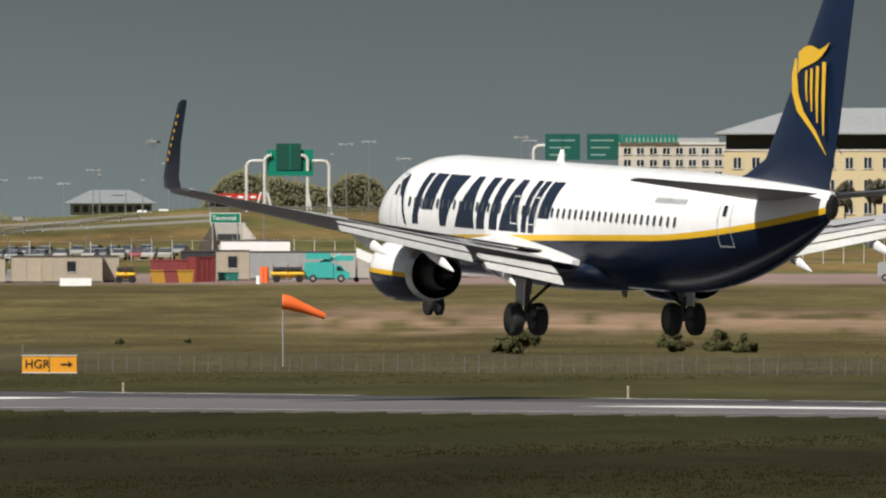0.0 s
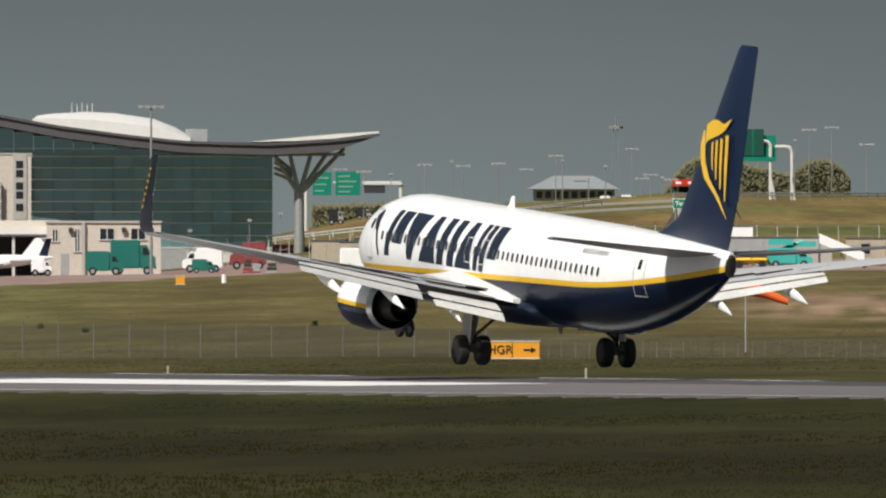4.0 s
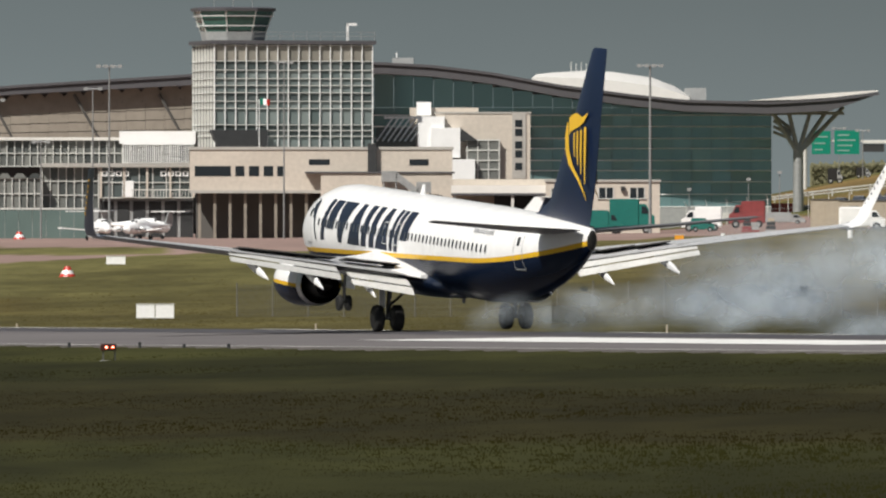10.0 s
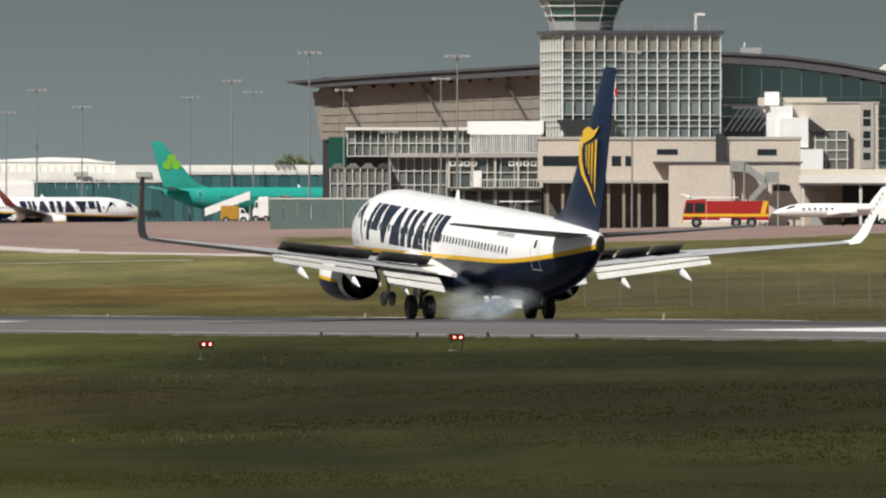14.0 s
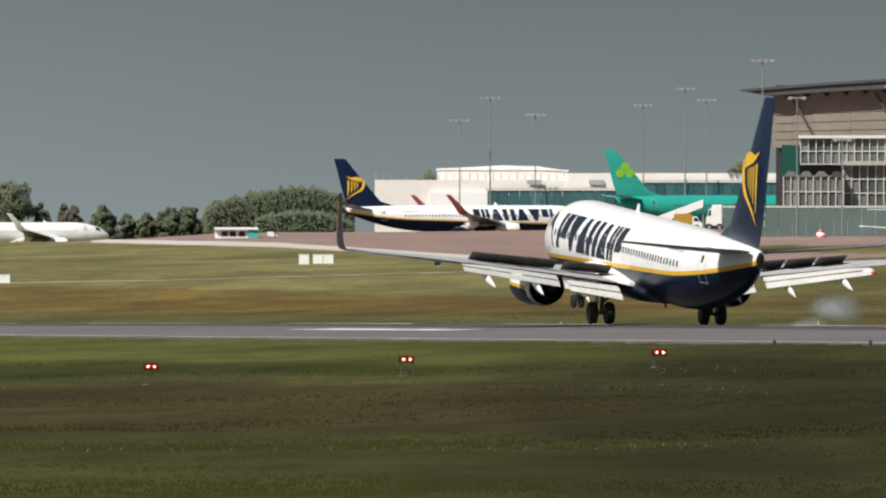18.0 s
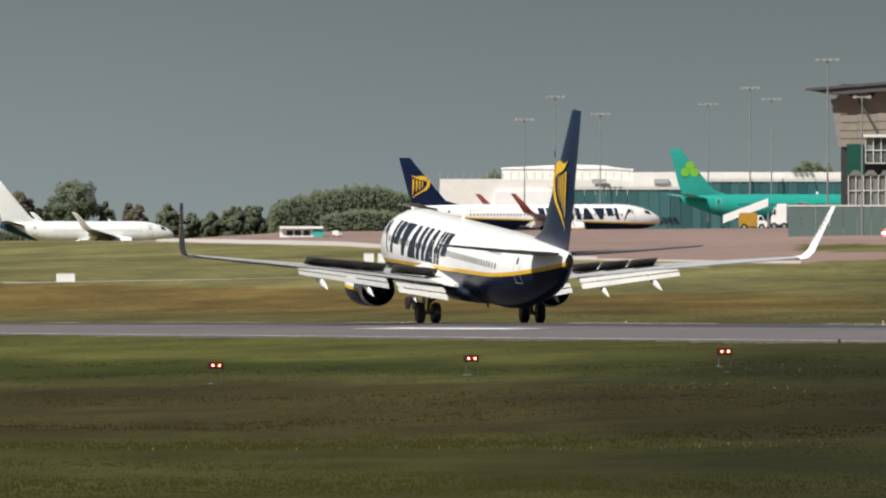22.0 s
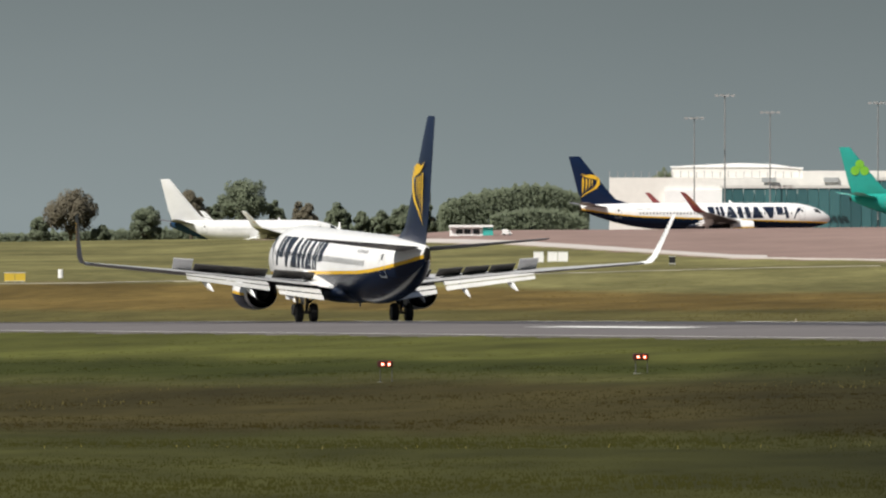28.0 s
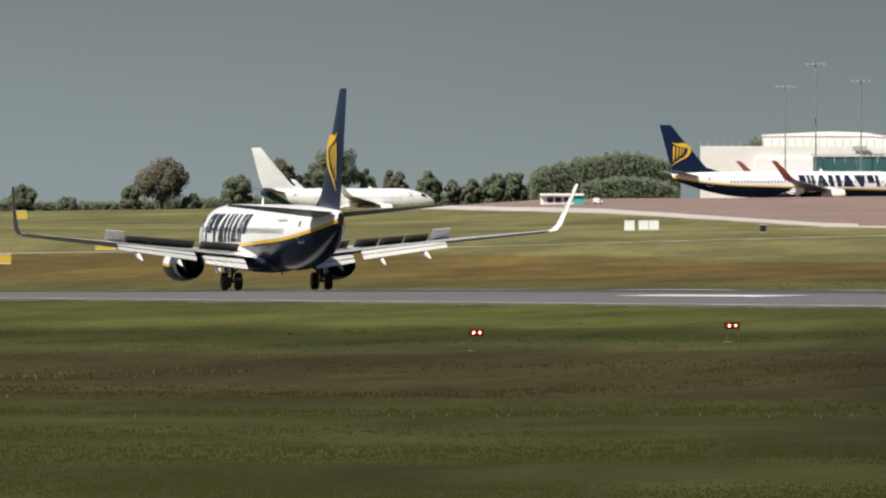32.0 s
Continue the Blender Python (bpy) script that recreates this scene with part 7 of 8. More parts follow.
# ---------------------------------------------------------------- fences
def yard_fence():
    ob = thing("yard_fence", Matrix.Identity(4), "tall wire fence on pale posts behind the yard cabins", "fence")
    prev = None
    for i in range(58):
        u = 2740 + i * 36
        p, _ = spot(u, d=1640 + 6 * math.sin(i))
        part("post", tube(bmn(), p + Vector((0, 0, -0.6)), p + Vector((0, 0, 2.9)), 0.06, 0.05, 5), "frame", ob)
        part("crank", tube(bmn(), p + Vector((0, 0, 2.85)), p + Vector((-0.3, -0.3, 3.3)), 0.05, 0.04, 5), "frame", ob)
        if prev is not None:
            for z in (0.3, 1.5, 2.75):
                part("wire", tube(bmn(), prev + Vector((0, 0, z)), p + Vector((0, 0, z)), 0.022, 0.022, 4), "steel", ob)
        prev = p


M["fence_wire"] = material("dull_fence_wire", (0.13, 0.13, 0.115), 0.7, 0.2, var=0.2)


def airfield_fence():
    """Dull mesh fence beyond the runway; its close bars are one part."""
    ob = thing("airfield_fence", Matrix.Identity(4), "dull grey mesh fence on pale posts beyond the runway", "fence")
    verts, faces = [], []
    n = 820
    for i in range(n):
        u = 1945 + i * 3.5
        d = blend([1945, 2500, 3300, 4800], [860, 800, 735, 640], u)
        p, _ = spot(u, d=d)
        h = blend([1945, 2400, 3100, 3500, 4800], [2.1, 2.2, 1.7, 1.1, 0.85], u)
        if i % 18 == 0 and u < 3330:
            part("post", tube(bmn(), p + Vector((0, 0, -0.5)), p + Vector((0, 0, h + 0.12)), 0.05, 0.045, 5), "post_grey", ob)
        k = len(verts)
        w = 0.012
        verts += [p + Vector(e) for e in ((-w, -w, -0.2), (w, -w, -0.2), (w, w, -0.2), (-w, w, -0.2), (-w, -w, h), (w, -w, h), (w, w, h), (-w, w, h))]
        faces += [tuple(k + j for j in q) for q in ((0, 1, 5, 4), (1, 2, 6, 5), (2, 3, 7, 6), (3, 0, 4, 7), (4, 5, 6, 7))]
    for i in range(62):
        u = 3330 + i * 24
        p, _ = spot(u, d=blend([1945, 2500, 3300, 4800], [860, 800, 735, 640], u))
        part("post", tube(bmn(), p + Vector((0, 0, -0.5)), p + Vector((0.05 * (i % 3), 0, 0.85 + 0.1 * (i % 2))), 0.03, 0.025, 5), "post_grey", ob)
    me = bpy.data.meshes.new("mesh_infill")
    me.from_pydata(verts, [], faces)
    me.materials.append(M["fence_wire"])
    b = new("mesh_infill", me)
    b.parent = ob
    tagged(b, "close grey bars of the mesh", kind="stuff")


yard_fence()
airfield_fence()


# ---------------------------------------------------------------- airfield signs, lamps, windsock
def airfield_sign(u0, u1, v0, v1, mat, label, words="", d=None, panels=1):
    p, dd = spot((u0 + u1) / 2, v1 + 4, d)
    s = Site((u0 + u1) / 2, dd)
    ob = thing("airfield_sign", s.m, label, "sign", "airfield signs")
    w, z0, z1 = (u1 - u0) / s.s, s.z(v1), s.z(v0)
    for i in range(panels):
        a = -w / 2 + w * i / panels
        bar("panel", ob, mat, a + 0.03, a + w / panels - 0.03, -0.12, 0.12, z0, z1)
    for z in (z0 - 0.05, z1):
        bar("trim", ob, "frame", -w / 2, w / 2, -0.15, 0.15, z, z + 0.06)
    for x in (-w * 0.38, 0, w * 0.38):
        bar("leg", ob, "steel", x - 0.04, x + 0.04, -0.05, 0.05, -0.5, z0)
    return ob, s, w, z0, z1


ob, s, w, z0, z1 = airfield_sign(3266, 3364, 528, 557, "amber", "amber taxiway sign with black letters on the grass", panels=2)
text_part("HGR", (z1 - z0) * 0.74, "black", ob, Matrix.Translation((-w * 0.22, -0.14, (z0 + z1) / 2)) @ pose(0, 0, 0, 90))
bar("arrow_shaft", ob, "black", w * 0.20, w * 0.36, -0.15, -0.12, (z0 + z1) / 2 - 0.045, (z0 + z1) / 2 + 0.045)
bm = loft(bmn(), [[(w * 0.34, y, (z0 + z1) / 2 + 0.17), (w * 0.42, y, (z0 + z1) / 2), (w * 0.34, y, (z0 + z1) / 2 - 0.17)] for y in (-0.15, -0.12)])
part("arrow_head", bm, "black", ob)
airfield_sign(1766, 1834, 535, 558, "white", "blank white back of a taxiway sign", panels=2)
airfield_sign(1713, 1748, 450, 463, "white", "small white board on the far grass")
airfield_sign(92, 126, 486, 500, "white", "white board on the pale grass")
airfield_sign(636, 655, 450, 467, "white", "white board on the pale grass, square")
airfield_sign(661, 698, 450, 466, "white", "white board on the pale grass, long", panels=2)
airfield_sign(876, 888, 458, 470, "black", "small black board on the far grass")
airfield_sign(-300, -262, 487, 501, "sign_yellow", "small yellow taxiway sign on the grass", panels=2)
airfield_sign(-500, -448, 510, 526, "sign_yellow", "yellow taxiway sign on the grass")
airfield_sign(-445, -420, 433, 446, "sign_yellow", "small yellow taxiway sign on the crest")
airfield_sign(2719, 2736, 412, 426, "amber", "small orange board at the apron's edge")
for u, v in ((2805, 418), (-200, 490), (3030, 412), (3685, 395), (3150, 408)):
    p, d = spot(u, v + 6)
    s = Site(u, d)
    ob = thing("marker_post", s.m, "short white marker post", "post", "marker posts")
    part("post", tube(bmn(), (0, 0, -0.3), (0, 0, 15 / s.s), 0.28, 0.25, 8), "white", ob)
for u, v in ((1645, 486), (1560, 420), (1700, 412), (1424, 404), (1400, 402), (1505, 410)):
    p, d = spot(u, v)
    s = Site(u, d)
    ob = thing("traffic_barrel", s.m, "squat red and white striped traffic marker", "barrel", "traffic barrels")
    for i in range(3):
        part("band", tube(bmn(), (0, 0, 0.35 * i - 0.1), (0, 0, 0.35 * i + 0.25), 0.80 - 0.2 * i, 0.66 - 0.2 * i, 12), "red" if i % 2 == 0 else "white", ob)


def windsock():
    p, d = spot(3728, 546)
    s = Site(3728, d)
    ob = thing("windsock", s.m, "bright orange windsock on a thin pole", "windsock")
    top = s.z(423)
    part("pole", tube(bmn(), (0, 0, -0.6), (0, 0, top), 0.05, 0.04, 8), "grey", ob, "", True)
    part("hoop", tube(bmn(), (-0.03, 0, top - 0.3), (0.12, 0, top - 0.3), 0.44, 0.44, 14), "orange", ob)
    L = 74 / s.s
    rings = []
    for i in range(9):
        k = i / 8
        r = (0.44 * (1 - k) + 0.17 * k) * (1 + 0.05 * math.sin(9 * k))
        c = Vector((0.1 + L * k * 0.97, 0.3 * k, top - 0.3 - 26 / s.s * k ** 1.15))
        rings.append([c + Vector((0.15 * r * math.sin(a), r * math.cos(a), r * math.sin(a))) for a in [j * math.tau / 14 for j in range(14)]])
    part("sock", loft(bmn(), rings, cap=False), "orange", ob, "orange tapering cloth sleeve", True)


windsock()
M["lamp_box"] = material("lamp_housing_red", (0.06, 0.014, 0.010), 0.5, var=0.25)
M["lamp_hot"] = material("hot_lamp", (1.0, 0.72, 0.60), 0.4, emit=7.0, var=0.02)

# precision approach lights: a row of four at right angles to the runway
for k in range(4):
    x, y = 99.05 + 9 * k, 438.67
    z = 0.092 + 0.2185 * k
    g = height(x, y)
    ob = thing("approach_light", Matrix.Translation((x, y, g)) @ pose(0, 0, 0, 0, 0, -13), "dark red approach light box with two glowing lamps on legs", "lamp", "approach lights")
    c = z - g
    bm = box(bmn(), -0.30, 0.24, -0.1, 0.7, c - 0.11, c + 0.12)
    bmesh.ops.bevel(bm, geom=bm.edges[:], offset=0.03, segments=2, affect="EDGES")
    part("housing", bm, "lamp_box", ob, "dark red metal housing")
    for dx in (-0.11, 0.11):
        part("lamp", tube(bmn(), (dx, -0.12, c), (dx, -0.09, c), 0.052, 0.048, 12), "lamp_red", ob, "glowing red lamp")
        part("lamp_core", tube(bmn(), (dx, -0.13, c), (dx, -0.115, c), 0.026, 0.026, 10), "lamp_hot", ob, "white-hot lamp core")
    for dx in (-0.2, 0.2):
        for dy in (0.0, 0.6):
            part("leg", tube(bmn(), (dx, dy, -0.4), (dx, dy, c - 0.1), 0.012, 0.012, 6), "gear_grey", ob)
    bar("footing", ob, "grey", -0.3, 0.3, -0.1, 0.7, -0.3, 0.0)

# runway edge lights
for k in range(-1, 10):
    y = 484 + 58 * k
    x = 200.3
    z = crown(y) - 0.45
    ob = thing("runway_edge_light", Matrix.Translation((x, y, z)), "small pale runway edge light on a stub", "lamp", "runway edge lights")
    part("stub", tube(bmn(), (0, 0, -0.4), (0, 0, 0.36), 0.06, 0.05, 8), "beige", ob)
    part("cap", loft(bmn(), [[(r * math.cos(i), r * math.sin(i), zz) for i in (0, 1.05, 2.1, 3.15, 4.2, 5.25)] for r, zz in ((0.05, 0.36), (0.06, 0.46), (0.03, 0.52))]), "beige", ob)
for k, u in enumerate((1478, 1648, 1773, 1851, 1930)):
    y = (NEAR_EDGE - 0.6) / math.tan(bearing(u))
    z = edge(y)
    ob = thing("edge_marker", Matrix.Translation((NEAR_EDGE - 0.6, y, z)), "small dark marker at the runway's edge", "marker", "runway edge markers")
    part("stub", tube(bmn(), (0, 0, -0.3), (0, 0, 0.09 + 0.03 * (k % 3)), 0.07, 0.06, 8), "dark", ob)


# ---------------------------------------------------------------- light aircraft on the apron
def business_jet():
    s = Site(2390, 1556)
    ob = thing("business_jet", s.m, "white business jet with a blue-edged tail, before the hangar", "airplane")
    L = 225 / s.s

    def X(k):
        return -L / 2 + L * k
    rings = []
    for k, r, z in ((0, 0.05, 1.5), (0.05, 0.4, 1.6), (0.14, 0.72, 1.75), (0.25, 0.85, 1.8), (0.6, 0.85, 1.8), (0.8, 0.6, 2.0), (0.95, 0.25, 2.25), (1, 0.1, 2.3)):
        rings.append([(X(k), r * math.cos(a), z + r * math.sin(a)) for a in [i * math.tau / 14 for i in range(14)]])
    part("fuselage", loft(bmn(), rings), "white", ob, "", True)
    bm = loft(bmn(), [[(X(a), y, z), (X(b), y, z), (X(b), -y, z), (X(a), -y, z)] for a, b, z, y in ((0.74, 0.93, 2.3, 0.16), (0.86, 0.985, 4.6, 0.08))])
    part("tail_fin", bm, "white", ob)
    bm = loft(bmn(), [[(X(a), y, z), (X(b), y, z), (X(b), -y, z), (X(a), -y, z)] for a, b, z, y in ((0.88, 0.955, 2.3, 0.17), (0.945, 0.99, 4.5, 0.09))])
    part("rudder", bm, "navy", ob, "blue rudder")
    for side in (-1, 1):
        bm = loft(bmn(), [[(X(a), side * y, z), (X(b), side * y, z), (X(b), side * y, z + 0.1), (X(a), side * y, z + 0.1)] for a, b, y, z in ((0.42, 0.60, 0.5, 1.2), (0.55, 0.61, 7.5, 1.55))])
        part("wing", bm, "white", ob)
        bm = loft(bmn(), [[(X(a), side * y, z), (X(b), side * y, z), (X(b), side * y, z + 0.06), (X(a), side * y, z + 0.06)] for a, b, y, z in ((0.90, 0.99, 0.05, 4.55), (0.95, 1.0, 2.6, 4.6))])
        part("tailplane", bm, "white", ob)
        part("engine", loft(bmn(), [[(X(k), side * 1.25 + r * math.cos(a), 2.1 + r * math.sin(a)) for a in [i * math.tau / 12 for i in range(12)]] for k, r in ((0.66, 0.38), (0.68, 0.45), (0.78, 0.42), (0.83, 0.28))]), "white", ob, "", True)
        part("wheel", tube(bmn(), (X(0.55), side * 1.4 - 0.1, 0.25), (X(0.55), side * 1.4 + 0.1, 0.25), 0.27, 0.27, 12), "tyre", ob)
        part("strut", tube(bmn(), (X(0.55), side * 1.4, 0.25), (X(0.55), side * 1.4, 1.3), 0.06, 0.06, 6), "metal", ob)
    part("nose_wheel", tube(bmn(), (X(0.12), -0.08, 0.22), (X(0.12), 0.08, 0.22), 0.22, 0.22, 12), "tyre", ob)
    part("nose_strut", tube(bmn(), (X(0.12), 0, 0.2), (X(0.12), 0, 1.3), 0.06, 0.06, 6), "metal", ob)
    for i in range(6):
        part("window", tube(bmn(), (X(0.24 + 0.045 * i), -0.89, 2.0), (X(0.24 + 0.045 * i), -0.8, 2.0), 0.14, 0.14, 10), "glass_dark", ob)
    part("cockpit_window", loft(bmn(), [[(X(k), y, z) for k, z in ((0.10, 2.0), (0.17, 2.05), (0.17, 2.38), (0.14, 2.32))] for y in (-0.66, -0.5)]), "glass_dark", ob)


def light_aircraft(u, d, turn, span_m, label):
    s = Site(u, d, turn)
    ob = thing("light_aircraft", s.m, label, "airplane", "light aircraft")
    rings = [[(r * math.cos(a), y, z + r * 1.1 * math.sin(a)) for a in [i * math.tau / 12 for i in range(12)]] for y, r, z in ((-3.0, 0.1, 1.3), (-2.6, 0.5, 1.35), (-1.2, 0.68, 1.5), (0.8, 0.68, 1.6), (3.4, 0.3, 1.7), (5.6, 0.08, 1.8))]
    part("fuselage", loft(bmn(), rings), "white", ob, "", True)
    h = span_m / 2
    bm = loft(bmn(), [[(x, -1.0, z), (x, 0.7 - 0.2 * abs(x) / h, z), (x, 0.7 - 0.2 * abs(x) / h, z + 0.14), (x, -1.0, z + 0.14)] for x, z in ((-h, 1.35), (0, 1.0), (h, 1.35))])
    part("wing", bm, "white", ob)
    part("tail_fin", loft(bmn(), [[(x, a, z), (x, b, z), (-x, b, z), (-x, a, z)] for x, a, b, z in ((0.08, 4.3, 5.7, 1.8), (0.04, 5.0, 5.8, 3.4))]), "grey", ob)
    bm = loft(bmn(), [[(x, 5.0, 3.35), (x, 5.8, 3.35), (x, 5.8, 3.45), (x, 5.0, 3.45)] for x in (-2.6, 2.6)])
    part("tailplane", bm, "white", ob)
    part("canopy", loft(bmn(), [[(w * math.cos(a), y, 2.0 + hh * math.sin(a)) for a in [i * math.pi / 8 for i in range(9)]] for y, w, hh in ((-1.5, 0.4, 0.1), (-0.9, 0.6, 0.5), (0.6, 0.6, 0.5), (1.5, 0.4, 0.1))]), "white", ob, "", True)
    part("windscreen", loft(bmn(), [[(x, y, z) for x, z in ((-0.45, 2.08), (0.45, 2.08), (0.36, 2.36), (-0.36, 2.36))] for y in (-1.32, -1.1)]), "glass_dark", ob)
    for x in (-h * 0.33, h * 0.33):
        part("engine", loft(bmn(), [[(x + r * math.cos(a), y, 1.32 + r * math.sin(a)) for a in [i * math.tau / 10 for i in range(10)]] for y, r in ((-1.7, 0.15), (-1.5, 0.32), (-0.2, 0.34), (0.6, 0.1))]), "white", ob, "", True)
        part("propeller", box(bmn(), x - 0.9, x + 0.9, -1.78, -1.72, 1.26, 1.38), "dark", ob)
    for x, y in ((-h * 0.33, 0.2), (h * 0.33, 0.2), (0, -2.0)):
        part("wheel", tube(bmn(), (x - 0.1, y, 0.24), (x + 0.1, y, 0.24), 0.26, 0.26, 10), "tyre", ob)
        part("strut", tube(bmn(), (x, y, 0.24), (x, y, 1.2), 0.05, 0.05, 6), "metal", ob)


business_jet()
light_aircraft(1705, 1560, 18, 10.5, "white twin-engine light aircraft on the apron")
light_aircraft(1785, 1575, 70, 11, "white light aircraft beside the terminal")
light_aircraft(1775, 1545, -40, 8, "small white light aircraft on the apron")

# bus shelter beyond the grass
s = Site(524, spot(524, 421)[1])
ob = thing("shelter", s.m, "low white shelter with dark openings and a turquoise end", "shelter")
bar("roof", ob, "white", s.x(487), s.x(565), -0.6, 4, s.z(406), s.z(402))
bar("wall", ob, "white", s.x(488), s.x(547), 0, 3.5, -2, s.z(406))
bar("end_box", ob, "cyan", s.x(547), s.x(565), -0.3, 3.5, -2, s.z(403), "turquoise end wall")
for u in (500, 514, 530):
    bar("opening", ob, "glass_dark", s.x(u), s.x(u + 11), -0.05, 0.1, s.z(418), s.z(409))
vehicle(581, 598, 410, spot(590, 421)[1], "white", "white", "panel_van", "small white van beyond the grass", 1)

ribbon("grass_path", "path", [(u, blend([-700, -490, -200, 0, 390, 686, 1078, 1300], [511, 509, 506, 502.5, 497, 488, 478, 474], u)) for u in range(-700, 1300, 50)], 2.2, 0.05, "thin pale gravel path across the grass")


# ---------------------------------------------------------------- rough grass: tufts and flowers that can only be counted as a mass
def tufts(name, label, mat, n, d0, d1, x_lo, x_hi, h0, h1, w0, seed, u_lo=-650, u_hi=4950, clump=0.0):
    rnd = random.Random(seed)
    verts, faces = [], []
    tries = 0
    while len(faces) < n and tries < n * 6:
        tries += 1
        b = bearing(rnd.uniform(u_lo, u_hi))
        d = math.sqrt(rnd.uniform(d0 * d0, d1 * d1))
        x, y = d * math.sin(b), d * math.cos(b)
        if not x_lo < x < x_hi:
            continue
        if clump and noise.noise((x * 0.06, y * 0.02, seed)) < clump:
            continue
        z = height(x, y)
        h, w = rnd.uniform(h0, h1), w0 * rnd.uniform(0.5, 1.5)
        a = rnd.uniform(0, math.pi)
        c, s_ = math.cos(a) * w, math.sin(a) * w
        lx, ly = rnd.uniform(-0.6, 0.6) * h, rnd.uniform(-0.6, 0.6) * h
        k = len(verts)
        verts += [(x - c, y - s_, z - 0.05), (x + c, y + s_, z - 0.05), (x + lx + 0.4 * c, y + ly, z + h), (x + lx - 0.3 * c, y + ly, z + h * 0.85)]
        faces.append((k, k + 1, k + 2, k + 3))
    me = bpy.data.meshes.new(name)
    me.from_pydata(verts, [], faces)
    me.materials.append(M[mat])
    tagged(new(name, me), label, "grass", kind="stuff")


def island_grass(name, dark, pale):
    m = bpy.data.materials.new(name)
    m.use_nodes = True
    n, l = m.node_tree.nodes, m.node_tree.links
    p = n["Principled BSDF"]
    p.inputs["Roughness"].default_value, p.inputs["Specular IOR Level"].default_value = 0.95, 0.1
    geo, mx = n.new("ShaderNodeNewGeometry"), n.new("ShaderNodeMix")
    mx.data_type = "RGBA"
    mx.inputs[6].default_value, mx.inputs[7].default_value = (*dark, 1), (*pale, 1)
    l.new(geo.outputs["Random Per Island"], mx.inputs[0]), l.new(mx.outputs[2], p.inputs["Base Color"])
    return m


M["flower"] = material("dandelion", (0.24, 0.20, 0.05), 0.8)
M["bush"] = island_grass("scrub_leaf", (0.060, 0.064, 0.026), (0.10, 0.10, 0.045))
def rough_grass(name, label, n, u0, u1, d0, d1, side, h0, h1, w0, seed):
    """Blades standing in tufts, spread evenly over the sight of the field; each takes its colour from the ground it grows on."""
    rnd = random.Random(seed)
    verts, faces, tones = [], [], []
    for _ in range(n):
        b = bearing(rnd.uniform(u0, u1))
        d = 1 / rnd.uniform(1 / d1, 1 / d0)
        x, y = d * math.sin(b), d * math.cos(b)
        if side < 0 and not x < NEAR_EDGE - 0.6 or side > 0 and not x > FAR_EDGE + 2.5:
            continue
        tone = ground_tone(x, y)
        if tone[3] < 0.9:
            continue
        z = height(x, y)
        lush = 0.6 + 0.8 * (0.5 + noise.noise((x * 0.15, y * 0.02, seed)))
        if side < 0 and x > 112:
            lush *= 0.45
        for _ in range(3):
            h, w, a = rnd.uniform(h0, h1) * lush, w0 * rnd.uniform(0.6, 1.4), rnd.uniform(-1.1, 0.45)
            px, py = x + rnd.uniform(-0.15, 0.15), y + rnd.uniform(-0.15, 0.15)
            c, s_ = math.cos(a) * w, math.sin(a) * w
            k = len(verts)
            verts += [(px - c, py - s_, z - 0.03), (px + c, py + s_, z - 0.03), (px + rnd.uniform(-0.4, 0.2) * h, py + rnd.uniform(0.05, 0.5) * h, z + h)]
            faces.append((k, k + 1, k + 2))
            tones += list(tone) * 3
    me = bpy.data.meshes.new(name)
    me.from_pydata(verts, [], faces)
    me.materials.append(M["blades"])
    me.normals_split_custom_set_from_vertices([(0, 0, 1)] * len(verts))
    me.attributes.new("tone", "FLOAT_COLOR", "POINT").data.foreach_set("color", tones)
    tagged(new(name, me), label, "grass", kind="stuff")


rough_grass("rough_grass", "rough unmown olive grass before the runway", 52000, -650, 4950, 205, 640, -1, 0.025, 0.05, 0.026, 11)
rough_grass("field_grass", "dry olive and brown grass beyond the runway", 22000, -650, 4950, 620, 1350, 1, 0.03, 0.07, 0.05, 12)
tufts("dandelion", "scattered yellow dandelion heads in the grass", "flower", 420, 300, 450, 40, 125, 0.06, 0.09, 0.014, 5, u_hi=1500, clump=0.05)
for i, (u, v, h) in enumerate(((4150, 525, 1.6), (4118, 522, 1.1), (4420, 522, 1.3), (4500, 520, 1.4), (4545, 522, 1.2), (3080, 506, 0.5), (2965, 500, 0.4), (3440, 508, 0.4), (3560, 506, 0.35), (2560, 512, 0.4), (2480, 505, 0.4))):
    p_, d_ = spot(u, v)
    tree(u, d_, h, h * 1.3, "bush", 0.0, "bush", "low dark scrub bush beyond the fence", 80 + i)


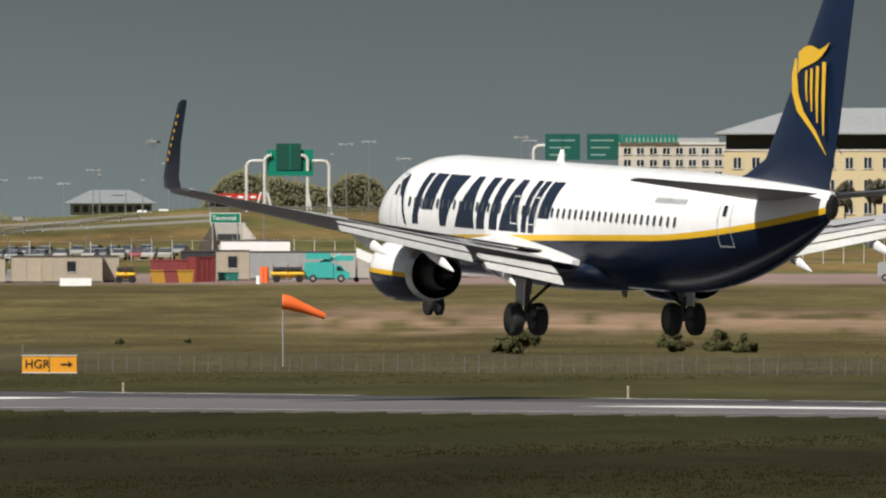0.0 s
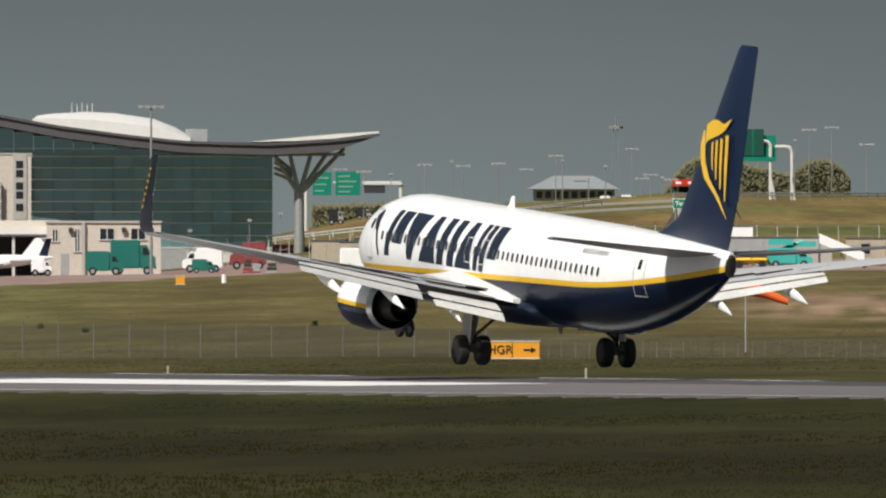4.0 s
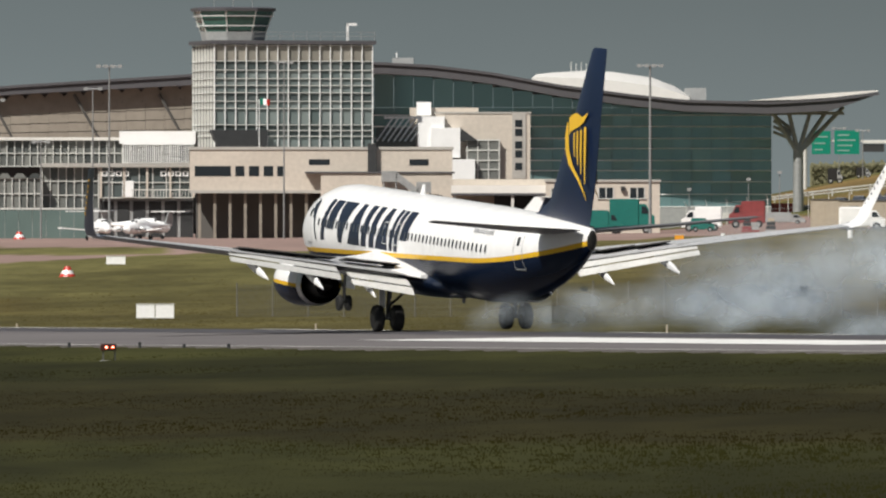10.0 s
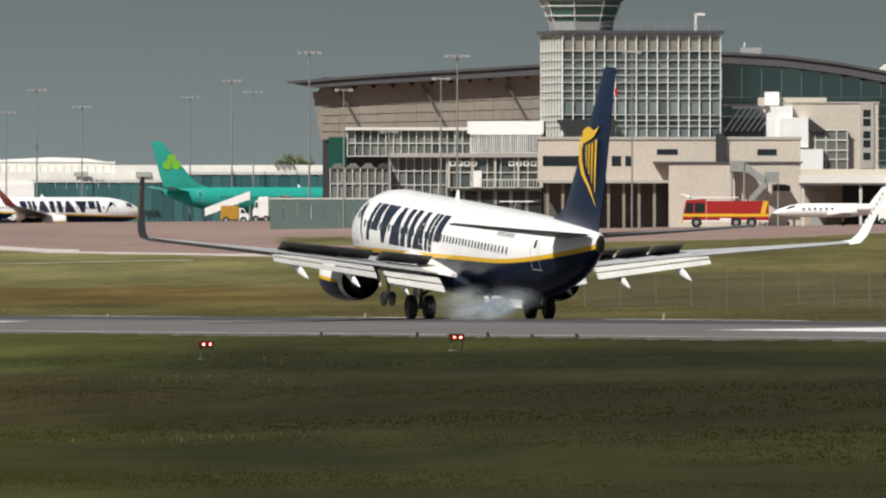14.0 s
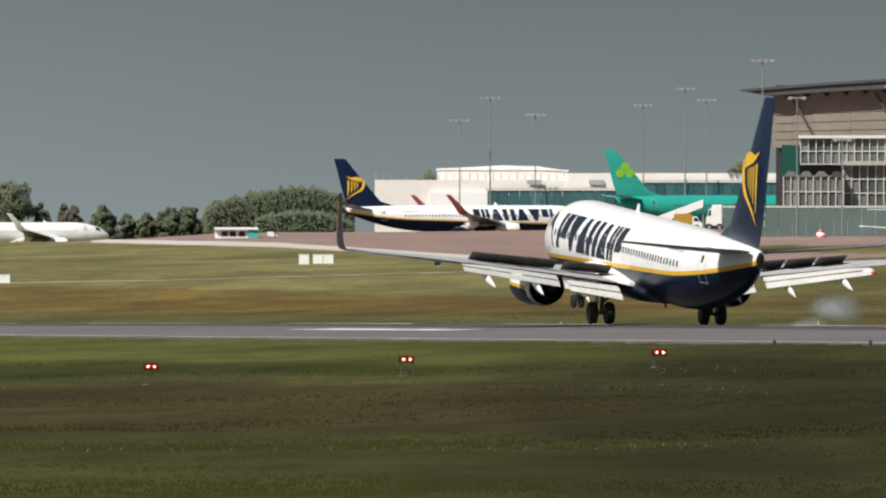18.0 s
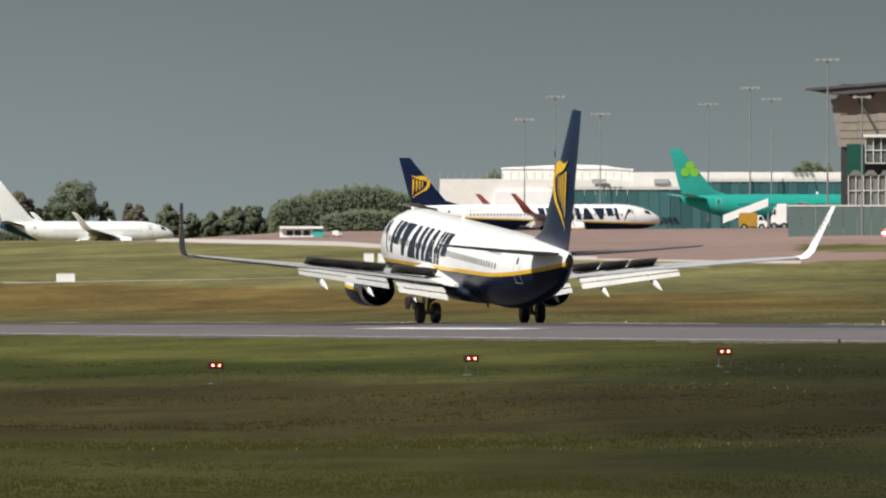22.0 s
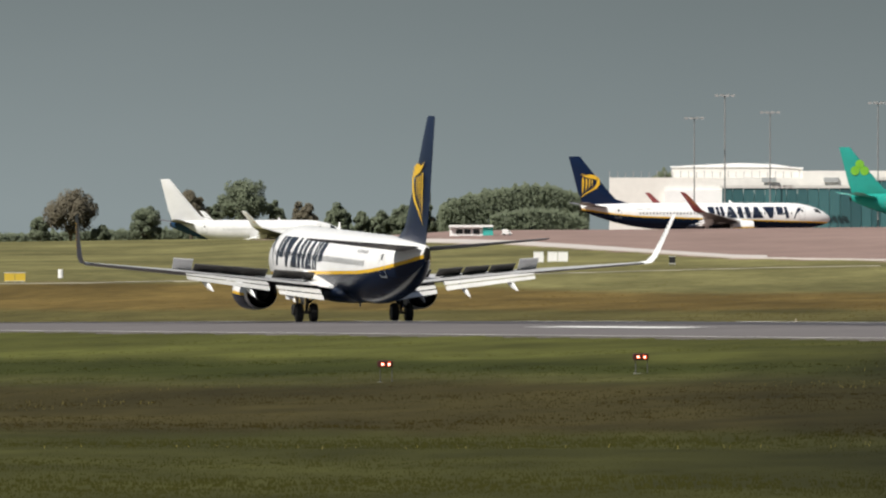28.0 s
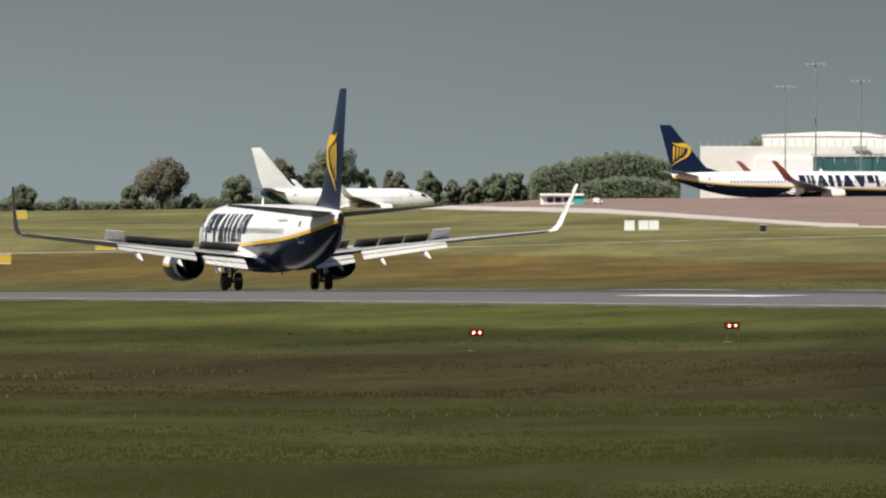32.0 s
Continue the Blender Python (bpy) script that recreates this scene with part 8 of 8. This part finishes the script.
# ---------------------------------------------------------------- tyre smoke in drifting puffs
def smoke_material():
    m = bpy.data.materials.new("tyre_smoke")
    m.use_nodes = True
    n, l = m.node_tree.nodes, m.node_tree.links
    out = n["Material Output"]
    uv, ln = n.new("ShaderNodeUVMap"), n.new("ShaderNodeVectorMath")
    ln.operation = "LENGTH"
    l.new(uv.outputs[0], ln.inputs[0])
    r = n.new("ShaderNodeMapRange")
    r.interpolation_type = "SMOOTHSTEP"
    r.inputs[1].default_value, r.inputs[2].default_value, r.inputs[3].default_value, r.inputs[4].default_value = 0.0, 1.0, 0.72, 0.0
    l.new(ln.outputs["Value"], r.inputs[0])
    co, no, ml = n.new("ShaderNodeTexCoord"), n.new("ShaderNodeTexNoise"), n.new("ShaderNodeMath")
    no.inputs["Scale"].default_value, no.inputs["Detail"].default_value = 0.55, 4
    l.new(co.outputs["Object"], no.inputs["Vector"])
    mr = n.new("ShaderNodeMapRange")
    mr.inputs[1].default_value, mr.inputs[2].default_value = 0.18, 0.74
    l.new(no.outputs[0], mr.inputs[0])
    ml.operation = "MULTIPLY"
    l.new(r.outputs[0], ml.inputs[0]), l.new(mr.outputs[0], ml.inputs[1])
    tr, df, tl, ad, mx = n.new("ShaderNodeBsdfTransparent"), n.new("ShaderNodeBsdfDiffuse"), n.new("ShaderNodeBsdfTranslucent"), n.new("ShaderNodeMixShader"), n.new("ShaderNodeMixShader")
    df.inputs[0].default_value = tl.inputs[0].default_value = (0.74, 0.83, 0.90, 1)
    l.new(df.outputs[0], ad.inputs[1]), l.new(tl.outputs[0], ad.inputs[2])
    l.new(ml.outputs[0], mx.inputs[0]), l.new(tr.outputs[0], mx.inputs[1]), l.new(ad.outputs[0], mx.inputs[2])
    l.new(mx.outputs[0], out.inputs[0])
    return m


M["smoke"] = smoke_material()
PUFFS = []


def puff(size, y, x, rise, start, end, drift=(0.5, 0.0), seed=0, sheets=7):
    """A clump of thin tilted wisps, which comes up off the tarmac, drifts and sinks away."""
    rnd = random.Random(seed)
    bm = bmn()
    uv = bm.loops.layers.uv.new("wisp")
    for _ in range(sheets):
        c = Vector((rnd.gauss(0, 0.5), rnd.gauss(0, 0.9), rnd.gauss(0, 0.16))) * size
        r = size * rnd.uniform(0.8, 1.25)
        m = Euler((rnd.uniform(1.35, 1.8), rnd.uniform(-0.4, 0.4), -0.28 + rnd.uniform(-0.35, 0.35))).to_matrix()
        ring = [bm.verts.new(c + m @ Vector((1.45 * r * math.cos(a), 0.60 * r * math.sin(a), 0.04 * r * math.sin(3 * a)))) for a in [i * math.tau / 14 for i in range(14)]]
        mid = bm.verts.new(c)
        for i in range(14):
            f = bm.faces.new((mid, ring[i], ring[(i + 1) % 14]))
            for lp, q in zip(f.loops, ((0, 0), (math.cos(i * math.tau / 14), math.sin(i * math.tau / 14)), (math.cos((i + 1) * math.tau / 14), math.sin((i + 1) * math.tau / 14)))):
                lp[uv].uv = q
    ob = part("tyre_smoke", bm, "smoke", None, "", True)
    tagged(ob, "thin bluish-white puff of tyre smoke over the runway", "smoke", "tyre smoke", "stuff")
    PUFFS.append((ob, Vector((x, y, crown(y))), size, rise, start, end, drift))


rnd_ = random.Random(5)
for i in range(4):
    puff(0.55 + 0.08 * i, 484.4 - 0.7 * i, RUNWAY_X + 5.0 + 0.3 * i, 0.35, 5.5 - 0.03 * i, 8.4, (0.9, -0.8), 80 + i, 6)
for i in range(6):
    y_ = 484 + 5.5 * i
    puff(1.2 + 0.1 * i, y_, RUNWAY_X + 3.1 + 0.3 * (i % 2), 0.6 + 0.3 * (i % 2), max(5.55, 5.35 + (y_ - 484) / 12), 8.9 + 0.4 * i, (0.8, -0.4), i, 3)
for i in range(4):
    y_ = 494 + 8 * i
    puff(1.1 + 0.1 * i, y_, RUNWAY_X - 2.7, 0.3, 6.1 + (y_ - 484) / 12, 8.9 + 0.5 * i, (0.9, -0.3), 20 + i, 2)
for i in range(9):
    y_ = 472 + 4.2 * i
    puff(2.3 + 0.45 * (i % 3), y_, RUNWAY_X + 4 + rnd_.uniform(-1.5, 3), 1.5 + 1.1 * (i % 3), max(6.5, 6.4 + (y_ - 484) / 12), 11.2 + 0.2 * i, (0.7, -1.4), 40 + i, 2)
puff(1.0, 567.4, RUNWAY_X - 2.9, 0.3, 12.1, 14.0, (0.2, 1.6), 61, 6)
puff(0.95, 569.8, RUNWAY_X - 3.2, 0.35, 12.3, 14.6, (0.2, 1.2), 62, 6)
puff(1.3, 600, RUNWAY_X - 1.6, 0.6, 14.9, 17.3, (0.3, 0.5), 63, 3)
puff(1.2, 598, RUNWAY_X - 0.2, 0.6, 15.1, 17.6, (0.3, 1.6), 64, 3)
puff(1.2, 602, RUNWAY_X + 2.2, 0.5, 15.5, 18.2, (0.3, 1.5), 65, 2)

ribbon("apron_edge", "pale", [(u, apron_line(u) - 1) for u in range(1050, 1420, 30)], 9, 0.1, "thin pale kerb strip along the apron's edge", category="pavement")
ribbon("apron_edge", "pale", [(u, apron_line(u) - 3) for u in range(150, 1080, 30)], 34, 0.1, "pale concrete strip along the apron's edge", category="pavement")


# ---------------------------------------------------------------- what moves
# seconds, distance along the runway, height, pitch, roll, wing bend, travel of the wheel struts
FLIGHT = [(0, 407.9, 3.55, 1.95, 0.03, 0.64, 0.40), (1, 421.0, 3.03, 2.25, 0.30, 0.61, 0.39), (2, 433.8, 2.54, 2.58, 0.60, 0.58, 0.38), (2.5, 440.2, 2.30, 2.76, 0.75, 0.56, 0.38),
          (4.5, 465.3, 1.43, 3.51, 1.2, 0.47, 0.38), (5, 471.6, 1.25, 3.64, 1.2, 0.40, 0.36), (6, 483.8, 0.93, 3.84, 1.0, 0.2, 0.27),
          (9, 520.0, 0.74, 3.04, -0.7, 0.17, 0.27), (11, 544.0, 0.64, 2.62, -0.7, 0.09, 0.27), (13, 568.6, 0.23, 2.81, 0.09, -0.2, 0.03), (16, 605.2, -0.06, 3.26, 0.5, -0.13, 0.0),
          (19, 642.8, -0.28, 3.84, 0.6, -0.2, 0.0), (23, 692.2, -0.69, 3.13, 0.09, -0.23, 0.0), (25, 716.1, -0.89, 2.32, 0.0, -0.32, 0.0), (25.5, 722.2, -0.94, 2.12, 0.0, -0.34, 0.0), (28, 752.4, -1.18, 1.38, 0.0, -0.45, 0.0), (32, 800.4, -1.56, 0.02, -0.3, -0.4, 0.0)]


def motions():
    walk(lander, [(t, pose(RUNWAY_X, y, z, p, r)) for t, y, z, p, r, _, _ in FLIGHT])
    for side, wing, base in WINGS:
        walk(wing, [(t, base @ pose(0, 0, 0, 0, -side * math.degrees(b / 16))) for t, *_, b, _ in FLIGHT])
    for g in GEARS:
        walk(g, [(row[0], pose(0, 0, -row[6])) for row in FLIGHT])
    for g in NOSE:
        walk(g, [(0, pose(0, 0, -0.3)), (24, pose(0, 0, -0.3)), (31, pose(0, 0, 0)), (32, pose(0, 0, 0))])
    for ob, p, size, rise, start, end, (dx, dy) in PUFFS:
        low = p + Vector((0, 0, -3.5 * size - 1))
        up = p + Vector((0, 0, 0.22 * size))
        mid = p + Vector((dx * 0.5, dy * 0.5, 0.2 * size + 0.6 * rise))
        far = p + Vector((dx, dy, 0.3 * size + rise))
        rows = [(0, low), (start - 0.3, low), (start + 0.1, up), ((start + end) / 2, mid), (end, far), (end + 1.2, far + Vector((0.3, 0, -rise - 3.8 * size))), (32, low)]
        walk(ob, [(t, pose(q.x, q.y, q.z, 0, 0, 5 * i)) for i, (t, q) in enumerate(rows)])
    for i, flap, base in SPOILERS:
        late = 13.4 if i == 4 else 0.0
        walk(flap, [(0, base), (9.3 + late, base), (10.6 + late, base @ pose(0, 0, 0, -44 if i == 4 else -15)), (16.5 + 0.5 * late, base @ pose(0, 0, 0, -44 if i == 4 else -27)), (32, base @ pose(0, 0, 0, -44 if i == 4 else -27))])


motions()
